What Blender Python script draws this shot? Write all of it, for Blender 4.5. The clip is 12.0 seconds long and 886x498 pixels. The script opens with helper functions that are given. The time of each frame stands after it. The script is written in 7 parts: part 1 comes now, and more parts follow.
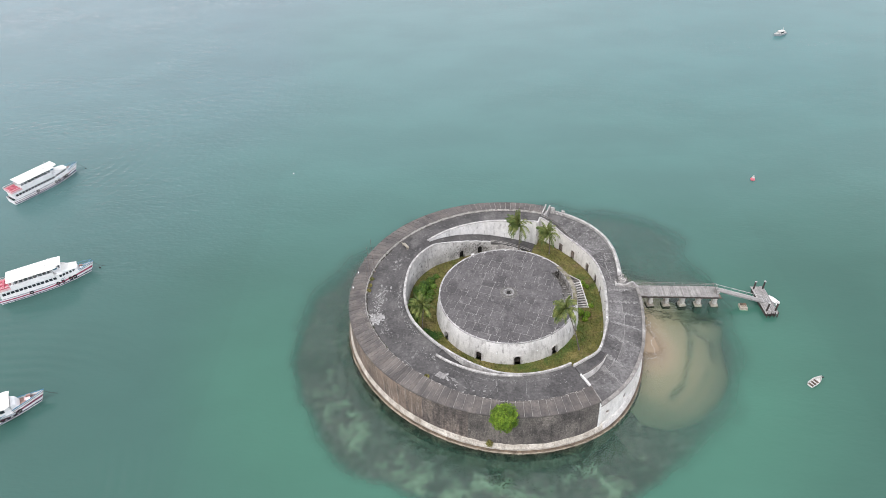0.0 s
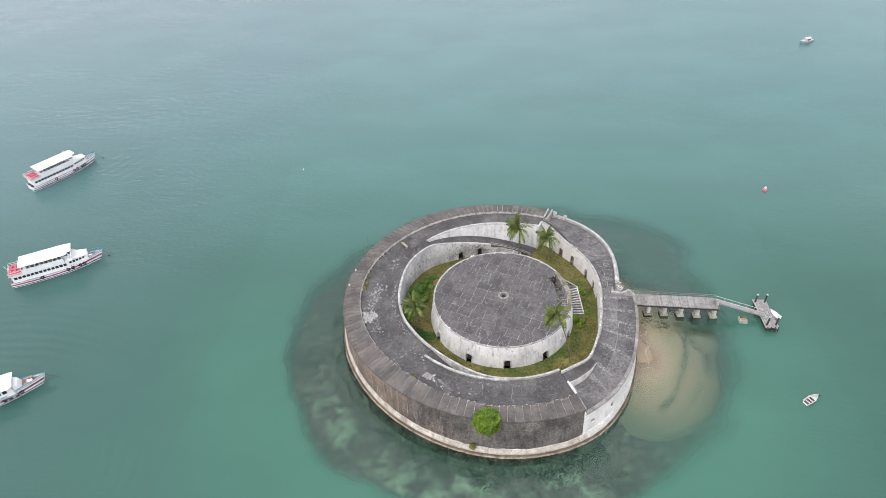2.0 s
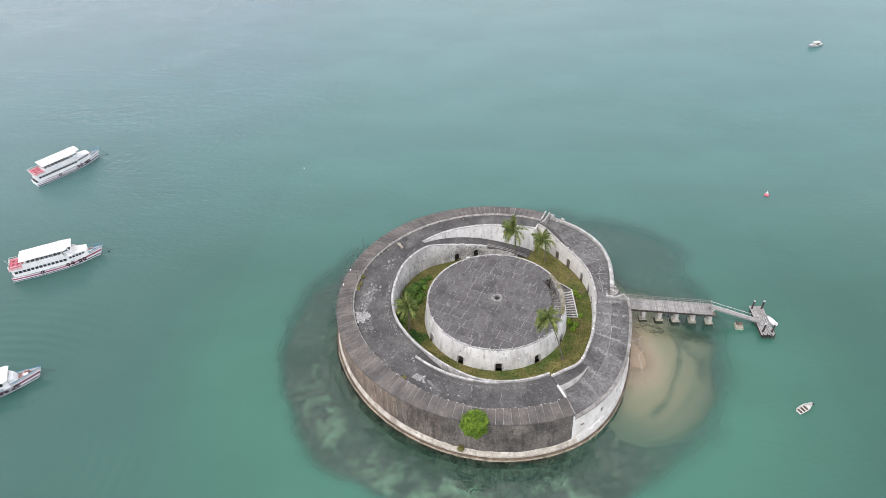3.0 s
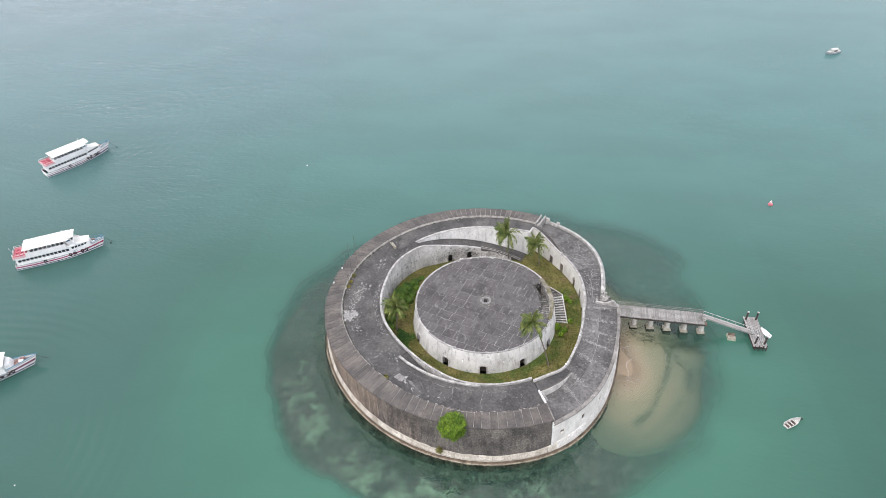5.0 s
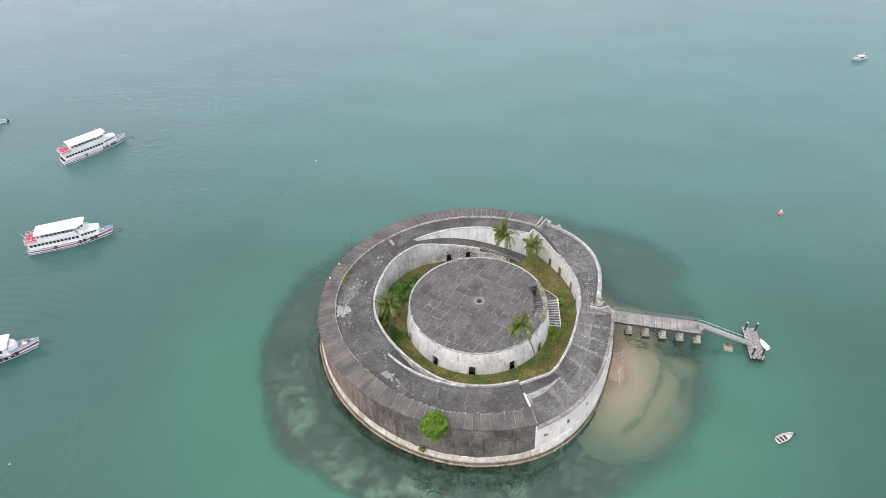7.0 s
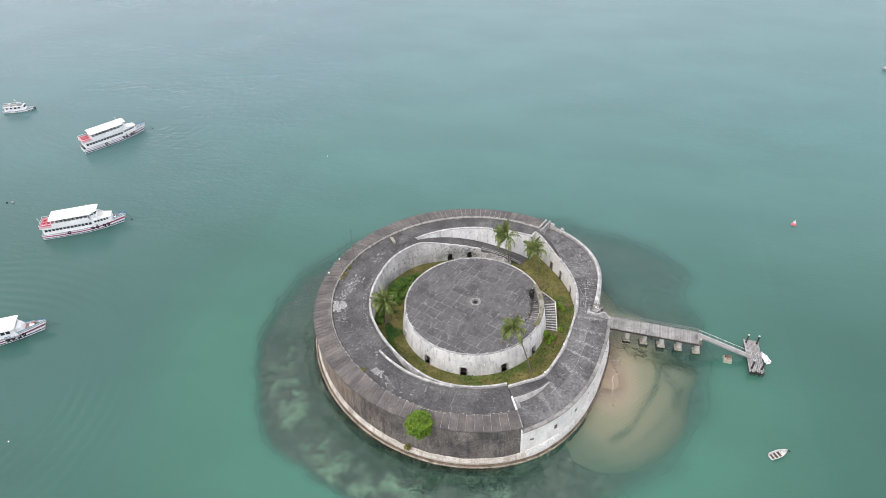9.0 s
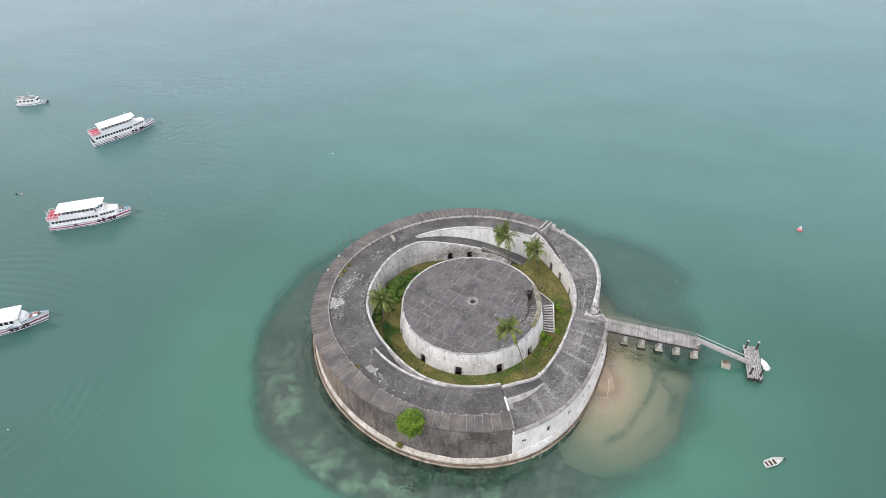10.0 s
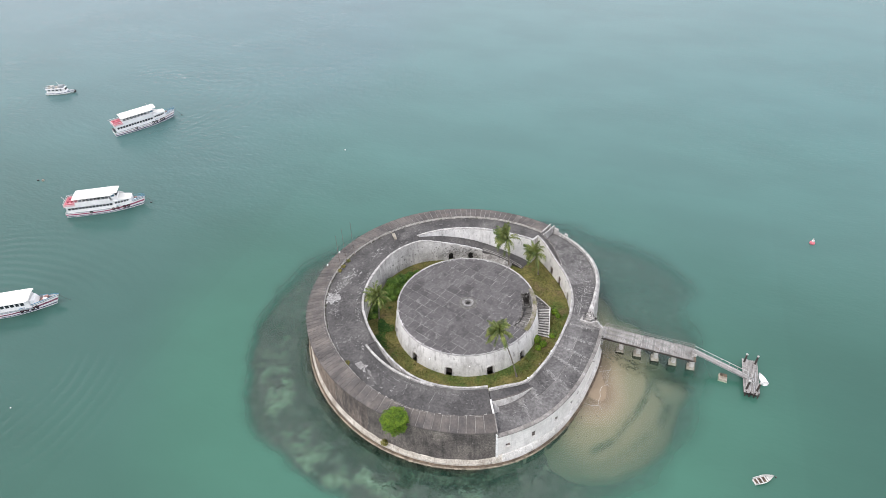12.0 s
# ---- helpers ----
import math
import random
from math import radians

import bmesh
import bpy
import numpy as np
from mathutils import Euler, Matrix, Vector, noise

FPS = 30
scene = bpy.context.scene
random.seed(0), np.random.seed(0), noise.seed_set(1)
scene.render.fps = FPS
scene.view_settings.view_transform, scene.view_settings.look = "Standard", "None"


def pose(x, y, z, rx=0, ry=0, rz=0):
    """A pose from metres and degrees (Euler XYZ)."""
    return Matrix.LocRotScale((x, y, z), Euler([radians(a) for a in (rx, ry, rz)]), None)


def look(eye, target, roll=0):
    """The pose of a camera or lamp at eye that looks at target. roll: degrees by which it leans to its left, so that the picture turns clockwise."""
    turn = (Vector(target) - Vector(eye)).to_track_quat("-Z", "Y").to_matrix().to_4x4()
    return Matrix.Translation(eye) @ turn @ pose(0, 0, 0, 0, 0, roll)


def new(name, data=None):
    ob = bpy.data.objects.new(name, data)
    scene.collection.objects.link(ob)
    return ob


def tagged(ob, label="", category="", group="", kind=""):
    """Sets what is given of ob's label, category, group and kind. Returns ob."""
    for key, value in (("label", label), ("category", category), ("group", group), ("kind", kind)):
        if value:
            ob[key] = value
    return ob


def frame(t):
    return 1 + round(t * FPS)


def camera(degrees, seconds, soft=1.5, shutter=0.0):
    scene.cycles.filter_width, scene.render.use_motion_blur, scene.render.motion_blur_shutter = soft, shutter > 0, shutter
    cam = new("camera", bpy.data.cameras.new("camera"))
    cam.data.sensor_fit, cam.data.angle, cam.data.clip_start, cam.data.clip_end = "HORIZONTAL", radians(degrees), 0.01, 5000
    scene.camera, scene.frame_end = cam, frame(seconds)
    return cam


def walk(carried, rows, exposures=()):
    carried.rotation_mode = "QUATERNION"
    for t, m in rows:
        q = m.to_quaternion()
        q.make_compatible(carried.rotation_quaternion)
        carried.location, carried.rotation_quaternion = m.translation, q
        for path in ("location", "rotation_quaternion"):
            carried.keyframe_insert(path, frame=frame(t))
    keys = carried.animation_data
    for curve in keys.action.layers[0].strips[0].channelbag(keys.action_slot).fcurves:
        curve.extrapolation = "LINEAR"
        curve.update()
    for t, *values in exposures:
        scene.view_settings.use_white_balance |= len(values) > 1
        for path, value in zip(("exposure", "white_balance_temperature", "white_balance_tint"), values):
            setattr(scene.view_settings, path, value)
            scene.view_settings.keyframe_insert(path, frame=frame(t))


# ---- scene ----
cam = camera(70.9, 12.0, soft=0.8)
PATH = [
    (0, (1.904, 0.07, 93.091), (1.871, 1.625, 91.834), -3.0),
    (0.5, (3.438, 0.243, 93.417), (3.376, 1.795, 92.156), -3.0),
    (1, (4.954, 0.214, 93.475), (4.867, 1.765, 92.215), -3.0),
    (1.5, (6.524, 0.272, 93.511), (6.42, 1.823, 92.252), -2.9),
    (2, (7.987, 0.348, 93.49), (7.869, 1.898, 92.231), -2.9),
    (2.5, (9.632, 0.578, 93.485), (9.497, 2.127, 92.227), -2.9),
    (3, (11.194, 0.768, 93.5), (11.043, 2.315, 92.243), -2.8),
    (5, (17.251, 1.542, 93.531), (17.034, 3.083, 92.274), -2.7),
    (5.5, (18.778, 1.733, 93.47), (18.543, 3.27, 92.213), -2.7),
    (6, (20.258, 1.964, 93.403), (20.002, 3.498, 92.146), -2.7),
    (6.5, (21.775, 2.288, 93.503), (21.497, 3.817, 92.244), -2.7),
    (7, (23.16, 2.508, 93.442), (22.863, 4.034, 92.184), -2.7),
    (9, (28.786, 3.768, 93.108), (28.404, 5.276, 91.851), -2.6),
    (9.5, (30.121, 4.074, 93.009), (29.72, 5.577, 91.752), -2.5),
    (10, (31.627, 4.51, 92.907), (31.204, 6.007, 91.649), -2.5),
    (10.5, (33.127, 4.919, 92.905), (32.681, 6.409, 91.648), -2.5),
    (11, (34.637, 5.383, 92.936), (34.169, 6.866, 91.677), -2.5),
    (11.5, (36.027, 5.801, 92.91), (35.539, 7.278, 91.653), -2.5),
    (12, (37.558, 6.314, 92.879), (37.047, 7.783, 91.622), -2.5),
]
walk(cam, [(t, look(eye, target, roll)) for t, eye, target, roll in PATH])

# ---- world and light: an overcast day ----
SUN_EL, SUN_AZ = 58.0, 215.0
world = bpy.data.worlds.new("overcast_sky")
scene.world = world
world.use_nodes = True
wn, wl = world.node_tree.nodes, world.node_tree.links
wn.clear()
sky = wn.new("ShaderNodeTexSky")
sky.sky_type, sky.sun_disc = "NISHITA", False
sky.sun_elevation, sky.sun_rotation = radians(SUN_EL), radians(SUN_AZ)
sky.air_density, sky.dust_density = 1.0, 7.0
cloud = wn.new("ShaderNodeMix")
cloud.data_type = "RGBA"
cloud.inputs["Factor"].default_value = 0.75
cloud.inputs["B"].default_value = (11.25, 11.3, 12.1, 1)
wl.new(sky.outputs["Color"], cloud.inputs["A"])
back = wn.new("ShaderNodeBackground")
back.inputs["Strength"].default_value = 0.15
wl.new(cloud.outputs["Result"], back.inputs["Color"])
wout = wn.new("ShaderNodeOutputWorld")
wl.new(back.outputs["Background"], wout.inputs["Surface"])

sun_lamp = bpy.data.lights.new("sun", "SUN")
sun_lamp.energy, sun_lamp.angle, sun_lamp.color = 1.3, radians(25), (1.0, 0.97, 0.93)
sun = new("sun", sun_lamp)
az, el = radians(SUN_AZ), radians(SUN_EL)
toward = Vector((math.sin(az) * math.cos(el), math.cos(az) * math.cos(el), math.sin(el)))
sun.matrix_world = look(toward * 400, (0, 0, 0))


# ---- materials ----
def mat(name, dark, light, scale=0.5, fine=6.0, rough=0.85, bump=0.15, grain=0.25, spec=0.3, metal=0.0,
        stain=None, stain2=None, vary=0.0, island=0.0, bump_scale=None, depth_tints=(), cells=None, courses=None):
    """Two-scale surface. stain: (colour, scale, stretch xyz, low, high, strength). silts: (colour, height where it begins, height where it covers all) each. courses: (stone length, height, joint, tone of the joint, variation) round the fort."""
    m = bpy.data.materials.new(name)
    m.use_nodes = True
    n, l = m.node_tree.nodes, m.node_tree.links
    bsdf = n["Principled BSDF"]
    tc = n.new("ShaderNodeTexCoord")

    def mixed(a, b, fac, kind="MIX"):
        x = n.new("ShaderNodeMix")
        x.data_type, x.blend_type = "RGBA", kind
        for value, socket in ((a, x.inputs["A"]), (b, x.inputs["B"]), (fac, x.inputs["Factor"])):
            if isinstance(value, tuple):
                socket.default_value = (*value, 1)
            elif isinstance(value, (int, float)):
                socket.default_value = value
            else:
                l.new(value, socket)
        return x.outputs["Result"]

    def noisy(s, stretch=(1, 1, 1), detail=5.0, low=0.35, high=0.65, top=1.0):
        mp = n.new("ShaderNodeMapping")
        mp.inputs["Scale"].default_value = stretch
        l.new(tc.outputs["Object"], mp.inputs["Vector"])
        t = n.new("ShaderNodeTexNoise")
        t.inputs["Scale"].default_value, t.inputs["Detail"].default_value = s, detail
        t.inputs["Roughness"].default_value = 0.62
        l.new(mp.outputs["Vector"], t.inputs["Vector"])
        r = n.new("ShaderNodeMapRange")
        r.inputs["From Min"].default_value, r.inputs["From Max"].default_value = low, high
        r.inputs["To Max"].default_value = top
        l.new(t.outputs["Fac"], r.inputs["Value"])
        return r.outputs["Result"]

    colour = mixed(dark, light, noisy(scale))
    for s in (stain, stain2):
        if s:
            colour = mixed(colour, s[0], noisy(s[1], s[2], 6.0, s[3], s[4], s[5]))
    if cells:
        mp = n.new("ShaderNodeMapping")
        mp.inputs["Scale"].default_value = cells[1]
        l.new(tc.outputs["Object"], mp.inputs["Vector"])
        vo = n.new("ShaderNodeTexVoronoi")
        vo.inputs["Scale"].default_value = cells[0]
        l.new(mp.outputs["Vector"], vo.inputs["Vector"])
        sep = n.new("ShaderNodeSeparateColor")
        l.new(vo.outputs["Color"], sep.inputs["Color"])
        tone = n.new("ShaderNodeMapRange")
        tone.inputs["To Min"].default_value, tone.inputs["To Max"].default_value = 1 - cells[2], 1 + cells[2]
        l.new(sep.outputs["Red"], tone.inputs["Value"])
        hv = n.new("ShaderNodeHueSaturation")
        l.new(colour, hv.inputs["Color"])
        l.new(tone.outputs["Result"], hv.inputs["Value"])
        colour = hv.outputs["Color"]
    if courses:
        rel = n.new("ShaderNodeVectorMath")
        rel.inputs[1].default_value = (-12.7, -91.6, 0)
        l.new(tc.outputs["Object"], rel.inputs[0])
        xyz = n.new("ShaderNodeSeparateXYZ")
        l.new(rel.outputs["Vector"], xyz.inputs["Vector"])
        way = n.new("ShaderNodeMath")
        way.operation = "ARCTAN2"
        l.new(xyz.outputs["Y"], way.inputs[0])
        l.new(xyz.outputs["X"], way.inputs[1])
        arc = n.new("ShaderNodeMath")
        arc.operation = "MULTIPLY"
        arc.inputs[1].default_value = 31.0
        l.new(way.outputs["Value"], arc.inputs[0])
        flat = n.new("ShaderNodeCombineXYZ")
        l.new(arc.outputs["Value"], flat.inputs["X"])
        l.new(xyz.outputs["Z"], flat.inputs["Y"])
        bk = n.new("ShaderNodeTexBrick")
        for key, v in (("Scale", 1.0), ("Brick Width", courses[0]), ("Row Height", courses[1]), ("Mortar Size", courses[2]), ("Mortar Smooth", 0.4)):
            bk.inputs[key].default_value = v
        for key, v in (("Color1", 1 - courses[4]), ("Color2", 1 + courses[4]), ("Mortar", courses[3])):
            bk.inputs[key].default_value = (v, v, v, 1)
        l.new(flat.outputs["Vector"], bk.inputs["Vector"])
        colour = mixed(colour, bk.outputs["Color"], 1.0, "MULTIPLY")
    # Tints by height; on the seabed they paint the water's murk into the colour.
    for depth_tint in depth_tints:
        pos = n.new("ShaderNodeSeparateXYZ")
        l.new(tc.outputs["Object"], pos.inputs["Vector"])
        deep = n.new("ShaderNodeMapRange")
        deep.inputs["From Min"].default_value, deep.inputs["From Max"].default_value = depth_tint[1], depth_tint[2]
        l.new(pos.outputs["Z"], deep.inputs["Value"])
        colour = mixed(colour, depth_tint[0], deep.outputs["Result"])
    g = noisy(fine, (1, 1, 1), 4.0, 0.3, 0.7)
    lift = n.new("ShaderNodeMapRange")
    lift.inputs["To Min"].default_value, lift.inputs["To Max"].default_value = 1 - grain, 1 + grain
    l.new(g, lift.inputs["Value"])
    hsv = n.new("ShaderNodeHueSaturation")
    l.new(colour, hsv.inputs["Color"])
    l.new(lift.outputs["Result"], hsv.inputs["Value"])
    result = hsv.outputs["Color"]
    if vary or island:
        src = n.new("ShaderNodeObjectInfo").outputs["Random"] if vary else n.new("ShaderNodeNewGeometry").outputs["Random Per Island"]
        v = n.new("ShaderNodeMapRange")
        amount = vary or island
        v.inputs["To Min"].default_value, v.inputs["To Max"].default_value = 1 - amount, 1 + amount
        l.new(src, v.inputs["Value"])
        h2 = n.new("ShaderNodeHueSaturation")
        l.new(result, h2.inputs["Color"])
        l.new(v.outputs["Result"], h2.inputs["Value"])
        result = h2.outputs["Color"]
    l.new(result, bsdf.inputs["Base Color"])
    bsdf.inputs["Roughness"].default_value, bsdf.inputs["Metallic"].default_value = rough, metal
    bsdf.inputs["Specular IOR Level"].default_value = spec
    if bump:
        b = n.new("ShaderNodeBump")
        b.inputs["Strength"].default_value, b.inputs["Distance"].default_value = min(1.0, bump * 3), bump
        l.new(noisy(bump_scale or fine, (1, 1, 1), 6.0, 0.2, 0.8), b.inputs["Height"])
        l.new(b.outputs["Normal"], bsdf.inputs["Normal"])
    return m


V = (1, 1, 0.07)
I = (1, 1, 1)
M_STONE = mat("weathered_stone", (0.12, 0.099, 0.088), (0.315, 0.24, 0.19), 0.12, 4.0, 0.9, 0.2, 0.5,
              stain=((0.05, 0.047, 0.046), 1.3, V, 0.47, 0.68, 0.65), stain2=((0.47, 0.41, 0.36), 2.0, (1, 1, 0.07), 0.55, 0.7, 0.75),
              courses=(0.8, 0.38, 0.03, 0.82, 0.08))
M_STONE_MID = mat("darkened_stone", (0.1, 0.086, 0.08), (0.25, 0.205, 0.178), 0.12, 2.4, 0.9, 0.2, 0.5,
                  stain=((0.045, 0.043, 0.042), 1.4, (1, 1, 0.1), 0.46, 0.68, 0.75), stain2=((0.38, 0.33, 0.29), 1.7, (1, 1, 0.25), 0.61, 0.74, 0.6),
                  courses=(0.8, 0.38, 0.03, 0.78, 0.1))
M_STONE_DARK = mat("blackened_stone", (0.072, 0.066, 0.063), (0.2, 0.18, 0.163), 0.18, 5.0, 0.9, 0.15, 0.5,
                   stain=((0.04, 0.038, 0.038), 1.6, (1, 1, 0.16), 0.48, 0.68, 0.65), stain2=((0.36, 0.335, 0.31), 2.4, (1, 1, 0.5), 0.6, 0.74, 0.5),
                   courses=(0.8, 0.38, 0.03, 0.78, 0.1))
M_DARK_RUBBLE = mat("black_speckled_rubble", (0.035, 0.033, 0.031), (0.12, 0.112, 0.105), 1.2, 4, 0.95, 0.06, 0.5,
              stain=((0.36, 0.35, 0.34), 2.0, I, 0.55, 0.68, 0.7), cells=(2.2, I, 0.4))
M_WELLSTEP = mat("dark_step_stone", (0.06, 0.058, 0.055), (0.17, 0.162, 0.155), 1.1, 5, 0.92, 0.04, 0.4,
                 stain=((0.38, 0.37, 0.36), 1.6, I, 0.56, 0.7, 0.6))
M_STEP = mat("pale_step_stone", (0.3, 0.29, 0.275), (0.54, 0.52, 0.5), 1.4, 6, 0.9, 0.03, 0.3,
             stain=((0.13, 0.125, 0.12), 1.8, I, 0.55, 0.68, 0.7))
M_BROKEN = mat("broken_edge_plaster", (0.3, 0.285, 0.265), (0.56, 0.545, 0.52), 0.9, 4, 0.9, 0.06, 0.35,
               stain=((0.13, 0.12, 0.11), 0.9, I, 0.48, 0.62, 0.8), stain2=((0.7, 0.69, 0.67), 1.4, I, 0.6, 0.7, 0.6))
M_PLINTH = mat("limewashed_plinth", (0.37, 0.335, 0.29), (0.58, 0.545, 0.49), 0.5, 4, 0.9, 0.08, 0.25,
               stain=((0.2, 0.165, 0.13), 1.1, (1, 1, 0.3), 0.5, 0.68, 0.75), stain2=((0.1, 0.09, 0.08), 1.6, (1, 1, 0.2), 0.6, 0.72, 0.6))
M_PLINTH_E = mat("stained_white_plinth", (0.5, 0.485, 0.465), (0.68, 0.665, 0.645), 0.5, 4, 0.9, 0.04, 0.2,
                 stain=((0.33, 0.315, 0.29), 1.0, (1, 1, 0.2), 0.5, 0.72, 0.75), stain2=((0.17, 0.15, 0.125), 1.5, (1, 1, 0.3), 0.6, 0.74, 0.6))
M_FOOTING = mat("wet_footing_stone", (0.05, 0.038, 0.028), (0.19, 0.145, 0.105), 0.9, 4, 0.6, 0.1, 0.35)
M_LEDGE = mat("worn_ledge_stone", (0.17, 0.145, 0.11), (0.4, 0.35, 0.28), 0.9, 4, 0.8, 0.06, 0.35,
              stain=((0.07, 0.055, 0.04), 0.8, I, 0.5, 0.66, 0.7))
M_TOWERRIM = mat("worn_whitewashed_rim", (0.26, 0.255, 0.25), (0.5, 0.49, 0.48), 0.5, 3, 0.9, 0.02, 0.2,
                 stain=((0.2, 0.195, 0.19), 0.7, I, 0.5, 0.66, 0.75), stain2=((0.12, 0.115, 0.112), 1.6, I, 0.55, 0.68, 0.6))
M_WHITE = mat("stained_whitewash", (0.6, 0.595, 0.59), (0.785, 0.78, 0.77), 0.3, 3, 0.9, 0.02, 0.1,
              stain=((0.36, 0.35, 0.34), 0.8, (1, 1, 0.12), 0.53, 0.76, 0.8), stain2=((0.15, 0.145, 0.14), 1.5, (1, 1, 0.35), 0.56, 0.72, 0.65))
M_WHITE_E = mat("fresh_whitewash", (0.625, 0.607, 0.583), (0.77, 0.752, 0.726), 0.4, 3, 0.9, 0.02, 0.1,
                stain=((0.45, 0.44, 0.43), 0.9, (1, 1, 0.12), 0.54, 0.76, 0.7), stain2=((0.25, 0.24, 0.225), 1.4, (1, 1, 0.2), 0.62, 0.74, 0.6))
M_GREYWALL = mat("mouldy_grey_plaster", (0.36, 0.35, 0.345), (0.6, 0.59, 0.58), 0.35, 3, 0.9, 0.03, 0.15,
                 stain=((0.7, 0.69, 0.68), 0.9, (1, 1, 0.15), 0.5, 0.7, 0.7), stain2=((0.15, 0.14, 0.135), 1.5, (1, 1, 0.22), 0.55, 0.7, 0.75))
M_RUIN = mat("broken_masonry", (0.16, 0.15, 0.145), (0.38, 0.37, 0.355), 0.8, 3, 0.9, 0.06, 0.4,
             stain=((0.62, 0.61, 0.59), 1.0, I, 0.54, 0.64, 0.8))
M_KERB = mat("pale_kerb_plaster", (0.29, 0.28, 0.272), (0.52, 0.51, 0.497), 0.8, 3, 0.9, 0.03, 0.25,
             stain=((0.2, 0.195, 0.19), 0.5, I, 0.48, 0.7, 0.65), stain2=((0.15, 0.145, 0.14), 1.8, I, 0.58, 0.7, 0.6))
M_DECK = mat("dark_roofing_deck", (0.052, 0.05, 0.051), (0.096, 0.092, 0.092), 0.22, 2.4, 0.85, 0.015, 0.32,
             stain=((0.26, 0.255, 0.25), 1.3, (1, 0.4, 1), 0.61, 0.74, 0.5), stain2=((0.16, 0.154, 0.15), 0.25, (1, 0.6, 1), 0.5, 0.7, 0.65))
M_FLAG = mat("grey_flagstone", (0.076, 0.072, 0.074), (0.128, 0.122, 0.124), 0.3, 2.2, 0.85, 0.015, 0.26,
             stain=((0.33, 0.32, 0.312), 1.3, (1, 0.4, 1), 0.58, 0.72, 0.45), stain2=((0.058, 0.056, 0.058), 0.3, I, 0.52, 0.7, 0.5), vary=0.14)
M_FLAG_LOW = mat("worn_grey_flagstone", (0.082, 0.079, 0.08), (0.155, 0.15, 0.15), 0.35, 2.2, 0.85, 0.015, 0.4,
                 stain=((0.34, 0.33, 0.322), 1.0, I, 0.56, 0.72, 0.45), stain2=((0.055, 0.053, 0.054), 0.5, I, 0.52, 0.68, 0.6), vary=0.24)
M_JOINT = mat("light_mortar", (0.2, 0.19, 0.18), (0.4, 0.385, 0.365), 0.5, 4, 0.9, 0.01, 0.25)
M_BEDDING = mat("grey_bedding_mortar", (0.085, 0.082, 0.081), (0.38, 0.37, 0.362), 0.16, 3, 0.9, 0.01, 0.3)
M_MOSS = mat("dark_moss_crust", (0.025, 0.024, 0.02), (0.07, 0.065, 0.05), 0.9, 4, 0.95, 0.04, 0.4,
             stain=((0.1, 0.12, 0.04), 0.6, I, 0.56, 0.68, 0.7))
M_COPING = mat("brown_grey_coping", (0.082, 0.076, 0.075), (0.152, 0.135, 0.125), 0.4, 3, 0.88, 0.02, 0.2,
               stain=((0.09, 0.085, 0.085), 0.5, I, 0.5, 0.68, 0.7), stain2=((0.25, 0.24, 0.23), 1.7, I, 0.6, 0.74, 0.35), vary=0.15)
M_RIM = mat("grey_beige_rim", (0.16, 0.15, 0.142), (0.3, 0.285, 0.27), 0.5, 3, 0.9, 0.02, 0.25,
            stain=((0.42, 0.41, 0.4), 1.2, I, 0.56, 0.7, 0.6))
M_GRASS = mat("courtyard_turf", (0.095, 0.1, 0.032), (0.19, 0.165, 0.065), 0.35, 2.5, 0.95, 0.12, 0.4, spec=0.1,
              stain=((0.055, 0.1, 0.024), 0.16, I, 0.5, 0.62, 0.8), stain2=((0.165, 0.122, 0.07), 0.3, I, 0.52, 0.66, 0.75))
M_PARAPET = mat("mossy_parapet_top", (0.12, 0.108, 0.085), (0.28, 0.26, 0.225), 0.6, 4, 0.95, 0.05, 0.35,
                stain=((0.13, 0.125, 0.05), 0.7, I, 0.5, 0.64, 0.85))
M_BLADE = mat("grass_blades", (0.085, 0.105, 0.025), (0.2, 0.18, 0.06), 0.4, 3, 0.9, 0, 0.2, spec=0.1, island=0.4)
M_LEAF = mat("broad_leaves", (0.03, 0.08, 0.012), (0.125, 0.205, 0.032), 0.6, 3, 0.6, 0, 0.2, spec=0.25, island=0.45)
M_COVER = mat("creeping_weed_leaves", (0.02, 0.06, 0.012), (0.06, 0.12, 0.02), 0.6, 3, 0.7, 0, 0.2, spec=0.2, island=0.4)
M_BUSHLEAF = mat("bright_bush_leaves", (0.05, 0.112, 0.008), (0.18, 0.275, 0.024), 1.1, 3, 0.6, 0, 0.2, spec=0.25, island=0.5)
M_FROND = mat("palm_fronds", (0.048, 0.09, 0.018), (0.21, 0.235, 0.07), 0.8, 3, 0.55, 0, 0.2, spec=0.3, vary=0.3)
M_TRUNK = mat("palm_trunk", (0.12, 0.105, 0.09), (0.23, 0.205, 0.18), 2, 8, 0.9, 0.03, 0.3)
M_DARK = mat("dark_opening", (0.012, 0.012, 0.012), (0.03, 0.028, 0.026), 1, 5, 0.9, 0, 0.2)
M_DOORWOOD = mat("dark_door_wood", (0.025, 0.022, 0.02), (0.06, 0.05, 0.045), 1, 8, 0.8, 0.01, 0.3)
M_TIMBER = mat("silvered_timber", (0.235, 0.225, 0.22), (0.39, 0.375, 0.365), 0.8, 9, 0.9, 0.01, 0.2, vary=0.2,
               stain=((0.14, 0.13, 0.125), 0.8, I, 0.55, 0.72, 0.6))
M_CONC = mat("stained_concrete", (0.3, 0.27, 0.22), (0.5, 0.47, 0.41), 0.8, 5, 0.9, 0.03, 0.25,
             stain=((0.1, 0.095, 0.08), 0.9, I, 0.52, 0.7, 0.8))
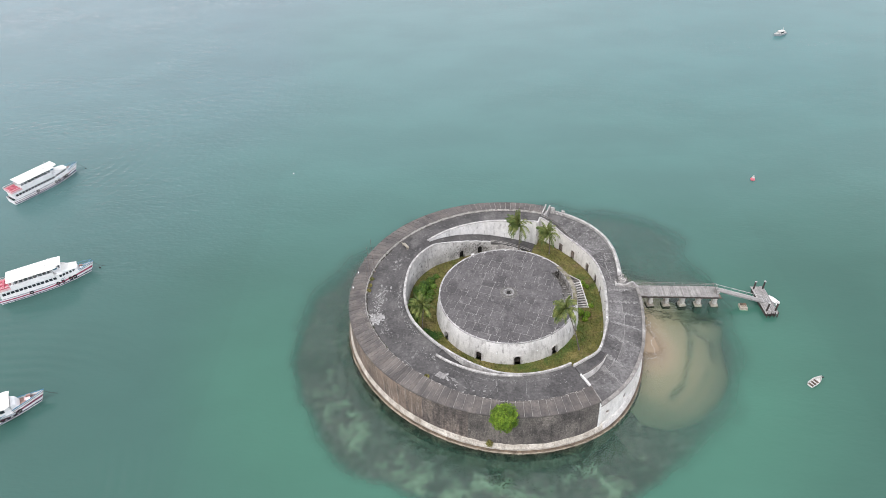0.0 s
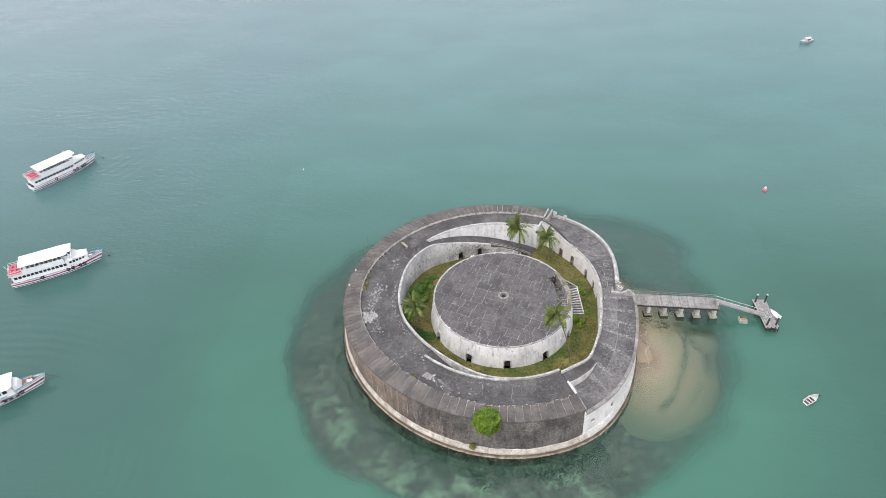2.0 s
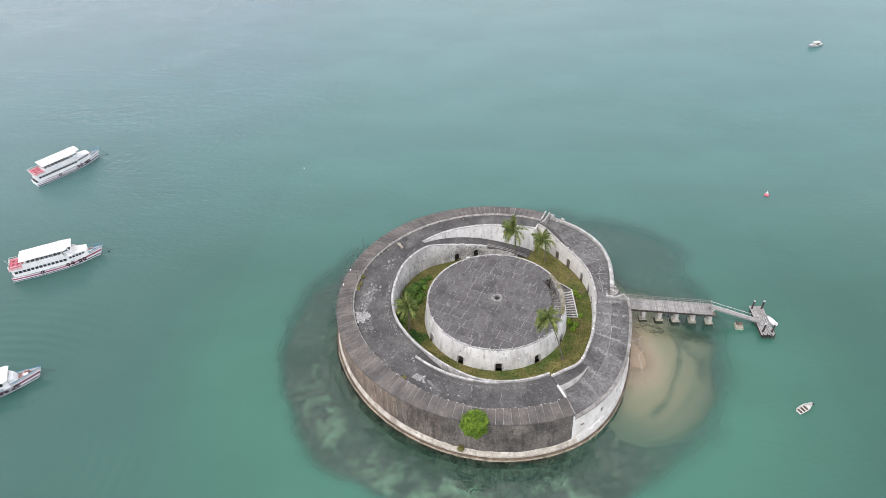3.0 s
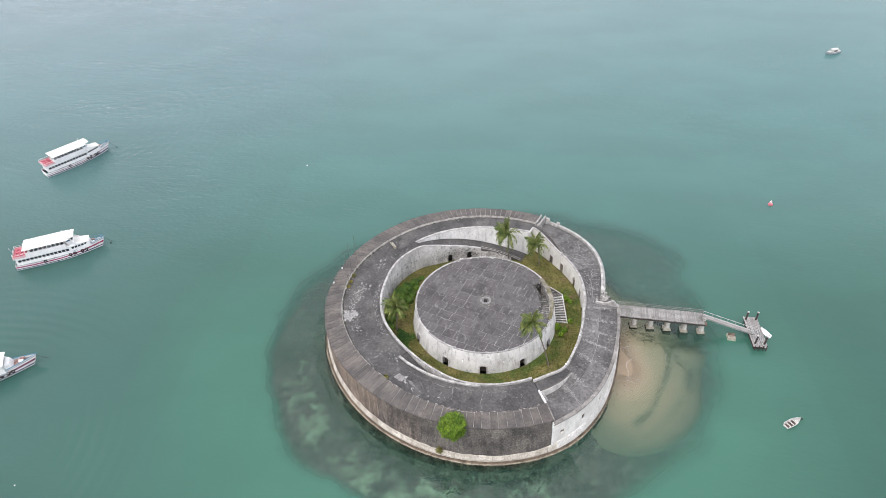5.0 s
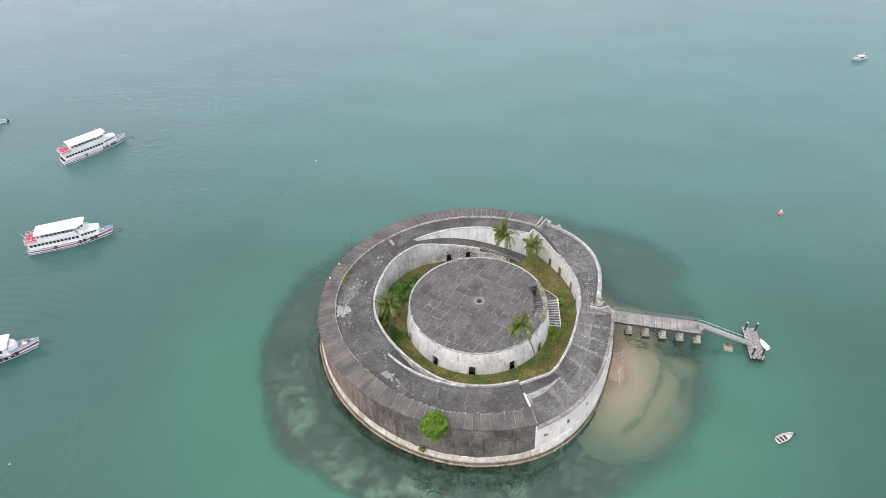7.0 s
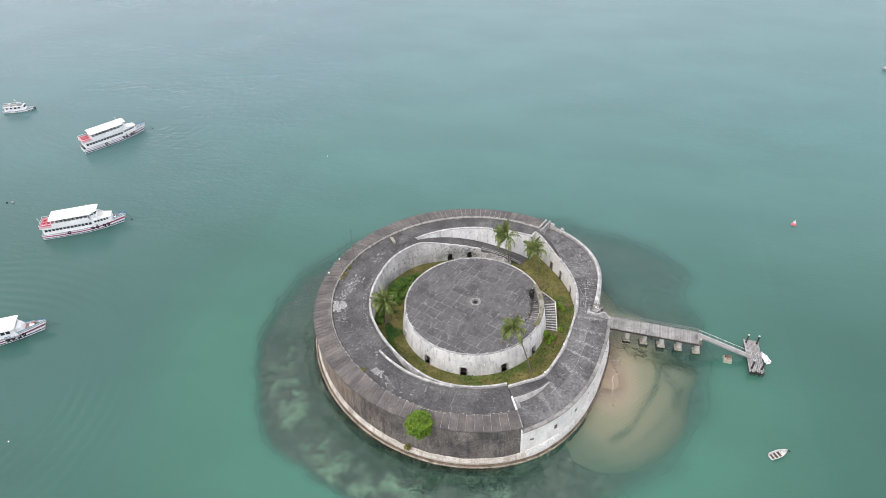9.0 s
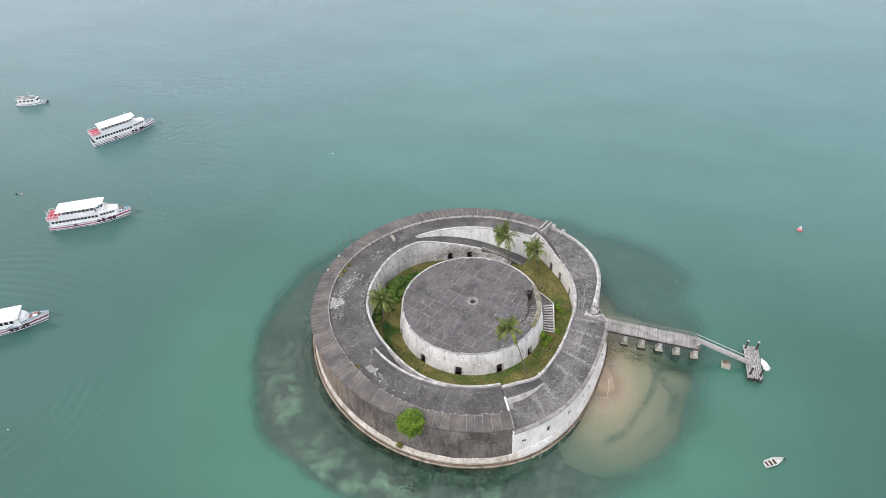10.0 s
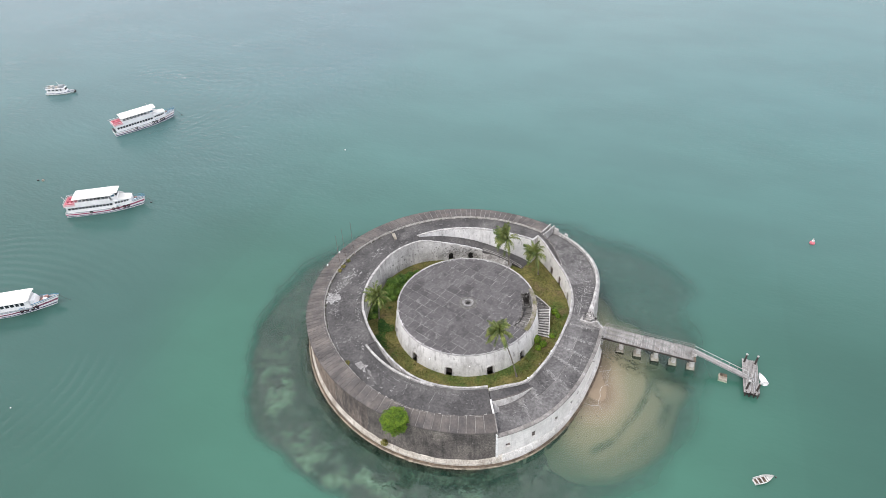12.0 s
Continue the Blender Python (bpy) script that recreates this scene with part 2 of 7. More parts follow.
M_PILE = mat("dark_mooring_pile", (0.035, 0.03, 0.03), (0.075, 0.06, 0.055), 1.5, 6, 0.8, 0.02, 0.3)
M_PAINT = mat("white_boat_paint", (0.74, 0.745, 0.75), (0.84, 0.845, 0.85), 0.5, 4, 0.4, 0, 0.04, spec=0.5)
M_OLDPAINT = mat("dull_white_paint", (0.42, 0.42, 0.41), (0.62, 0.62, 0.6), 1.5, 6, 0.7, 0, 0.15)
M_ROOF = mat("white_canopy", (0.73, 0.725, 0.69), (0.82, 0.815, 0.785), 0.4, 3, 0.6, 0.01, 0.05)
M_MAROON = mat("maroon_stripe_paint", (0.15, 0.03, 0.075), (0.23, 0.06, 0.11), 0.9, 5, 0.6, 0, 0.12)
M_REDP = mat("faded_red_paint", (0.27, 0.028, 0.085), (0.38, 0.07, 0.14), 0.9, 5, 0.6, 0, 0.12)
M_SEAT = mat("faded_red_seat_paint", (0.46, 0.1, 0.14), (0.6, 0.2, 0.24), 1.2, 5, 0.6, 0, 0.12)
M_PINKD = mat("pink_red_deck", (0.6, 0.36, 0.38), (0.74, 0.52, 0.53), 0.8, 5, 0.7, 0, 0.12)
M_BLUEP = mat("blue_boat_paint", (0.06, 0.2, 0.33), (0.13, 0.3, 0.43), 0.9, 5, 0.5, 0, 0.12)
M_PALEBLUE = mat("pale_blue_paint", (0.22, 0.38, 0.46), (0.34, 0.5, 0.57), 0.9, 5, 0.5, 0, 0.12)
M_GREENP = mat("dark_green_paint", (0.03, 0.09, 0.07), (0.06, 0.15, 0.11), 0.9, 5, 0.6, 0, 0.12)
M_NAVY = mat("navy_stripe_paint", (0.02, 0.03, 0.08), (0.04, 0.05, 0.12), 0.9, 5, 0.5, 0, 0.12)
M_GREYB = mat("grey_boat_paint", (0.2, 0.23, 0.25), (0.33, 0.37, 0.39), 0.9, 5, 0.6, 0, 0.12)
M_RUBBER = mat("black_tyre_rubber", (0.012, 0.012, 0.013), (0.03, 0.03, 0.03), 2, 8, 0.8, 0, 0.2)
M_GLASS = mat("dark_cabin_glass", (0.015, 0.02, 0.025), (0.04, 0.05, 0.06), 0.6, 2, 0.12, 0, 0.1, spec=0.6)
M_BLUEGLASS = mat("blue_tinted_glass", (0.05, 0.13, 0.2), (0.1, 0.22, 0.32), 0.6, 2, 0.15, 0, 0.1, spec=0.6)
M_WOODIN = mat("dark_boat_timber", (0.06, 0.045, 0.035), (0.17, 0.12, 0.09), 1.2, 6, 0.7, 0, 0.25)
M_BOWDECK = mat("worn_pink_brown_deck", (0.22, 0.14, 0.12), (0.42, 0.3, 0.27), 1.4, 6, 0.75, 0, 0.25)
M_METAL = mat("galvanised_metal", (0.3, 0.3, 0.3), (0.5, 0.5, 0.5), 2, 8, 0.5, 0, 0.15, metal=0.6)
M_RUST = mat("rusty_pole", (0.1, 0.075, 0.065), (0.2, 0.165, 0.15), 1.5, 8, 0.8, 0, 0.25)
M_BUOY = mat("red_buoy_paint", (0.45, 0.1, 0.14), (0.6, 0.2, 0.23), 1.5, 5, 0.5, 0, 0.12)
# Green of the murky water, painted into the bed colours with depth.
WATER_TINT = (0.075, 0.218, 0.165)
# Depth tints paint the water's pale, olive and green veil into the sand.
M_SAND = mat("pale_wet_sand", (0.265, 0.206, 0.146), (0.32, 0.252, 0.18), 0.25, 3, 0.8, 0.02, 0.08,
             stain=((0.31, 0.255, 0.18), 0.2, (1, 0.7, 1), 0.5, 0.72, 0.5), depth_tints=[((0.385, 0.333, 0.238), 0.0, -0.13), ((0.305, 0.3, 0.2), -0.13, -0.36), ((0.205, 0.23, 0.155), -0.6, -1.0), ((0.15, 0.17, 0.118), -1.1, -1.5), (WATER_TINT, -1.6, -2.8)])
# The water's green is put into the sand's base colour.
M_BED = mat("water_tinted_sand", (0.07, 0.21, 0.16), (0.08, 0.226, 0.172), 0.03, 0.4, 0.95, 0, 0.05, spec=0.0)
# Pale patches by height, then the water's green painted in as it sinks.
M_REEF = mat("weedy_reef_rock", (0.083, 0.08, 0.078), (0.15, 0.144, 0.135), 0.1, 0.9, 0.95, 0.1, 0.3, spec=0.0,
             stain=((0.24, 0.28, 0.2), 0.55, I, 0.54, 0.7, 0.5), stain2=((0.02, 0.022, 0.018), 1.3, I, 0.52, 0.66, 0.6), depth_tints=[((0.25, 0.37, 0.26), -1.38, -1.14), (WATER_TINT, -1.7, -2.75)])
M_RUBBLE = mat("submerged_weedy_rubble", (0.035, 0.04, 0.033), (0.13, 0.135, 0.11), 0.45, 2.6, 0.95, 0.1, 0.4, spec=0.0,
               stain=((0.2, 0.25, 0.17), 0.8, I, 0.56, 0.7, 0.5), stain2=((0.018, 0.02, 0.016), 1.5, I, 0.52, 0.66, 0.6))
M_WEED = mat("weedy_boulder", (0.012, 0.014, 0.01), (0.085, 0.09, 0.066), 0.5, 2, 0.9, 0, 0.3, spec=0.0, island=0.5)
M_DRIFT = mat("thin_drift_weed", (0.105, 0.112, 0.082), (0.2, 0.207, 0.147), 0.5, 2, 0.9, 0, 0.3, spec=0.0, island=0.4)
M_FLECK = mat("worn_pale_fleck", (0.14, 0.137, 0.136), (0.31, 0.305, 0.3), 2.5, 9, 0.9, 0.01, 0.2, island=0.25)
M_CRUST = mat("flaking_lime_crust", (0.17, 0.167, 0.165), (0.4, 0.395, 0.39), 2.5, 9, 0.9, 0.02, 0.2, island=0.3)
M_WORN = mat("worn_pale_joint", (0.16, 0.157, 0.155), (0.34, 0.334, 0.33), 1.2, 9, 0.9, 0.01, 0.2, island=0.35)
M_FOAM = mat("sea_foam", (0.5, 0.49, 0.46), (0.66, 0.65, 0.62), 2, 8, 0.9, 0.02, 0.1)


def water(name, shades):
    """Turbid sea: part of the light scatters at the top of it, the rest goes on down to the bed; the deeper, the less.
    shades: (metres north, scatter colour) each, paler northward to paint in the sky's sheen."""
    m = bpy.data.materials.new(name)
    m.use_nodes = True
    n, l = m.node_tree.nodes, m.node_tree.links
    n.clear()
    tc = n.new("ShaderNodeTexCoord")

    def noise_at(s, stretch, turn=0.0, detail=3.0, seed=0.0):
        mp = n.new("ShaderNodeMapping")
        mp.inputs["Scale"].default_value, mp.inputs["Rotation"].default_value = stretch, (0, 0, radians(turn))
        mp.inputs["Location"].default_value = (seed, 0, 0)
        l.new(tc.outputs["Object"], mp.inputs["Vector"])
        t = n.new("ShaderNodeTexNoise")
        t.inputs["Scale"].default_value, t.inputs["Detail"].default_value = s, detail
        l.new(mp.outputs["Vector"], t.inputs["Vector"])
        return t.outputs["Fac"]

    def ramp(value, lo, hi, out0=0.0, out1=1.0, soft=True):
        r = n.new("ShaderNodeMapRange")
        if soft:
            r.interpolation_type = "SMOOTHSTEP"
        for key, v in (("From Min", lo), ("From Max", hi), ("To Min", out0), ("To Max", out1)):
            r.inputs[key].default_value = v
        l.new(value, r.inputs["Value"])
        return r.outputs["Result"]

    def calc(kind, a, b):
        x = n.new("ShaderNodeMath")
        x.operation = kind
        for value, socket in ((a, x.inputs[0]), (b, x.inputs[1])):
            if isinstance(value, (int, float)):
                socket.default_value = value
            else:
                l.new(value, socket)
        return x.outputs["Value"]

    def mixed(a, colour, fac, kind="MIX"):
        x = n.new("ShaderNodeMix")
        x.data_type, x.blend_type = "RGBA", kind
        l.new(a, x.inputs["A"])
        x.inputs["B"].default_value = (*colour, 1)
        l.new(fac, x.inputs["Factor"])
        return x.outputs["Result"]

    def apart(cx, cy):
        """How far a point of the surface lies from a place, in metres."""
        d = n.new("ShaderNodeVectorMath")
        d.operation = "DISTANCE"
        d.inputs[1].default_value = (cx, cy, 0)
        l.new(tc.outputs["Object"], d.inputs[0])
        return d.outputs["Value"]

    pos = n.new("ShaderNodeSeparateXYZ")
    l.new(tc.outputs["Object"], pos.inputs["Vector"])
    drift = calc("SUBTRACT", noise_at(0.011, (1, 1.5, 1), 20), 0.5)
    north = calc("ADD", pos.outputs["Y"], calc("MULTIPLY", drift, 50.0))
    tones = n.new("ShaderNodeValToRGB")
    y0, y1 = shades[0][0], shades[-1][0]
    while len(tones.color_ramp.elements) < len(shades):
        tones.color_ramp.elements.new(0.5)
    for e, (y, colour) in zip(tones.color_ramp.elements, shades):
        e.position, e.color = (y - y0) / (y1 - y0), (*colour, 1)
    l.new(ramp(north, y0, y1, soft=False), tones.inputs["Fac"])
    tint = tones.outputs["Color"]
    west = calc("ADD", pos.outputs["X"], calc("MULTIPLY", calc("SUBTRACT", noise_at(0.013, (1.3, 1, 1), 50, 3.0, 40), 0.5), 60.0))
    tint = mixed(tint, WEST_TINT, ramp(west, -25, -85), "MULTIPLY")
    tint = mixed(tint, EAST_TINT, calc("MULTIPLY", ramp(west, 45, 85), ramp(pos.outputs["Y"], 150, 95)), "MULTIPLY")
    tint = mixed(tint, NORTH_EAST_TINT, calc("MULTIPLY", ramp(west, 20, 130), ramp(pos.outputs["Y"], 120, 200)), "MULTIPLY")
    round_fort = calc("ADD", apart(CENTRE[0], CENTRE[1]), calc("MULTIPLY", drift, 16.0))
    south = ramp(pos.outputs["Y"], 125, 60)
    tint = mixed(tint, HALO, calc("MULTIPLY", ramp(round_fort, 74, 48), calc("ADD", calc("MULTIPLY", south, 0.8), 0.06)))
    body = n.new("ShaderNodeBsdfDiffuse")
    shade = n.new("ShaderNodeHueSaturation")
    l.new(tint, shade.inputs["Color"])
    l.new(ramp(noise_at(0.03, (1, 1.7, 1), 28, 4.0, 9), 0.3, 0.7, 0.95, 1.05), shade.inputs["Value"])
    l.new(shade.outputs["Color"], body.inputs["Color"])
    clear = n.new("ShaderNodeBsdfTransparent")
    mix = n.new("ShaderNodeMixShader")
    murk = n.new("ShaderNodeAttribute")
    murk.attribute_name = "turbidity"
    l.new(murk.outputs["Fac"], mix.inputs["Fac"])
    l.new(clear.outputs["BSDF"], mix.inputs[1])
    l.new(body.outputs["BSDF"], mix.inputs[2])
    waves = calc("ADD", calc("MULTIPLY", noise_at(0.75, (1, 1.9, 1), 25, 4.0), 0.8), noise_at(0.2, (1, 2.4, 1), 58, 3.0))
    for cx, cy, length, reach, height in WAVE_TRAINS:
        far = apart(cx, cy)
        ring = calc("SINE", calc("ADD", calc("MULTIPLY", far, math.tau / length), calc("MULTIPLY", noise_at(0.05, (1, 1, 1), 0, 3.0, cx), 9.0)), 0.0)
        mask = calc("MULTIPLY", calc("MULTIPLY", ramp(far, 8, 20), ramp(far, reach, reach * 0.45)), ramp(noise_at(0.03, (1, 1, 1), 0, 2.0, cy), 0.42, 0.6, 0.0, height))
        waves = calc("ADD", waves, calc("MULTIPLY", ring, mask))
    b = n.new("ShaderNodeBump")
    b.inputs["Distance"].default_value = 0.5
    l.new(calc("MULTIPLY", ramp(noise_at(0.009, (1, 2.2, 1), 15, 3.0), 0.38, 0.64, 0.1, 0.28), ramp(west, -20, -120, 1.0, 2.3)), b.inputs["Strength"])
    l.new(waves, b.inputs["Height"])
    shine = n.new("ShaderNodeBsdfGlossy")
    shine.inputs["Roughness"].default_value = 0.08
    l.new(b.outputs["Normal"], shine.inputs["Normal"])
    fr = n.new("ShaderNodeFresnel")
    fr.inputs["IOR"].default_value = 1.42
    l.new(b.outputs["Normal"], fr.inputs["Normal"])
    top = n.new("ShaderNodeMixShader")
    l.new(fr.outputs["Fac"], top.inputs["Fac"])
    l.new(mix.outputs["Shader"], top.inputs[1])
    l.new(shine.outputs["BSDF"], top.inputs[2])
    o = n.new("ShaderNodeOutputMaterial")
    l.new(top.outputs["Shader"], o.inputs["Surface"])
    return m


CENTRE = (12.7, 91.6)
WAVE_TRAINS = ((-86.0, 52.0, 2.4, 60, 0.42), (-128.0, 170.0, 3.0, 70, 0.12), (-92.0, 108.0, 2.2, 36, 0.06))  # place, wave length, reach, height
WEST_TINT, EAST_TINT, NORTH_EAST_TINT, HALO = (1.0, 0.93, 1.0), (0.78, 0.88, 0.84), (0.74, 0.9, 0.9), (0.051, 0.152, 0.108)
# Paler, bluer colours to the north paint the grazing sky reflection into the water.
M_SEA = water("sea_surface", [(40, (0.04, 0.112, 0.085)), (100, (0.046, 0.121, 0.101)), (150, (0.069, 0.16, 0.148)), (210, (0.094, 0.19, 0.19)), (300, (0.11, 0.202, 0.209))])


# ---- mesh tools ----
class Shape:
    def __init__(self):
        self.v, self.f = [], []

    def add(self, verts, faces):
        k = len(self.v)
        self.v += [tuple(p) for p in verts]
        self.f += [tuple(k + i for i in q) for q in faces]
        return self

    def hexa(self, low, high):
        """A block from four corners below and four above, both counter-clockwise."""
        return self.add([*low, *high], [(3, 2, 1, 0), (4, 5, 6, 7), (0, 1, 5, 4), (1, 2, 6, 5), (2, 3, 7, 6), (3, 0, 4, 7)])

    def box(self, x0, x1, y0, y1, z0, z1):
        q = [(x0, y0), (x1, y0), (x1, y1), (x0, y1)]
        return self.hexa([(x, y, z0) for x, y in q], [(x, y, z1) for x, y in q])

    def beam(self, a, b, wide, high):
        """A straight bar from a to b, level across."""
        a, b = Vector(a), Vector(b)
        d = (b - a).normalized()
        s = d.cross(Vector((0, 0, 1)))
        s = (s.normalized() if s.length > 1e-4 else Vector((1, 0, 0))) * wide / 2
        u = s.cross(d).normalized() * high / 2
        return self.hexa([a - s - u, a + s - u, b + s - u, b - s - u], [a - s + u, a + s + u, b + s + u, b - s + u])

    def tube(self, path, radii, sides=10, cap=True):
        path = [Vector(p) for p in path]
        rings = []
        for i, p in enumerate(path):
            d = (path[min(i + 1, len(path) - 1)] - path[max(i - 1, 0)]).normalized()
            s = d.cross(Vector((0, 0, 1)))
            s = s.normalized() if s.length > 1e-3 else Vector((1, 0, 0))
            u = d.cross(s)
            r = radii[i] if isinstance(radii, (list, tuple)) else radii
            rings.append([p + s * math.cos(k * math.tau / sides) * r + u * math.sin(k * math.tau / sides) * r for k in range(sides)])
        faces = []
        for i in range(len(rings) - 1):
            for k in range(sides):
                k2 = (k + 1) % sides
                faces.append((i * sides + k, (i + 1) * sides + k, (i + 1) * sides + k2, i * sides + k2))
        if cap:
            faces += [tuple(range(sides)), tuple(reversed(range((len(rings) - 1) * sides, len(rings) * sides)))]
        return self.add([p for r in rings for p in r], faces)

    def prism(self, poly, z0, z1):
        n = len(poly)
        self.add([(x, y, z0) for x, y in poly] + [(x, y, z1) for x, y in poly],
                 [tuple(reversed(range(n))), tuple(range(n, 2 * n))] + [(i, (i + 1) % n, n + (i + 1) % n, n + i) for i in range(n)])
        return self

    def revolve(self, profile, centre=(0, 0, 0), sides=16):
        """A turned shape from (radius, height) pairs, from below."""
        cx, cy, cz = centre
        rows = [[(cx + r * math.cos(k * math.tau / sides), cy + r * math.sin(k * math.tau / sides), cz + z) for k in range(sides)] for r, z in profile]
        faces = []
        for i in range(len(rows) - 1):
            for k in range(sides):
                k2 = (k + 1) % sides
                faces.append((i * sides + k, i * sides + k2, (i + 1) * sides + k2, (i + 1) * sides + k))
        faces += [tuple(reversed(range(sides))), tuple(range((len(rows) - 1) * sides, len(rows) * sides))]
        return self.add([p for r in rows for p in r], faces)

    def weld(self):
        """Joins corners that meet and takes out the faces between touching blocks."""
        index, where, verts = {}, [], []
        for p in self.v:
            key = tuple(round(c, 3) for c in p)
            if key not in index:
                index[key] = len(verts)
                verts.append(p)
            where.append(index[key])
        count, faces = {}, []
        for q in self.f:
            q = tuple(where[i] for i in q)
            faces.append(q)
            count[frozenset(q)] = count.get(frozenset(q), 0) + 1
        self.v, self.f = verts, [q for q in faces if count[frozenset(q)] == 1 and len(set(q)) == len(q)]
        return self

    def mesh(self, name, material, smooth=False):
        me = bpy.data.meshes.new(name)
        me.from_pydata(self.v, [], self.f)
        me.materials.append(material)
        if smooth:
            me.polygons.foreach_set("use_smooth", [True] * len(me.polygons))
        me.update()
        return me


def part(name, shape, material, parent=None, label="", smooth=False):
    data = shape if isinstance(shape, bpy.types.Mesh) else shape.mesh(name, material, smooth)
    ob = new(name, data)
    if parent:
        ob.parent = parent
    return tagged(ob, label) if label else ob


def thing(name, label, category, group="", kind="", at=None):
    ob = new(name)
    ob.empty_display_size = 0.3
    if at is not None:
        ob.matrix_basis = at
    return tagged(ob, label, category, group, kind)


def curve(*knots):
    """A smooth function through a few (angle, value) pairs, held level past its ends."""
    xs, ys = np.array([k[0] for k in knots], float), np.array([k[1] for k in knots], float)
    ms = np.gradient(ys, xs)

    def f(x):
        x = min(max(x, xs[0]), xs[-1])
        i = min(max(int(np.searchsorted(xs, x)) - 1, 0), len(xs) - 2)
        h = xs[i + 1] - xs[i]
        t = (x - xs[i]) / h
        return float(ys[i] * (1 + 2 * t) * (1 - t) ** 2 + ms[i] * h * t * (1 - t) ** 2 + ys[i + 1] * t * t * (3 - 2 * t) + ms[i + 1] * h * t * t * (t - 1))
    return f


# ---- the plan of the fort: radii about its middle, by angle ----
CX, CY = 12.7, 91.6
SPLIT = 294.4
DECK, LOW, COURT = 8.25, 6.8, 2.5
OUT = curve((68, 30.35), (90, 30.55), (110, 31.05), (130, 31.55), (150, 31.8), (170, 31.9), (190, 31.8), (210, 31.36), (230, 30.72), (250, 30.33), (270, 30.34), (295, 30.5))
BASE = curve((60, 31.0), (68, 31.2), (90, 31.6), (110, 32.2), (130, 32.7), (150, 32.9), (170, 32.9), (190, 32.6), (203, 32.04), (220, 31.54), (240, 31.4), (260, 31.64), (280, 31.7), (300, 31.13), (315, 29.62), (330, 27.92), (340, 27.06), (362, 26.72))
BAND = curve((68, 26.84), (90, 26.99), (110, 27.21), (130, 27.58), (150, 28.12), (170, 28.71), (190, 28.6), (210, 28.0), (230, 27.44), (250, 27.6), (270, 27.8), (295, 27.6))
EAST = curve((-66, 30.75), (-50, 29.53), (-35, 27.9), (-20, 26.49), (-5, 26.07), (4, 26.12))
NORTHEAST = curve((4, 22.9), (8, 23.36), (20, 25.24), (30, 27.27), (40, 28.93), (50, 29.86), (62, 30.28), (68, 30.4))
INNER = curve((72, 19.3), (97, 19.1), (110, 19.2), (123, 19.7), (138, 21.0), (154, 21.33), (172, 20.8), (185, 20.7), (200, 20.55), (215, 20.15), (230, 20.1), (240, 20.4), (250, 20.95), (260, 21.6), (275, 21.86), (295, 21.7))
INNER_E = curve((-66, 22.3), (-50, 21.83), (-35, 20.28), (-20, 19.3), (-5, 19.06), (10, 19.75), (25, 20.78), (40, 21.7), (55, 22.9), (68, 24.8))
NORTH = curve((68, 22.9), (85, 22.31), (100, 22.45), (115, 22.65), (135, 22.77))


def at(th, r, z):
    a = radians(th)
    return (CX + r * math.cos(a), CY + r * math.sin(a), z)


def angles(a0, a1, step=2.0, cuts=()):
    n = max(1, round((a1 - a0) / step))
    got = [a0 + (a1 - a0) * i / n for i in range(n + 1)]
    got = [a for a in got if all(abs(a - c) > 0.25 for c in cuts)] + [c for c in cuts if a0 <= c <= a1]
    return sorted(got)


def sweep(shape, a0, a1, profile, step=2.0):
    """Sweeps a closed outline (functions of the angle that give radius and height) round the middle."""
    ths = angles(a0, a1, step)
    n = len(profile)
    verts = [at(th, *p(th)) for th in ths for p in profile]
    faces = []
    for i in range(len(ths) - 1):
        for k in range(n):
            k2 = (k + 1) % n
            faces.append((i * n + k, (i + 1) * n + k, (i + 1) * n + k2, i * n + k2))
    faces += [tuple(range(n)), tuple(reversed(range((len(ths) - 1) * n, len(ths) * n)))]
    return shape.add(verts, faces)


def pierced(shape, a0, a1, inner, outer, z0, top, holes=(), step=2.0):
    """A curved wall between two radii (functions of angle and height) with openings (angle, width, sill, head)."""
    spans = []
    for th, wide, sill, head in holes:
        half = math.degrees(wide / 2 / outer(th, sill))
        spans.append((th - half, th + half, sill, head))
    ths = angles(a0, a1, step, [c for s in spans for c in s[:2]])
    for a, b in zip(ths, ths[1:]):
        mid = (a + b) / 2
        hole = next((s for s in spans if s[0] < mid < s[1]), None)
        blocks = [(lambda t: z0, top)] if not hole else [(lambda t: z0, lambda t: hole[2]), (lambda t: hole[3], top)]
        for lo, hi in blocks:
            if hi(mid) - lo(mid) < 0.02:
                continue
            shape.hexa([at(a, inner(a, lo(a)), lo(a)), at(a, outer(a, lo(a)), lo(a)), at(b, outer(b, lo(b)), lo(b)), at(b, inner(b, lo(b)), lo(b))],
                       [at(a, inner(a, hi(a)), hi(a)), at(a, outer(a, hi(a)), hi(a)), at(b, outer(b, hi(b)), hi(b)), at(b, inner(b, hi(b)), hi(b))])
    return shape.weld()


# ---- sea and seabed ----
def smooth(a, b, x):
    t = min(max((x - a) / (b - a), 0), 1)
    return t * t * (3 - 2 * t)


def polar(x, y):
    return math.degrees(math.atan2(y - CY, x - CX)) % 360, math.hypot(x - CX, y - CY)


REEF_EDGE = curve((0, 49), (11, 49.5), (21, 50.5), (28, 53.5), (38, 53.5), (47, 52), (60, 49), (80, 45.5), (110, 43), (137, 42.5), (151, 44.3), (165, 46.3), (180, 46.8), (196, 46.2), (207, 46.2), (220, 46.9), (230, 46.4), (242, 45.2), (251, 44.4), (270, 45.5), (300, 46), (325, 48.5), (340, 49), (360, 48))


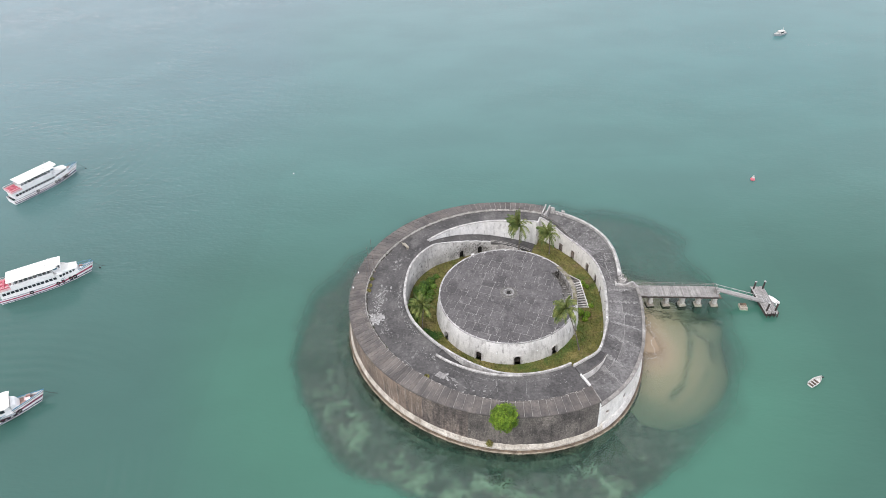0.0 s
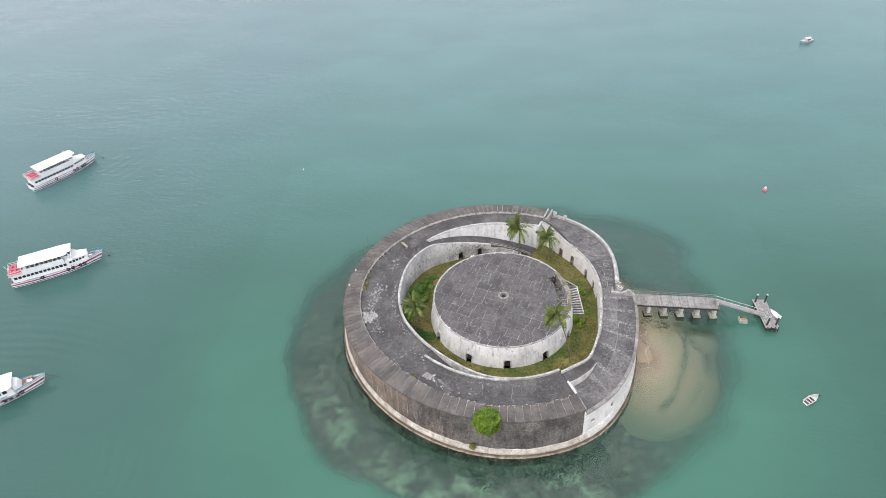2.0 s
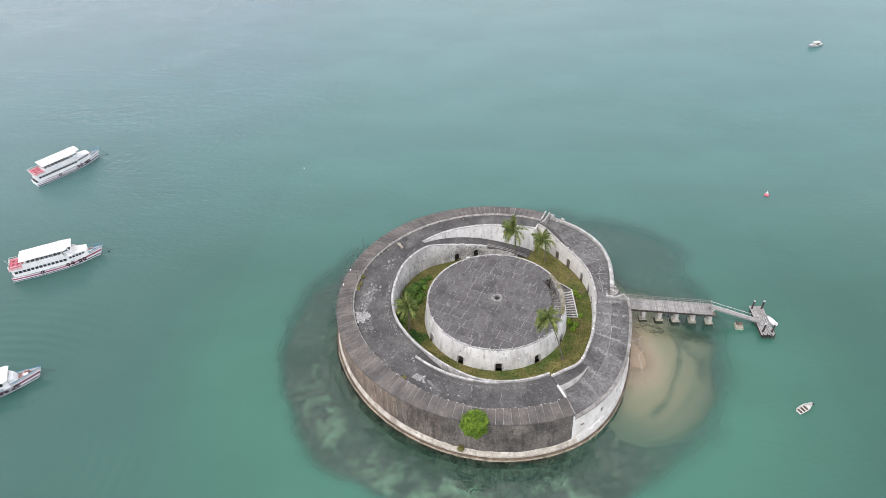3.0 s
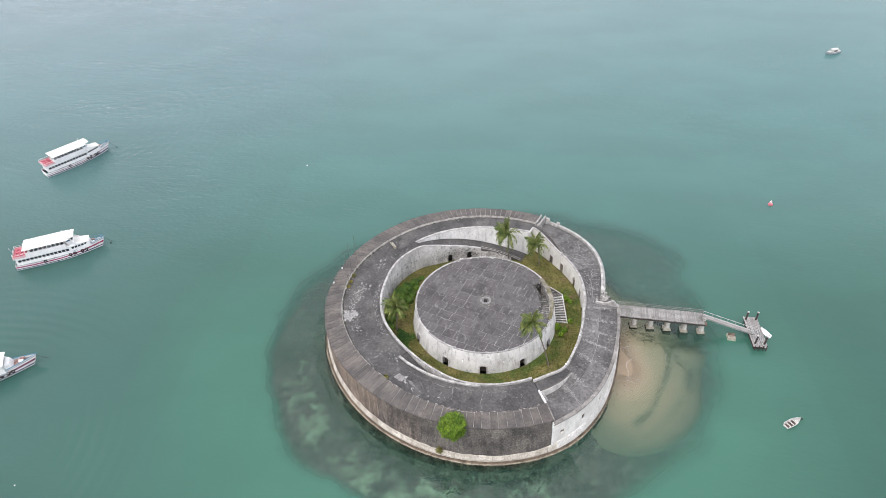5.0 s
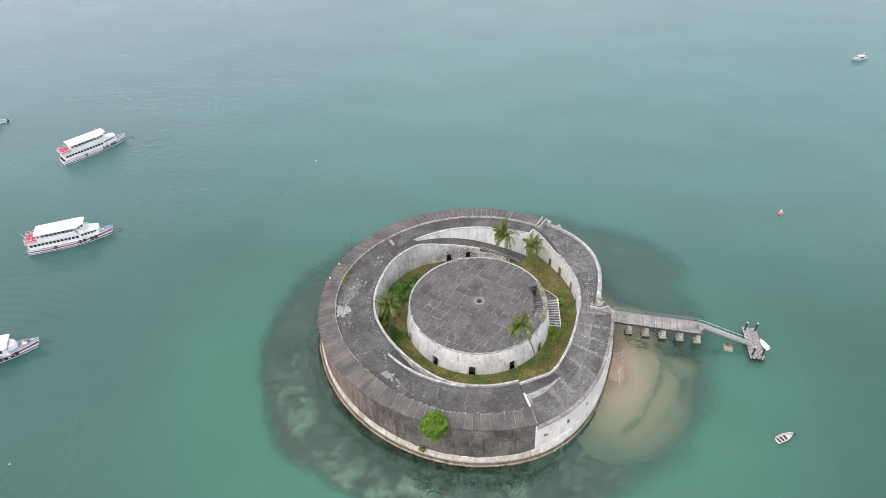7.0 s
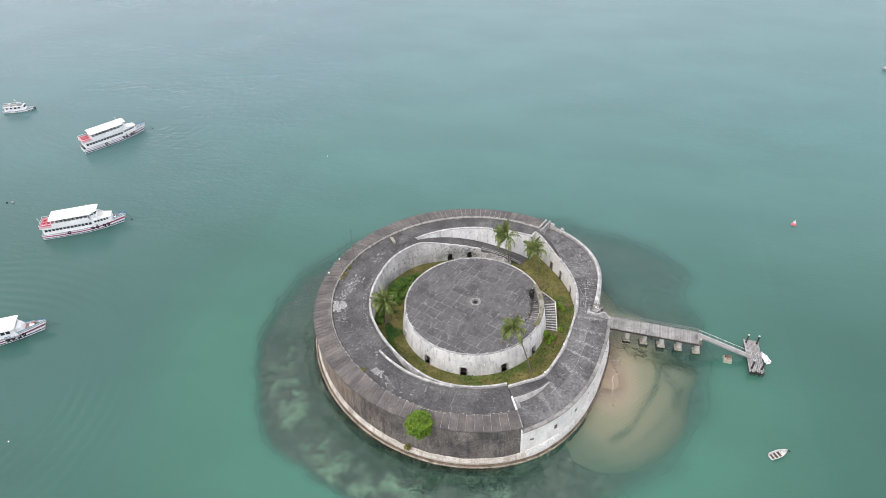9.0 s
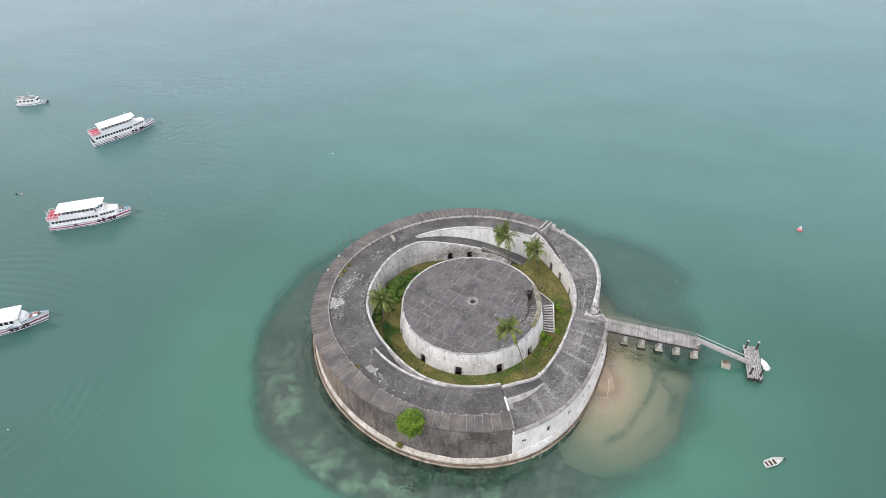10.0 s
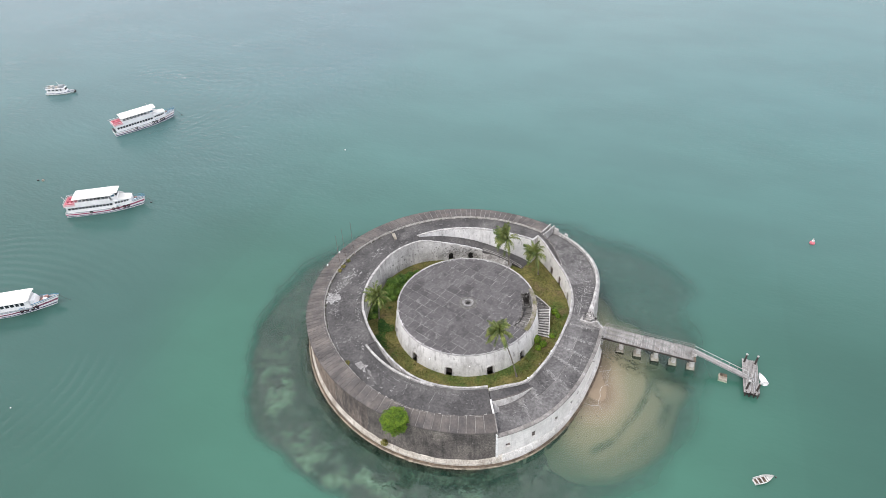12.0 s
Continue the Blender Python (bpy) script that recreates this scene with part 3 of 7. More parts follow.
def reef_height(x, y):
    th, r = polar(x, y)
    wobble = noise.fractal(Vector((x * 0.09, y * 0.09, 3.1)), 1.0, 2.0, 4)
    edge = REEF_EDGE(th) + wobble * 1.7
    rough = noise.fractal(Vector((x * 0.3, y * 0.3, 0.0)), 0.8, 2.1, 5)
    north = smooth(8, 25, th) * (1 - smooth(160, 198, th))
    z = -1.4 + 0.05 * rough * (1 - 0.7 * north) - 0.5 * smooth(4, 25, th) * (1 - smooth(80, 120, th))
    z -= 0.22 * smooth(140, 160, th) * (1 - smooth(186, 204, th))
    wide = smooth(232, 250, th)
    drift = smooth(188, 206, th) * (1 - smooth(285, 312, th)) * smooth(35.0 - 2.2 * wide, 38.0 - 2.0 * wide, r) * (1 - smooth(39.8 + 2.0 * wide, 43.0 + 2.5 * wide, r))
    patch = noise.fractal(Vector((x * 0.13, y * 0.13, 8.0)), 0.6, 2.1, 6)
    z += 0.34 * drift * smooth(-0.35, 0.75, patch)
    gap = max(smooth(292, 318, th), 1 - smooth(2, 30, th)) * smooth(31, 42, r)
    return z - 0.4 * gap - 3.0 * smooth(edge - 4.0 - 4.5 * north - 3 * gap, edge + 2.4 + 4.0 * north + 3 * gap, r)


def field(name, x0, x1, y0, y1, step, height, material, keep=lambda x, y: True):
    nx, ny = round((x1 - x0) / step), round((y1 - y0) / step)
    s = Shape()
    for j in range(ny + 1):
        for i in range(nx + 1):
            x, y = x0 + i * step, y0 + j * step
            s.v.append((x, y, height(x, y)))
    for j in range(ny):
        for i in range(nx):
            if keep(x0 + (i + 0.5) * step, y0 + (j + 0.5) * step):
                k = j * (nx + 1) + i
                s.f.append((k, k + 1, k + nx + 2, k + nx + 1))
    return part(name, s, material, smooth=True)


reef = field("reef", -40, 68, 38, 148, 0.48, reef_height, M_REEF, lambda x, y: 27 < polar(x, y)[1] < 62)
tagged(reef, "dark weedy reef of rubble under shallow water", "reef", kind="structure")


def bed_height(x, y):
    th, r = polar(x, y)
    return -2.9 - 3.2 * smooth(38, 200, r) + 0.25 * noise.noise(Vector((x * 0.03, y * 0.03, 9)))


bed = field("seabed", -1500, 1500, -1400, 1600, 12.5, bed_height, M_BED)
tagged(bed, "pale sandy sea floor under murky water", "seabed", kind="structure")


SAND_EDGE = curve((296, 31.0), (304, 33.4), (309, 35.2), (317, 38.3), (324, 40.6), (331, 41.6), (338, 42.1), (344, 41.2), (351, 41.4), (356, 42.4), (362, 38.5), (368, 34.0), (374, 30.0))
RUNNELS = (((49.0, 88.2), (48.4, 85.0), (47.3, 81.4), (45.6, 77.5), (43.2, 73.1), (40.6, 70.6)), ((48.9, 88.2), (50.6, 85.6), (52.3, 84.2), (51.9, 82.2), (51.4, 79.4)), ((36.8, 66.2), (40.4, 67.2), (43.6, 69.2), (47.0, 73.0), (49.6, 77.0)))


def runnel(x, y):
    """How deep a point lies in one of the shallow arcs across the sand, from 0 to 1."""
    deep = 0.0
    for line, weight in zip(RUNNELS, (1.0, 1.0, 0.45)):
        best = 9.0
        for (ax, ay), (bx, by) in zip(line, line[1:]):
            u = min(max(((x - ax) * (bx - ax) + (y - ay) * (by - ay)) / ((bx - ax) ** 2 + (by - ay) ** 2), 0), 1)
            best = min(best, math.hypot(x - ax - u * (bx - ax), y - ay - u * (by - ay)))
        deep = max(deep, weight * math.exp(-(best / 0.7) ** 2))
    return deep * (0.6 + 0.6 * noise.noise(Vector((x * 0.5, y * 0.5, 1))))


def sand_height(x, y):
    wob = noise.fractal(Vector((x * 0.12, y * 0.12, 7)), 1.0, 2.0, 4)
    th, r = polar(x, y)
    turn = th if th > 180 else th + 360
    inside = SAND_EDGE(turn) + 0.7 * wob - r
    mound = math.hypot((x - 38.6) / 7.0, (y - 84.0) / (9.5 if y < 84 else 12.0)) + 0.1 * wob
    z = 0.02 - 0.88 * smooth(0.22, 2.0, mound) + 0.02 * noise.noise(Vector((x * 0.25, y * 0.6, 3))) - 0.5 * runnel(x, y) - 0.8 * math.exp(-((x - 52.3) / 3.8) ** 2 - ((y - 90.8) / 1.6) ** 2)
    z -= 0.6 * smooth(2.2, -1.6, inside) + 3.0 * smooth(-0.3, -4.5, inside) + 1.5 * smooth(324, 290, turn)
    cove = math.hypot((x - 42.2) / 1.6, (y - 100.6) / 1.0) + 0.6 * wob
    return max(z, -1.22 - 0.35 * smooth(0.5, 4, cove) - 1.2 * smooth(2, 6, cove) - 4.0 * smooth(5, 11, cove))


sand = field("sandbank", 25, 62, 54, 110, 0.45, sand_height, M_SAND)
tagged(sand, "small wet sandbank beside the fort wall", "beach", kind="structure")

# the sea's surface: the deeper the water under it, the less of the bed shows
MURK = curve((0.0, 0.02), (0.3, 0.07), (0.55, 0.13), (0.9, 0.23), (1.4, 0.31), (1.9, 0.52), (2.4, 0.8), (2.9, 0.95), (4.0, 0.96))


def foot_height(x, y):
    """Top of the bank of weedy rubble along the south foot of the wall."""
    th, r = polar(x, y)
    along = smooth(150, 168, th) * (1 - smooth(286, 306, th))
    return -3.2 + along * (3.1 - 0.62 * max(0, r - BASE(th) - 0.4)) if r < 33 else -3.2


def sea_sheet(x0, x1, y0, y1, step):
    nx, ny, far = round((x1 - x0) / step), round((y1 - y0) / step), 3000
    s, murk = Shape(), []
    for j in range(ny + 1):
        for i in range(nx + 1):
            x, y = x0 + i * step, y0 + j * step
            s.v.append((x, y, 0.0))
            if i in (0, nx) or j in (0, ny):
                murk.append(0.96)
            else:
                murk.append(MURK(-max(reef_height(x, y), foot_height(x, y), sand_height(x, y) if 24 < x < 63 and 53 < y < 111 else -9.0, -3.2)))
    for j in range(ny):
        for i in range(nx):
            k = j * (nx + 1) + i
            s.f.append((k, k + 1, k + nx + 2, k + nx + 1))
    for ax, bx, ay, by in ((-far, far, -far, y0), (-far, far, y1, far), (-far, x0, y0, y1), (x1, far, y0, y1)):
        s.add([(ax, ay, 0), (bx, ay, 0), (bx, by, 0), (ax, by, 0)], [(0, 1, 2, 3)])
        murk += [0.96] * 4
    me = s.mesh("water", M_SEA)
    me.attributes.new("turbidity", "FLOAT", "POINT").data.foreach_set("value", murk)
    return part("water", me, M_SEA)


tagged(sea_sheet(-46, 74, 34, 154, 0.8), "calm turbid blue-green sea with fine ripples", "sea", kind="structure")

# weed-covered boulders at the foot of the fort
brng = random.Random(21)
boulders = Shape()
for _ in range(48000):
    th = brng.uniform(172, 335)
    if th > 300 and brng.random() > 0.03:
        continue
    r = BASE(th) + 0.3 + abs(brng.gauss(0, 1.2 + 0.9 * smooth(215, 240, th)))
    x, y, _z = at(th, r, 0)
    if noise.noise(Vector((x * 0.35, y * 0.35, 6))) + 0.5 * max(0, 1 - (r - BASE(th)) / 2.8) < -0.2:
        continue
    size = (0.035 + 0.2 * brng.random() ** 2.6) * (0.6 if th > 300 else 1)
    z = reef_height(x, y) if r > 27 else -1
    z = max(z, foot_height(x, y) + 0.06)
    if th > 305:
        z = max(z, sand_height(x, y))
    pts = []
    for k in range(6):
        a = k * math.tau / 6
        q = size * brng.uniform(0.6, 1.2)
        pts.append((x + q * math.cos(a), y + q * math.sin(a) * 0.8, z - 0.1))
    for k in range(6):
        a = k * math.tau / 6 + 0.3
        q = size * brng.uniform(0.3, 0.7)
        pts.append((x + q * math.cos(a), y + q * math.sin(a) * 0.8, z + size * brng.uniform(0.5, 0.9)))
    boulders.add(pts, [tuple(range(6, 12))] + [(k, (k + 1) % 6, 6 + (k + 1) % 6, 6 + k) for k in range(6)])
# drifts of weed on the sand and about the landing stage
weeds = Shape()
DRIFTS = [(*a, *b, 380, 0.34, 0.14) for a, b in zip(RUNNELS[0], RUNNELS[0][1:])] + [(*a, *b, 440, 0.42, 0.16) for a, b in zip(RUNNELS[1], RUNNELS[1][1:])] + [(*a, *b, 40, 0.6, 0.05) for a, b in zip(RUNNELS[2], RUNNELS[2][1:])]
DRIFTS += [(43.5, 91.0, 57.5, 89.9, 2600, 0.85, 0.16), (49.0, 89.4, 56.0, 88.2, 700, 0.7, 0.13), (40.0, 92.4, 57.0, 92.4, 1100, 1.0, 0.2), (38.4, 80.0, 34.6, 68.5, 260, 0.6, 0.13), (42.0, 92.6, 46.0, 91.6, 60, 0.5, 0.25), (52.5, 84.0, 55.0, 76.0, 200, 1.0, 0.08)]
for ax, ay, bx, by, count, spread, most in DRIFTS:
    for _ in range(count):
        u = brng.random()
        x, y = ax + (bx - ax) * u + brng.gauss(0, spread), ay + (by - ay) * u + brng.gauss(0, spread)
        if noise.noise(Vector((x * 0.9, y * 0.9, 4))) < -0.12:
            continue
        z = max(sand_height(x, y), reef_height(x, y))
        size, turn = 0.025 + most * 0.8 * brng.random() ** 2.2, math.atan2(by - ay, bx - ax) + brng.gauss(0, 0.5)
        ct, st = math.cos(turn), math.sin(turn)
        low = []
        for k in range(6):
            p, q = 2.2 * size * math.cos(k * math.tau / 6) * brng.uniform(0.6, 1.2), 0.6 * size * math.sin(k * math.tau / 6) * brng.uniform(0.6, 1.2)
            low.append((x + p * ct - q * st, y + p * st + q * ct, z - 0.05))
        weeds.add(low + [(x + (p[0] - x) * 0.5, y + (p[1] - y) * 0.5, z + 0.3 * size) for p in low], [tuple(range(6, 12))] + [(k, (k + 1) % 6, 6 + (k + 1) % 6, 6 + k) for k in range(6)])
tagged(part("drift_weed", weeds, M_DRIFT), "thin drifts of dark weed on the sand", "seaweed", kind="stuff")
tagged(part("boulders", boulders, M_WEED), "dark weedy boulders in the shallows round the wall", "rocks", kind="stuff")

# ---- the fort ----
fort = thing("sea_fort", "round stone sea fort with stained walls and dark roof decks", "fort")


def ramp_n(th):
    return COURT + 0.03 + (th - 69) / 66 * (DECK - COURT - 0.03)


def strip_z(th):
    if th < 0:
        return DECK - (DECK - LOW) * smooth(-60, -43, th)
    return LOW + (DECK - LOW) * smooth(46.5, 68, th)


def arch(th, wide, sill, head, face, proud, band=0.28, inset=0.25, flat=1.0):
    """A round-headed surround for an opening in a curved wall; face: its radius by angle and height, proud: towards the viewer of the wall."""
    half = wide / 2 - 0.02
    spring = head - half * flat
    big = half + band

    def outline(w, h):
        return [(-w, sill)] + [(w * math.cos(math.pi - k * math.pi / 10), spring + h * math.sin(math.pi - k * math.pi / 10)) for k in range(11)] + [(w, sill)]
    inner, outer = outline(half, half * flat), outline(big, half * flat + band)
    s = Shape()
    for depth in (proud, -math.copysign(inset, proud)):
        for ring in (outer, inner):
            for u, z in ring:
                t = th + math.degrees(u / face(th, z))
                s.v.append(at(t, face(t, z) + depth, z))
    n = len(inner)
    for k in range(n - 1):
        s.f += [(k, k + 1, n + k + 1, n + k), (n + k, n + k + 1, 3 * n + k + 1, 3 * n + k), (k + 1, k, 2 * n + k, 2 * n + k + 1)]
    return s


# outer scarp of dark stone, on a pale plinth and a wet footing
SCARP = [lambda t: (OUT(t) - 1.6, -2.5), lambda t: (BASE(t) - 0.5, -2.5), lambda t: (BASE(t) - 0.5, 1.2),
         lambda t: (OUT(t) + 0.05, 7.85), lambda t: (OUT(t) - 1.6, 7.85)]
part("outer_wall", sweep(Shape(), 68, 236, SCARP), M_STONE, fort, "brown streaked rubble-stone scarp")
part("outer_wall", sweep(Shape(), 236, 252, SCARP), M_STONE_MID, fort, "dark streaked rubble-stone scarp")
part("outer_wall", sweep(Shape(), 252, SPLIT, SCARP), M_STONE_DARK, fort, "blackened rubble-stone scarp")
def tall(t):
    return smooth(288, 300, t)


PLINTH = [lambda t: (BASE(t) - 0.9, -2.0), lambda t: (BASE(t) - 0.12, -2.0), lambda t: (BASE(t) - 0.12, 0.75 + 0.2 * tall(t)), lambda t: (BASE(t) - 0.3, 1.05 + 0.45 * tall(t)),
          lambda t: (BASE(t) - 0.42 - 0.1 * tall(t) + 0.02 * math.sin(t * 3), 1.4 + 0.5 * tall(t) + 0.35 * (1 - 0.7 * tall(t)) * noise.noise(Vector((t * 0.6, 2, 2)))), lambda t: (BASE(t) - 0.9, 1.9 + 0.2 * tall(t))]
part("plinth", sweep(Shape(), 60, 296, PLINTH), M_PLINTH, fort, "pale limewashed foot of the wall")
part("plinth", sweep(Shape(), 296, 361, PLINTH), M_PLINTH_E, fort, "stained white foot of the wall")
footing = part("footing", sweep(Shape(), 60, 361, [
    lambda t: (BASE(t) - 0.8, -2.4), lambda t: (BASE(t) + 0.3, -2.4), lambda t: (BASE(t) + 0.2 + 0.1 * noise.noise(Vector((t * 0.9, 7, 1))), 0.16 + 0.05 * noise.noise(Vector((t * 1.9, 8, 1)))),
    lambda t: (BASE(t) + 0.06 + 0.06 * noise.noise(Vector((t * 1.3, 4, 1))), 0.34 + 0.06 * noise.noise(Vector((t * 1.1, 9, 1)))), lambda t: (BASE(t) - 0.8, 0.4)], 1.0), M_FOOTING, fort, "wet brown stone footing at the waterline")
part("footing_edge", sweep(Shape(), 196, 361, [
    lambda t: (BASE(t) + 0.2, -1.2), lambda t: (BASE(t) + 0.5, -1.2), lambda t: (BASE(t) + 0.4 - 0.25 * smooth(305, 325, t) + 0.08 * noise.noise(Vector((t * 1.2, 3, 5))), 0.13 + 0.04 * noise.noise(Vector((t * 1.4, 2, 5)))),
    lambda t: (BASE(t) + 0.05, 0.2)], 1.0), M_LEDGE, fort, "pale worn lower ledge")

part("weed_line", sweep(Shape(), 150, 322, [
    lambda t: (BASE(t), -1.7), lambda t: (BASE(t) + 3.0 - 2.4 * smooth(282, 306, t) + 0.8 * noise.noise(Vector((t * 0.8, 3, 2))), -1.75), lambda t: (BASE(t) + 0.42 + 0.15 * noise.noise(Vector((t * 0.8, 3, 2))), -0.03 + 0.05 * noise.noise(Vector((t * 1.7, 3, 2)))),
    lambda t: (BASE(t), 0.1)], 0.8), M_RUBBLE, fort, "dark weed on the footing at the waterline")

# whitewashed scarp of the low battery, with its small loopholes
E_HOLES = [(-62.1, 0.8, 3.6, 4.5), (-53.2, 0.7, 3.4, 4.9), (-43.5, 0.7, 3.6, 4.7), (-34.8, 0.6, 3.6, 4.7), (-30.1, 0.6, 4.2, 4.8)]


def east_face(t, z):
    foot = BASE(t + 360) - 0.5
    return foot + (EAST(t) - foot) * min(max((z - 1.2) / 5.6, 0), 1)


white_wall = part("white_wall", pierced(Shape(), -65.5, 1.5, lambda t, z: east_face(t, z) - 0.9, east_face, -2.0, lambda t: 6.72, E_HOLES),
                  M_WHITE_E, fort, "whitewashed scarp of the low battery")
for th, wide, sill, head in E_HOLES:
    r = east_face(th, sill) - 0.3
    half = math.degrees((wide / 2 + 0.1) / r)
    # Dark stone panel stands in for the unlit inside of the loophole.
    part("loophole", pierced(Shape(), th - half, th + half, lambda t, z: r - 0.1, lambda t, z: r, sill - 0.1, lambda t: head + 0.1, (), 5), M_STONE_MID, white_wall, "dark loophole")
rim = part("rim", sweep(Shape(), -65.5, 1.8, [lambda t: (EAST(t) - 0.6, 6.5), lambda t: (EAST(t) + 0.06, 6.6), lambda t: (EAST(t) + 0.06, 6.8), lambda t: (EAST(t) - 0.52, 6.98)]),
           M_RIM, fort, "sloping grey rim of the low battery")
part("parapet_wall", sweep(Shape(), 7.5, 66.5, [
    lambda t: (NORTHEAST(t) - 0.5, -2), lambda t: (NORTHEAST(t) + 0.95, -2), lambda t: (NORTHEAST(t) + 0.42, 6.95), lambda t: (NORTHEAST(t) - 0.1, 7.5 - 0.5 * smooth(24, 8, t)), lambda t: (NORTHEAST(t) - 0.5, 7.42 - 0.5 * smooth(24, 8, t))]),
               M_KERB, fort, "whitewashed parapet, stained grey outside")

# gate at the landing stage: a cross wall with a curved head
gate_wall = Shape()
g0, g1 = Vector((34.3, 93.05, 0)), Vector((38.75, 92.1, 0))
gd = (g1 - g0).normalized()
gn = Vector((-gd.y, gd.x, 0)) * 0.2
heads = [(0.0, 7.15), (0.1, 7.2), (0.45, 7.3), (0.58, 7.75), (0.68, 8.15), (0.76, 8.15), (0.86, 7.6), (1.0, 7.2)]
for (u0, h0), (u1, h1) in zip(heads, heads[1:]):
    a, b = g0.lerp(g1, u0), g0.lerp(g1, u1)
    gate_wall.hexa([a - gn + Vector((0, 0, 0)), b - gn, b + gn, a + gn],
                   [a - gn + Vector((0, 0, h0)), b - gn + Vector((0, 0, h1)), b + gn + Vector((0, 0, h1)), a + gn + Vector((0, 0, h0))])
part("gate_wall", gate_wall, M_KERB, fort, "white cross wall with a curved head by the landing stage")
part("gate_pillar", Shape().hexa([(35.2, 93.4, 3), (36.4, 93.2, 3), (36.6, 95.0, 3), (35.5, 95.1, 3)], [(35.2, 93.4, 6.9), (36.4, 93.2, 7.3), (36.6, 95.0, 7.2), (35.5, 95.1, 7.2)]), M_RUIN, fort)
part("gate_porch", Shape().hexa([(36.6, 93.0, 2), (39.2, 92.4, 2), (39.4, 94.6, 2), (36.8, 95.2, 2)], [(36.6, 93.0, 5.6), (39.2, 92.4, 4.6), (39.4, 94.6, 4.5), (36.8, 95.2, 5.5)]), M_RUIN, fort, "mouldy stone landing inside the gate notch")

grng2 = random.Random(44)
for k in range(34):
    x, y = grng2.uniform(34.6, 37.6), grng2.uniform(93.6, 95.8)
    w, h = grng2.uniform(0.16, 0.42), grng2.uniform(0.05, 0.3)
    q = [(x + w * math.cos(a + 0.8) * grng2.uniform(0.7, 1.2), y + w * math.sin(a + 0.8) * grng2.uniform(0.7, 1.2)) for a in (0, 1.57, 3.14, 4.71)]
    base = 6.75 if x < 35.4 else 7.1 - 0.9 * max(0, x - 36.4)
    part("rubble_stone", Shape().hexa([(p[0], p[1], base - 1.6) for p in q], [(x + (p[0] - x) * 0.7, y + (p[1] - y) * 0.7, base + h * grng2.uniform(0.6, 1)) for p in q]), (M_RUIN, M_WELLSTEP, M_RUIN, M_STEP)[k % 4], fort)

# roof decks
deck_parts = []
for a0, a1, inner in ((68, 134.5, lambda t: NORTH(t) + 0.3), (134.5, 229, lambda t: INNER(t) + 0.4), (229, SPLIT, lambda t: max(22.2, INNER(t) + 0.3))):
    deck_parts.append(part("upper_deck", sweep(Shape(), a0, a1, [
        lambda t, f=inner: (f(t), DECK - 0.5), lambda t: (BAND(t) + 0.3, DECK - 0.5), lambda t: (BAND(t) + 0.3, DECK), lambda t, f=inner: (f(t), DECK)], 1.5), M_DECK, fort, "dark patched roof deck"))


def low_outer(t):
    return EAST(t) - 0.52 if t < 4 else NORTHEAST(t) - 0.45


low_bed = part("low_deck", sweep(Shape(), -65.4, 68, [
    lambda t: (INNER_E(t) + 0.3, LOW - 0.6), lambda t: (low_outer(t), LOW - 0.6), lambda t: (low_outer(t), LOW - 0.045), lambda t: (INNER_E(t) + 0.3, LOW - 0.045)], 1.0),
               M_BEDDING, fort, "mortar bed of the low battery floor")

# parapet of sloping slabs round the upper deck
parapet = part("parapet", sweep(Shape(), 68, SPLIT, [
    lambda t: (BAND(t) + 0.05, DECK - 0.3), lambda t: (OUT(t) - 0.05, 7.5), lambda t: (OUT(t) - 0.05, 7.93), lambda t: (BAND(t) + 0.05, 8.66)], 1.5), M_JOINT, fort, "thick sloping parapet")
part("parapet_face", sweep(Shape(), 68.2, SPLIT - 0.2, [
    lambda t: (BAND(t) - 0.3 + 0.35 * noise.noise(Vector((t * 0.8, 0, 1))), DECK - 0.2), lambda t: (BAND(t) + 0.2, DECK - 0.2), lambda t: (BAND(t) + 0.2, 8.67),
    lambda t: (BAND(t) - 0.1 + 0.4 * noise.noise(Vector((t * 0.9, 0, 1))), 8.62 + 0.16 * noise.noise(Vector((t * 1.3, 5, 1))))], 0.6), M_BROKEN, fort, "pale broken inner face of the parapet")
part("cordon", sweep(Shape(), 68, SPLIT, [
    lambda t: (OUT(t) - 0.3, 7.7), lambda t: (OUT(t) + 0.14, 7.74), lambda t: (OUT(t) + 0.14, 7.9), lambda t: (OUT(t) - 0.3, 7.95)], 1.5), M_COPING, fort, "projecting stone cordon")

# inner walls round the courtyard
COURT_HOLES = [(104.3, 1.1, COURT, 4.5), (117.4, 1.1, COURT, 4.4)]
s = pierced(Shape(), 96.5, 134.5, lambda t, z: INNER(t), lambda t, z: INNER(t) + 0.36, 1.5, lambda t: min(ramp_n(t) + 0.3 + 0.07 * math.sin(t * 0.9) * (t < 118), DECK + 0.2), COURT_HOLES)
pierced(s, 134.5, 229, lambda t, z: INNER(t) + 0.02, lambda t, z: INNER(t) + 0.36, 1.5, lambda t: DECK + 0.2)
pierced(s, 229, SPLIT, lambda t, z: INNER(t) + 0.02, lambda t, z: INNER(t) + 0.24, 1.5, lambda t: DECK + 0.2)
court_wall = part("courtyard_wall", s, M_GREYWALL, fort, "mouldy grey plaster wall of the courtyard")
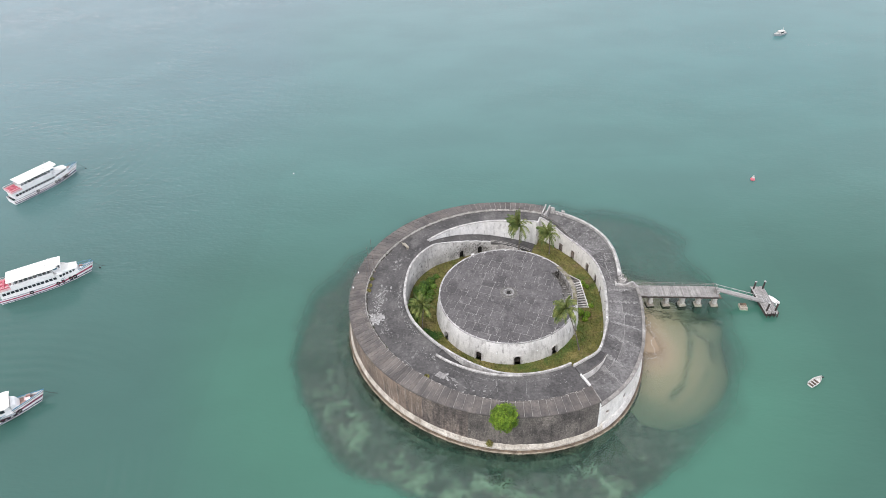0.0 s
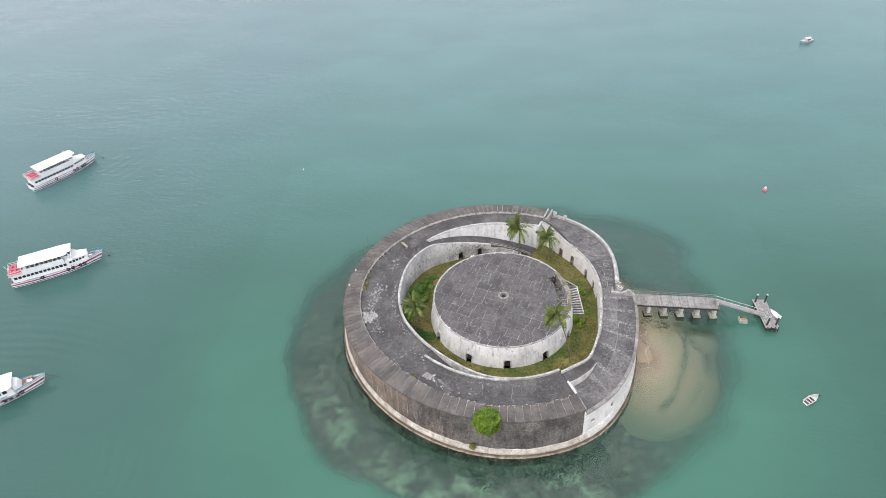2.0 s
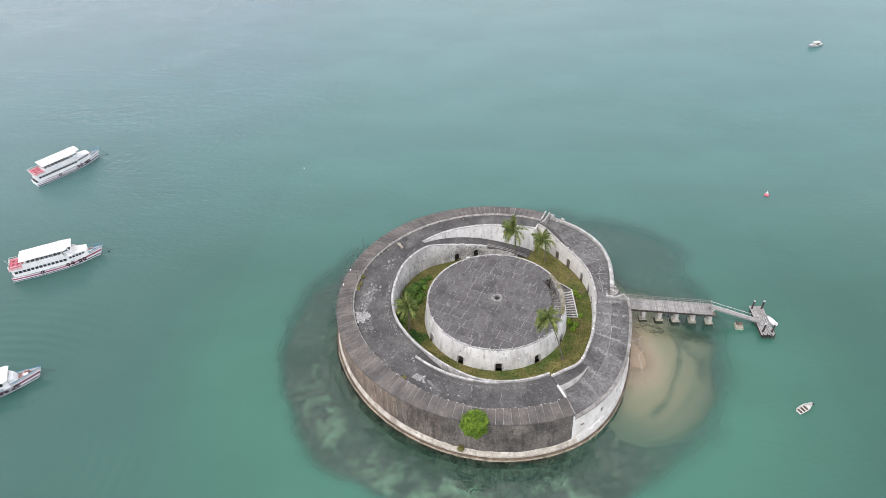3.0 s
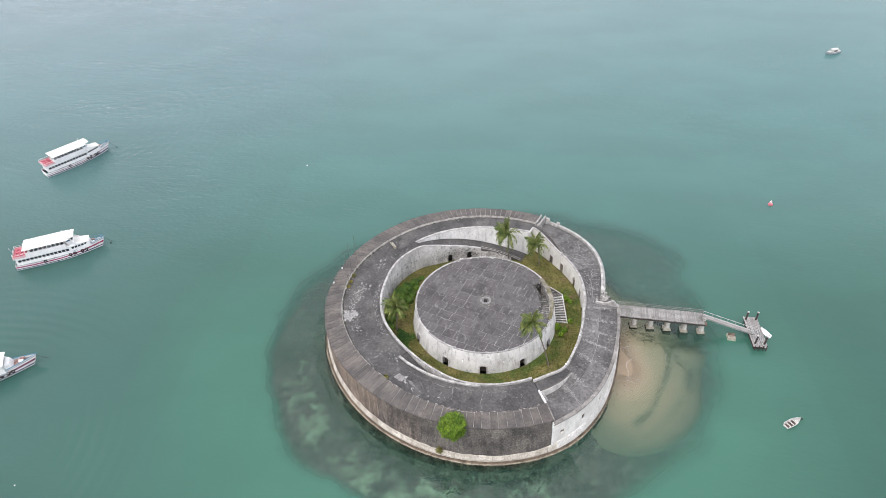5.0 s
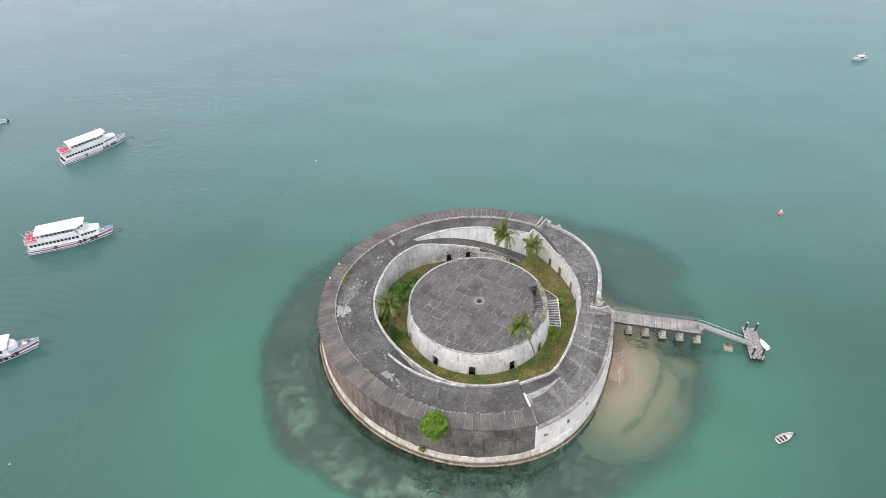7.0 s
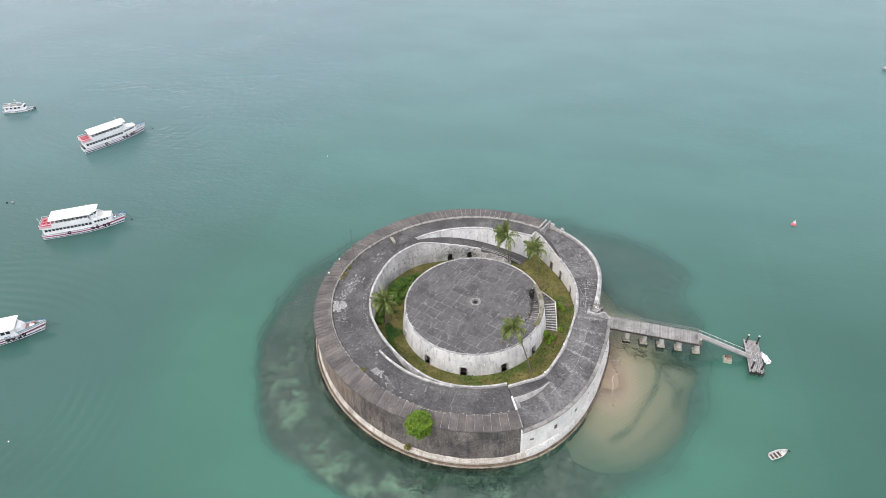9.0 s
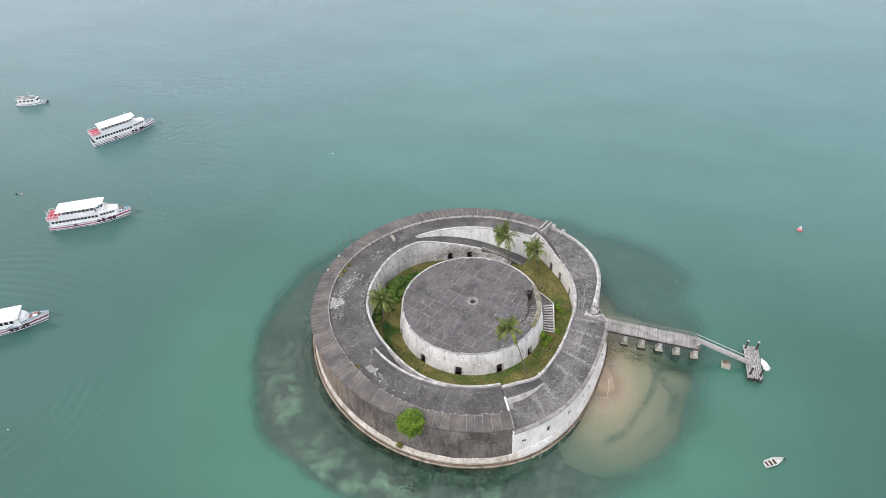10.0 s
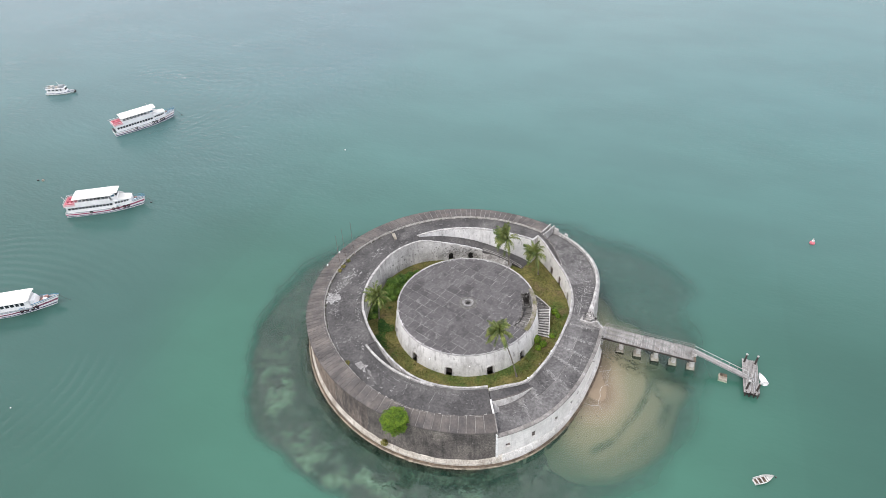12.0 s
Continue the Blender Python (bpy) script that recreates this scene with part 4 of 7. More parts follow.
for th, wide, sill, head in COURT_HOLES:
    r = INNER(th) + 0.42
    half = math.degrees((wide / 2 + 0.1) / r)
    # Near-black panel: the unlit room's darkness is put into its colour.
    part("doorway", pierced(Shape(), th - half, th + half, lambda t, z: r, lambda t, z: r + 0.12, sill - 0.2, lambda t: head + 0.1, (), 5), M_DARK, court_wall, "dark arched doorway")
    part("door_surround", arch(th, wide, sill, head, lambda t, z: INNER(t), -0.05, 0.34), M_RUIN, court_wall, "rough stone arch round the doorway")
part("kerb", sweep(Shape(), 123, SPLIT, [lambda t: (INNER(t) - 0.06, min(DECK, ramp_n(t)) + 0.2), lambda t: (INNER(t) + 0.38 - 0.12 * smooth(226, 231, t), min(DECK, ramp_n(t)) + 0.2),
     lambda t: (INNER(t) + 0.38 - 0.12 * smooth(226, 231, t), min(DECK, ramp_n(t)) + 0.36), lambda t: (INNER(t) - 0.06, min(DECK, ramp_n(t)) + 0.36)], 1.5), M_KERB, fort, "pale kerb along the courtyard edge")
# broken stump of the ramp wall
s = Shape()
pierced(s, 76, 96.5, lambda t, z: 19.55 - 0.55 * max(0, 4.6 - z), lambda t, z: 19.8, 1.5, lambda t: max(COURT + 0.3, ramp_n(t) - 0.1 + 0.35 * noise.noise(Vector((t * 0.7, 1, 2))) * (t < 95)), (), 0.6)
part("ruined_wall", s, M_RUIN, fort, "broken pale remains of the ramp wall")
part("ramp", sweep(Shape(), 69, 135.5, [lambda t: (INNER(t) + 0.2, ramp_n(t) - 0.5), lambda t: (NORTH(t) + 0.1, ramp_n(t) - 0.5), lambda t: (NORTH(t) + 0.1, ramp_n(t)), lambda t: (INNER(t) + 0.2, ramp_n(t))], 1.5),
     M_DECK, fort, "dark curved ramp down to the courtyard")
for r, h in ((19.6, 0.1), (20.1, 0.05)):
    part("ramp_kerb", sweep(Shape(), 70, 96.4, [lambda t: (r, ramp_n(t) - 0.3), lambda t: (r + 0.09, ramp_n(t) - 0.3), lambda t: (r + 0.09, ramp_n(t) + h), lambda t: (r, ramp_n(t) + h)]), M_BROKEN, fort, "thin pale ramp kerb")
part("ramp_wall", pierced(Shape(), 68.6, 134.5, lambda t, z: NORTH(t) - 0.06 * (8.5 - z), lambda t, z: NORTH(t) + 0.45, 1.5, lambda t: DECK + 0.28), M_WHITE, fort, "whitewashed wall beside the ramp, stained")
part("ramp_wall_kerb", sweep(Shape(), 68.6, 135.2, [lambda t: (NORTH(t) - 0.05, DECK + 0.28), lambda t: (NORTH(t) + 0.5, DECK + 0.28), lambda t: (NORTH(t) + 0.5, DECK + 0.38), lambda t: (NORTH(t) - 0.05, DECK + 0.38)]), M_KERB, fort)
part("return_wall", Shape().hexa([at(68.6, 22.3, 1.5), at(67.8, 22.3, 1.5), at(67.8, 25.2, 1.5), at(68.6, 25.2, 1.5)], [at(68.7, 22.6, 8.6), at(67.9, 22.6, 8.6), at(67.9, 25.2, 8.45), at(68.7, 25.2, 8.45)]), M_GREYWALL, fort)

# slot of the second ramp
part("slot_ramp", sweep(Shape(), 226, 268, [lambda t: (INNER(t) + 0.3, 4.6), lambda t: (22.3, 4.6), lambda t: (22.3, DECK + 0.01 - 3.4 * max(0, t - 227) / 41), lambda t: (INNER(t) + 0.3, DECK + 0.01 - 3.4 * max(0, t - 227) / 41)], 1.5),
     M_DECK, fort, "dark ramp sinking below the deck")
part("slot_wall", sweep(Shape(), 229, 271, [lambda t: (22.05, 4), lambda t: (22.42, 4), lambda t: (22.42, DECK + 0.32), lambda t: (22.05, DECK + 0.32)], 1.5), M_KERB, fort, "pale low wall along the sunken ramp")

# courtyard side of the low battery, with its doors
E_DOORS = [(53.4, 1.1, COURT, 4.6), (44.4, 1.1, COURT, 4.7), (31.0, 1.1, COURT, 4.7), (20.7, 1.1, COURT, 4.7), (11.0, 1.1, COURT, 4.7)]
east_court = part("courtyard_wall", pierced(Shape(), -65.4, 68, lambda t, z: INNER_E(t), lambda t, z: INNER_E(t) + 0.33, 1.5, lambda t: strip_z(t) + 0.24, E_DOORS), M_WHITE_E, fort, "whitewashed courtyard wall with dark doorways")
for th, wide, sill, head in E_DOORS:
    r = INNER_E(th) + 0.42
    half = math.degrees((wide / 2 + 0.1) / r)
    # Plain mid-tone panel added behind each doorway in place of a door.
    part("doorway", pierced(Shape(), th - half, th + half, lambda t, z: INNER_E(t) + 0.26, lambda t, z: INNER_E(t) + 0.36, sill - 0.2, lambda t: head + 0.1, (), 5), M_STONE_MID, east_court, "grey-brown panel in the doorway")
    part("door_surround", arch(th, wide, sill, head, lambda t, z: INNER_E(t), -0.03, 0.24, 0.2, 0.5), M_WHITE_E, east_court)
part("kerb", sweep(Shape(), -65.4, 68, [lambda t: (INNER_E(t) - 0.04, strip_z(t) + 0.24), lambda t: (INNER_E(t) + 0.36, strip_z(t) + 0.24), lambda t: (INNER_E(t) + 0.36, strip_z(t) + 0.36), lambda t: (INNER_E(t) - 0.04, strip_z(t) + 0.36)], 1.5), M_KERB, fort)
SE_STRIP = curve((-66, 24.7), (-60, 24.6), (-54.7, 24.2), (-47, 23.2))
NE_STRIP = curve((46, 22.6), (55, 24.2), (62, 25.4), (68, 26.1))
for a0, a1, f in ((-65.4, -46.4, SE_STRIP), (46.8, 68, NE_STRIP)):
    part("strip_ramp", sweep(Shape(), a0, a1, [lambda t: (INNER_E(t) + 0.4, LOW - 0.3), lambda t: (f(t), LOW - 0.3), lambda t: (f(t), strip_z(t) + 0.012), lambda t: (INNER_E(t) + 0.4, strip_z(t) + 0.012)], 1.0), M_DECK, fort, "narrow dark ramp between the decks")
    part("strip_wall", sweep(Shape(), a0, a1, [lambda t: (f(t), LOW - 0.2), lambda t: (f(t) + 0.22, LOW - 0.2), lambda t: (f(t) + 0.22, strip_z(t) + 0.16), lambda t: (f(t), strip_z(t) + 0.16)], 1.0), M_PLINTH_E, fort, "low pale wall beside the strip ramp")
    part("strip_cap", sweep(Shape(), a0 + 0.3, a1, [lambda t: (f(t) - 0.06, strip_z(t) + 0.164), lambda t: (f(t) + 0.16, strip_z(t) + 0.164), lambda t: (f(t) + 0.16, strip_z(t) + 0.22), lambda t: (f(t) - 0.06, strip_z(t) + 0.22)], 1.0), M_COPING, fort, "dark cap of the low wall")
# steps between the decks at both ends
part("stub_wall", Shape().hexa([at(-65.9, 24.6, LOW - 0.2), at(-64.9, 24.6, LOW - 0.2), at(-65.0, 27.6, LOW - 0.2), at(-65.9, 27.6, LOW - 0.2)], [at(-65.9, 24.6, 8.6), at(-65.3, 24.6, 8.6), at(-65.35, 27.6, 8.7), at(-65.9, 27.6, 8.7)]), M_WHITE, fort, "white end wall at the step in the deck")
part("buttress", Shape().hexa([at(-64.9, 24.75, LOW - 0.1), at(-62.4, 24.75, LOW - 0.1), at(-62.6, 26.0, LOW - 0.1), at(-64.9, 26.2, LOW - 0.1)], [at(-64.9, 24.75, 8.05), at(-63.4, 24.75, 7.8), at(-63.7, 25.2, 7.5), at(-64.9, 25.4, 7.8)]), M_KERB, fort)
part("end_wall", Shape().hexa([at(-65.8, 27.5, 6.4), at(-65.3, 27.5, 6.4), at(-65.3, 30.5, 6.4), at(-65.8, 30.5, 6.4)], [at(-65.8, 27.5, 8.72), at(-65.3, 27.5, 8.72), at(-65.3, 30.5, 7.98), at(-65.8, 30.5, 7.98)]), M_RIM, fort)
part("corner_strip", Shape().hexa([at(-66.0, BASE(294) - 0.6, 1.3), at(-65.3, BASE(294) - 0.6, 1.3), at(-65.3, BASE(294) - 0.42, 1.3), at(-66.0, BASE(294) - 0.42, 1.3)],
                                  [at(-66.0, 30.2, 7.75), at(-65.3, 30.2, 7.0), at(-65.3, 30.72, 6.95), at(-66.0, 30.66, 7.75)]), M_WHITE, fort)
for th in (66.2, 68.0):
    part("end_wall", Shape().hexa([at(th - 0.3, 26.2, LOW - 0.2), at(th + 0.3, 26.2, LOW - 0.2), at(th + 0.25, 30.1, LOW - 0.2), at(th - 0.25, 30.1, LOW - 0.2)],
                                  [at(th - 0.3, 26.2, 8.7), at(th + 0.3, 26.2, 8.7), at(th + 0.25, 30.1, 8.75), at(th - 0.25, 30.1, 8.75)]), M_KERB, fort, "pale cheek wall of the deck steps")
for k in range(8):
    r0, r1 = 26.2 + 0.48 * k, 26.2 + 0.48 * (k + 1)
    z = DECK - 0.17 * k
    part("deck_step", Shape().hexa([at(66.4, r0, LOW - 0.2), at(67.8, r0, LOW - 0.2), at(67.8, r1, LOW - 0.2), at(66.4, r1, LOW - 0.2)], [at(66.4, r0, z), at(67.8, r0, z), at(67.8, r1, z), at(66.4, r1, z)]), M_GREYWALL, fort)
for th, r, w, h in ((64.9, 30.1, 1.3, 8.3), (60.1, 30.3, 1.0, 7.9)):
    c = at(th, r, 0)
    part("merlon", Shape().hexa([(c[0] - w / 2, c[1] - 0.4, 6.5), (c[0] + w / 2, c[1] - 0.5, 6.5), (c[0] + w / 2, c[1] + 0.3, 6.5), (c[0] - w / 2, c[1] + 0.4, 6.5)],
                                [(c[0] - w / 3, c[1] - 0.3, h), (c[0] + w / 3, c[1] - 0.35, h - 0.15), (c[0] + w / 3, c[1] + 0.2, h - 0.15), (c[0] - w / 3, c[1] + 0.3, h)]), M_KERB, fort, "white stub of a merlon")
part("parapet_shoulder", sweep(Shape(), 59.5, 67, [lambda t: (NORTHEAST(t) - 0.5, LOW - 0.2), lambda t: (NORTHEAST(t) + 0.05, LOW - 0.2), lambda t: (NORTHEAST(t) + 0.05, 7.3), lambda t: (NORTHEAST(t) - 0.5, 7.3)]), M_WHITE, fort)

# courtyard ground
turf = part("courtyard_ground", sweep(Shape(), -180, 180, [lambda t: (12.5, COURT - 1), lambda t: (25.6, COURT - 1), lambda t: (25.6, COURT), lambda t: (12.5, COURT)]), M_GRASS)
tagged(turf, "rough grass floor of the ring courtyard", "lawn", kind="structure")

# ---- the round tower in the courtyard ----
TX, TY, TOP = 12.4, 91.4, 7.36
tower = thing("round_tower", "low round tower with white stained wall and grey paved roof", "tower")


def on_tower(th, r, z):
    a = radians(th)
    return (TX + r * math.cos(a), TY + r * math.sin(a), z)


keep_cx, keep_cy = CX, CY
CX, CY = TX, TY
SLOT0, SLOT1, SLOT_R, SLOT_R2, WELL = -18.0, 28.0, 11.2, 12.95, 4.8
T_DOORS = [(-117, 1.2, COURT, 4.35), (-87.4, 1.25, COURT, 4.35), (-56.7, 1.25, COURT, 4.35), (-28, 1.2, COURT, 4.35), (-150, 1.15, COURT, 4.25)]


def tower_face(t, z):
    return 14.45 - (z - COURT) / (TOP - COURT) * 0.72


part("wall", pierced(Shape(), -180, 180, lambda t, z: 13.3, tower_face, 1.8, lambda t: TOP, T_DOORS, 2.5), M_WHITE, tower, "whitewashed wall with mould stains")
part("roof_edge", sweep(Shape(), SLOT1 + 5, 360 + SLOT0, [lambda t: (13.4, TOP - 0.1), lambda t: (13.76, TOP - 0.1), lambda t: (13.76 + 0.02 * noise.noise(Vector((t * 0.4, 1, 3))), TOP + 0.05), lambda t: (13.5 + 0.06 * noise.noise(Vector((t * 0.3, 5, 3))), TOP + 0.07)], 1.2), M_TOWERRIM, tower, "worn narrow edge of the roof")
for th, wide, sill, head in T_DOORS:
    half = math.degrees((wide / 2 + 0.1) / 14)
    leaf = part("door", pierced(Shape(), th - half, th + half, lambda t, z: 13.75, lambda t, z: 13.87, sill - 0.2, lambda t: head + 0.1, (), 5), M_DOORWOOD, tower, "dark wooden door")
    part("door_surround", arch(th, wide, sill, head, tower_face, 0.12, 0.24, 0.5, 0.45), M_GREYWALL, leaf, "weathered round-headed surround")
s = Shape()
sweep(s, SLOT1, 360 + SLOT0, [lambda t: (0.01, TOP - 0.5), lambda t: (13.5, TOP - 0.5), lambda t: (13.5, TOP - 0.03), lambda t: (0.01, TOP - 0.03)], 3)
sweep(s, SLOT0, SLOT1, [lambda t: (0.01, TOP - 0.5), lambda t: (SLOT_R, TOP - 0.5), lambda t: (SLOT_R, TOP - 0.03), lambda t: (0.01, TOP - 0.03)], 3)
roof = part("roof", s, M_BEDDING, tower, "paved roof with pale joints")
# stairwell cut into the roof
# Dark speckled rubble colour on the wall and end of the well.
part("stairwell_wall", sweep(Shape(), SLOT0 - 1, SLOT1 + 1, [lambda t: (SLOT_R - 0.3, COURT), lambda t: (SLOT_R, COURT), lambda t: (SLOT_R, TOP + 0.02), lambda t: (SLOT_R - 0.3, TOP + 0.02)]), M_DARK_RUBBLE, tower, "dark speckled wall of the stairwell")
# Lining added over the tower wall's white inner face to darken it.
part("stairwell_lining", sweep(Shape(), SLOT0 + 6, SLOT1 + 1, [lambda t: (SLOT_R2 - 0.12, COURT), lambda t: (SLOT_R2 - 0.02, COURT), lambda t: (SLOT_R2 - 0.02, TOP + 0.05), lambda t: (SLOT_R2 - 0.12, TOP + 0.05)]), M_RUIN, tower, "broken masonry lining of the stairwell")
part("stairwell_parapet", sweep(Shape(), SLOT0, SLOT1 + 5, [lambda t: (SLOT_R2, COURT), lambda t: (13.74, COURT), lambda t: (13.74, TOP + 0.12), lambda t: (SLOT_R2, TOP + 0.12)]), M_PARAPET, tower, "mouldy parapet with moss and dry grass on its top")
part("stairwell_cheek", Shape().hexa([on_tower(SLOT1, SLOT_R - 0.2, 3), on_tower(SLOT1, 13.4, 3), on_tower(SLOT1 + 1.2, 13.4, 3), on_tower(SLOT1 + 1.2, SLOT_R - 0.2, 3)], [on_tower(SLOT1, SLOT_R - 0.2, TOP + 0.1), on_tower(SLOT1, 13.4, TOP + 0.1), on_tower(SLOT1 + 1.2, 13.4, TOP + 0.1), on_tower(SLOT1 + 1.2, SLOT_R - 0.2, TOP + 0.1)]), M_DARK_RUBBLE, tower)
N_UP = 13
for i in range(N_UP):
    a0 = SLOT1 - (SLOT1 - SLOT0) * i / N_UP
    a1 = SLOT1 - (SLOT1 - SLOT0) * (i + 1) / N_UP
    z = WELL + (TOP - WELL) * (i + 1) / N_UP
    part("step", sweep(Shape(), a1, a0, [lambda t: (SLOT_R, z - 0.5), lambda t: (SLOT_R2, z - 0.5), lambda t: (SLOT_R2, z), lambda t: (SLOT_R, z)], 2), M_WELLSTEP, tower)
    # Pale strips on most of the dark steps paint treads lighter than risers.
    if i % 3:
        part("step_edge", sweep(Shape(), a0 - 0.6, a0 - 0.05, [lambda t: (SLOT_R + 0.15, z - 0.05), lambda t: (SLOT_R2 - 0.2, z - 0.05), lambda t: (SLOT_R2 - 0.2, z + 0.012), lambda t: (SLOT_R + 0.15, z + 0.012)], 2), M_RUIN, tower, "pale step edge")
CX, CY = keep_cx, keep_cy
# hub: a stone ring on the roof
hub = part("hatch_ring", Shape().revolve([(1.12, 0), (1.12, 0.2), (1.04, 0.26), (0.7, 0.26), (0.68, 0.02), (0.01, 0.02)], (12.66, 91.4, TOP - 0.02), 20), M_FLECK, tower, "round stone ring in the middle of the roof")
part("hatch_kerb", Shape().revolve([(1.75, 0), (1.75, 0.06), (1.6, 0.07), (1.12, 0.04)], (12.66, 91.4, TOP - 0.02), 24), M_WELLSTEP, hub, "dark worn outer ring")
part("hatch", Shape().box(12.33, 13.0, 91.07, 91.73, TOP, TOP + 0.1), M_DARK, hub, "dark square hatch")

# outside stair up to the tower
stair = thing("stone_stair", "weathered open stone stair against the tower wall", "stair")
N_LOW, FOOT_A, HEAD_A = 11, -1.0, 19.5


def stair_ring(a0, a1, r0, r1, z0, z1, lean=0.0):
    """A block between two angles and two radii about the tower's middle."""
    q = [on_tower(a0, r0, 0), on_tower(a0, r1, 0), on_tower(a1, r1, 0), on_tower(a1, r0, 0)]
    return Shape().hexa([(x, y, z0) for x, y, _ in q], [(q[k][0], q[k][1], z1 + (lean if k in (2, 3) else 0)) for k in range(4)])


for i in range(N_LOW):
    a0, a1 = FOOT_A + (HEAD_A - FOOT_A) * i / N_LOW, FOOT_A + (HEAD_A - FOOT_A) * (i + 1) / N_LOW
    z = COURT + (WELL - COURT) * (i + 1) / N_LOW
    # Dark bodies with pale front strips paint light treads against dark risers.
    part("step", stair_ring(a0, a1, 14.1, 16.5, COURT - 0.2, z), M_WELLSTEP, stair, "dark step")
    part("step_edge", stair_ring(a0 - 0.02, a0 + (a1 - a0) * 0.5, 14.3, 16.45, z - 0.1, z + 0.014), M_STEP, stair, "pale step edge")
part("stringer", stair_ring(FOOT_A, HEAD_A, 16.55, 16.75, COURT - 0.1, COURT + 0.25, WELL - COURT), M_GREYWALL, stair, "pale side wall")
landing = Shape()
for k in range(6):
    a0, a1 = HEAD_A + 17.0 * k / 6, HEAD_A + 17.0 * (k + 1) / 6
    r0, r1 = 16.6 - 0.35 * k, 16.6 - 0.35 * (k + 1)
    q = [on_tower(a0, 13.8, 0), on_tower(a0, r0, 0), on_tower(a1, r1, 0), on_tower(a1, 13.8, 0)]
    landing.hexa([(x, y, COURT - 0.2) for x, y, _ in q], [(x, y, WELL) for x, y, _ in q])
    part("landing_kerb", Shape().beam((q[1][0], q[1][1], WELL + 0.08), (q[2][0], q[2][1], WELL + 0.08), 0.16, 0.2), M_STEP, stair)
part("landing", landing.weld(), M_DARK_RUBBLE, stair, "dark mossy landing")

# moss along the foot of the parapet
for a0, a1, w in ((96, 150, 0.35), (150, 212, 0.6), (212, 246, 0.45)):
    part("moss_line", sweep(Shape(), a0, a1, [lambda t: (BAND(t) - 0.05 - w * (0.6 + 0.5 * noise.noise(Vector((t * 0.5, 0, 4)))), DECK - 0.05), lambda t: (BAND(t) + 0.1, DECK - 0.05), lambda t: (BAND(t) + 0.1, DECK + 0.1),
         lambda t: (BAND(t) - 0.05 - w * (0.6 + 0.5 * noise.noise(Vector((t * 0.5, 0, 4)))), DECK + 0.008)], 0.8), M_MOSS, fort, "dark mossy dirt")

# ---- small things on the fort ----
def bench(x, y, z, turn):
    b = thing("bench", "weathered pale concrete bench on the roof deck", "bench", at=pose(x, y, z, 0, 0, turn))
    for sy in (-0.2, 0.0, 0.2):
        part("seat_slat", Shape().box(-1.0, 1.0, sy - 0.08, sy + 0.08, 0.44, 0.5), M_CONC, b, "pale worn seat slat")
    part("backrest", Shape().hexa([(-1, 0.3, 0.6), (1, 0.3, 0.6), (1, 0.38, 0.6), (-1, 0.38, 0.6)], [(-1, 0.42, 0.95), (1, 0.42, 0.95), (1, 0.5, 0.95), (-1, 0.5, 0.95)]), M_CONC, b)
    for sx in (-0.8, 0.8):
        part("leg", Shape().box(sx - 0.09, sx + 0.09, -0.22, 0.22, 0, 0.42), M_CONC, b)
        part("back_post", Shape().hexa([(sx - 0.06, 0.22, 0), (sx + 0.06, 0.22, 0), (sx + 0.06, 0.34, 0), (sx - 0.06, 0.34, 0)], [(sx - 0.06, 0.36, 0.9), (sx + 0.06, 0.36, 0.9), (sx + 0.06, 0.44, 0.9), (sx - 0.06, 0.44, 0.9)]), M_CONC, b)


bench(-8.4, 106.2, DECK, 124)
for x, y, top in ((-15.4, 93.2, 17.0), (-15.0, 95.2, 17.3), (-14.6, 98.4, 16.8)):
    p = thing("pole", "thin rusty pole standing at the deck edge", "pole", "poles on the deck")
    part("mast", Shape().tube([(x, y, DECK), (x - 0.1, y, (DECK + top) / 2), (x - 0.05, y + 0.1, top)], [0.045, 0.038, 0.028], 8), M_RUST, p)
    part("base_plate", Shape().revolve([(0.2, 0), (0.2, 0.06), (0.08, 0.1)], (x, y, DECK), 10), M_RUST, p)


def flood_light(x, y, z, turn, group):
    f = thing("flood_light", "small white floodlight on a short bracket", "lamp", group, at=pose(x, y, z, 0, 0, turn))
    part("bracket", Shape().tube([(0, 0, 0), (0, 0, 0.45)], 0.05, 8), M_METAL, f)
    part("head", Shape().hexa([(-0.14, -0.12, 0.36), (0.14, -0.12, 0.36), (0.14, 0.1, 0.32), (-0.14, 0.1, 0.32)], [(-0.14, -0.14, 0.56), (0.14, -0.14, 0.56), (0.14, 0.08, 0.6), (-0.14, 0.08, 0.6)]), M_PAINT, f)


for th, turn in ((168.3, 80), (176.8, 90)):
    p = at(th, OUT(th) - 0.5, 8.1)
    flood_light(*p, turn, "floodlights on the parapet")
for th in (-24.9, -45.7):
    p = at(th, INNER_E(th) + 0.15, LOW + 0.3)
    flood_light(*p, 0, "floodlights on the courtyard kerb")
for th in (-72, -103, -40):
    a = radians(th)
    f = thing("wall_lamp", "small white lamp fixed to the tower wall", "lamp", "lamps on the tower")
    part("lamp_body", Shape().revolve([(0.05, -0.14), (0.14, -0.06), (0.14, 0.08), (0.04, 0.14)], (TX + 14.2 * math.cos(a), TY + 14.2 * math.sin(a), 5.0), 10), M_PAINT, f)
    part("arm", Shape().beam((TX + 14.0 * math.cos(a), TY + 14.0 * math.sin(a), 5.0), (TX + 14.2 * math.cos(a), TY + 14.2 * math.sin(a), 5.0), 0.06, 0.06), M_METAL, f)
# White dish beside the doorway, built as a lidded tank shape.
tank = thing("dish_as_tank", "small white dish, built as a tank, beside the courtyard doorway", "tank")
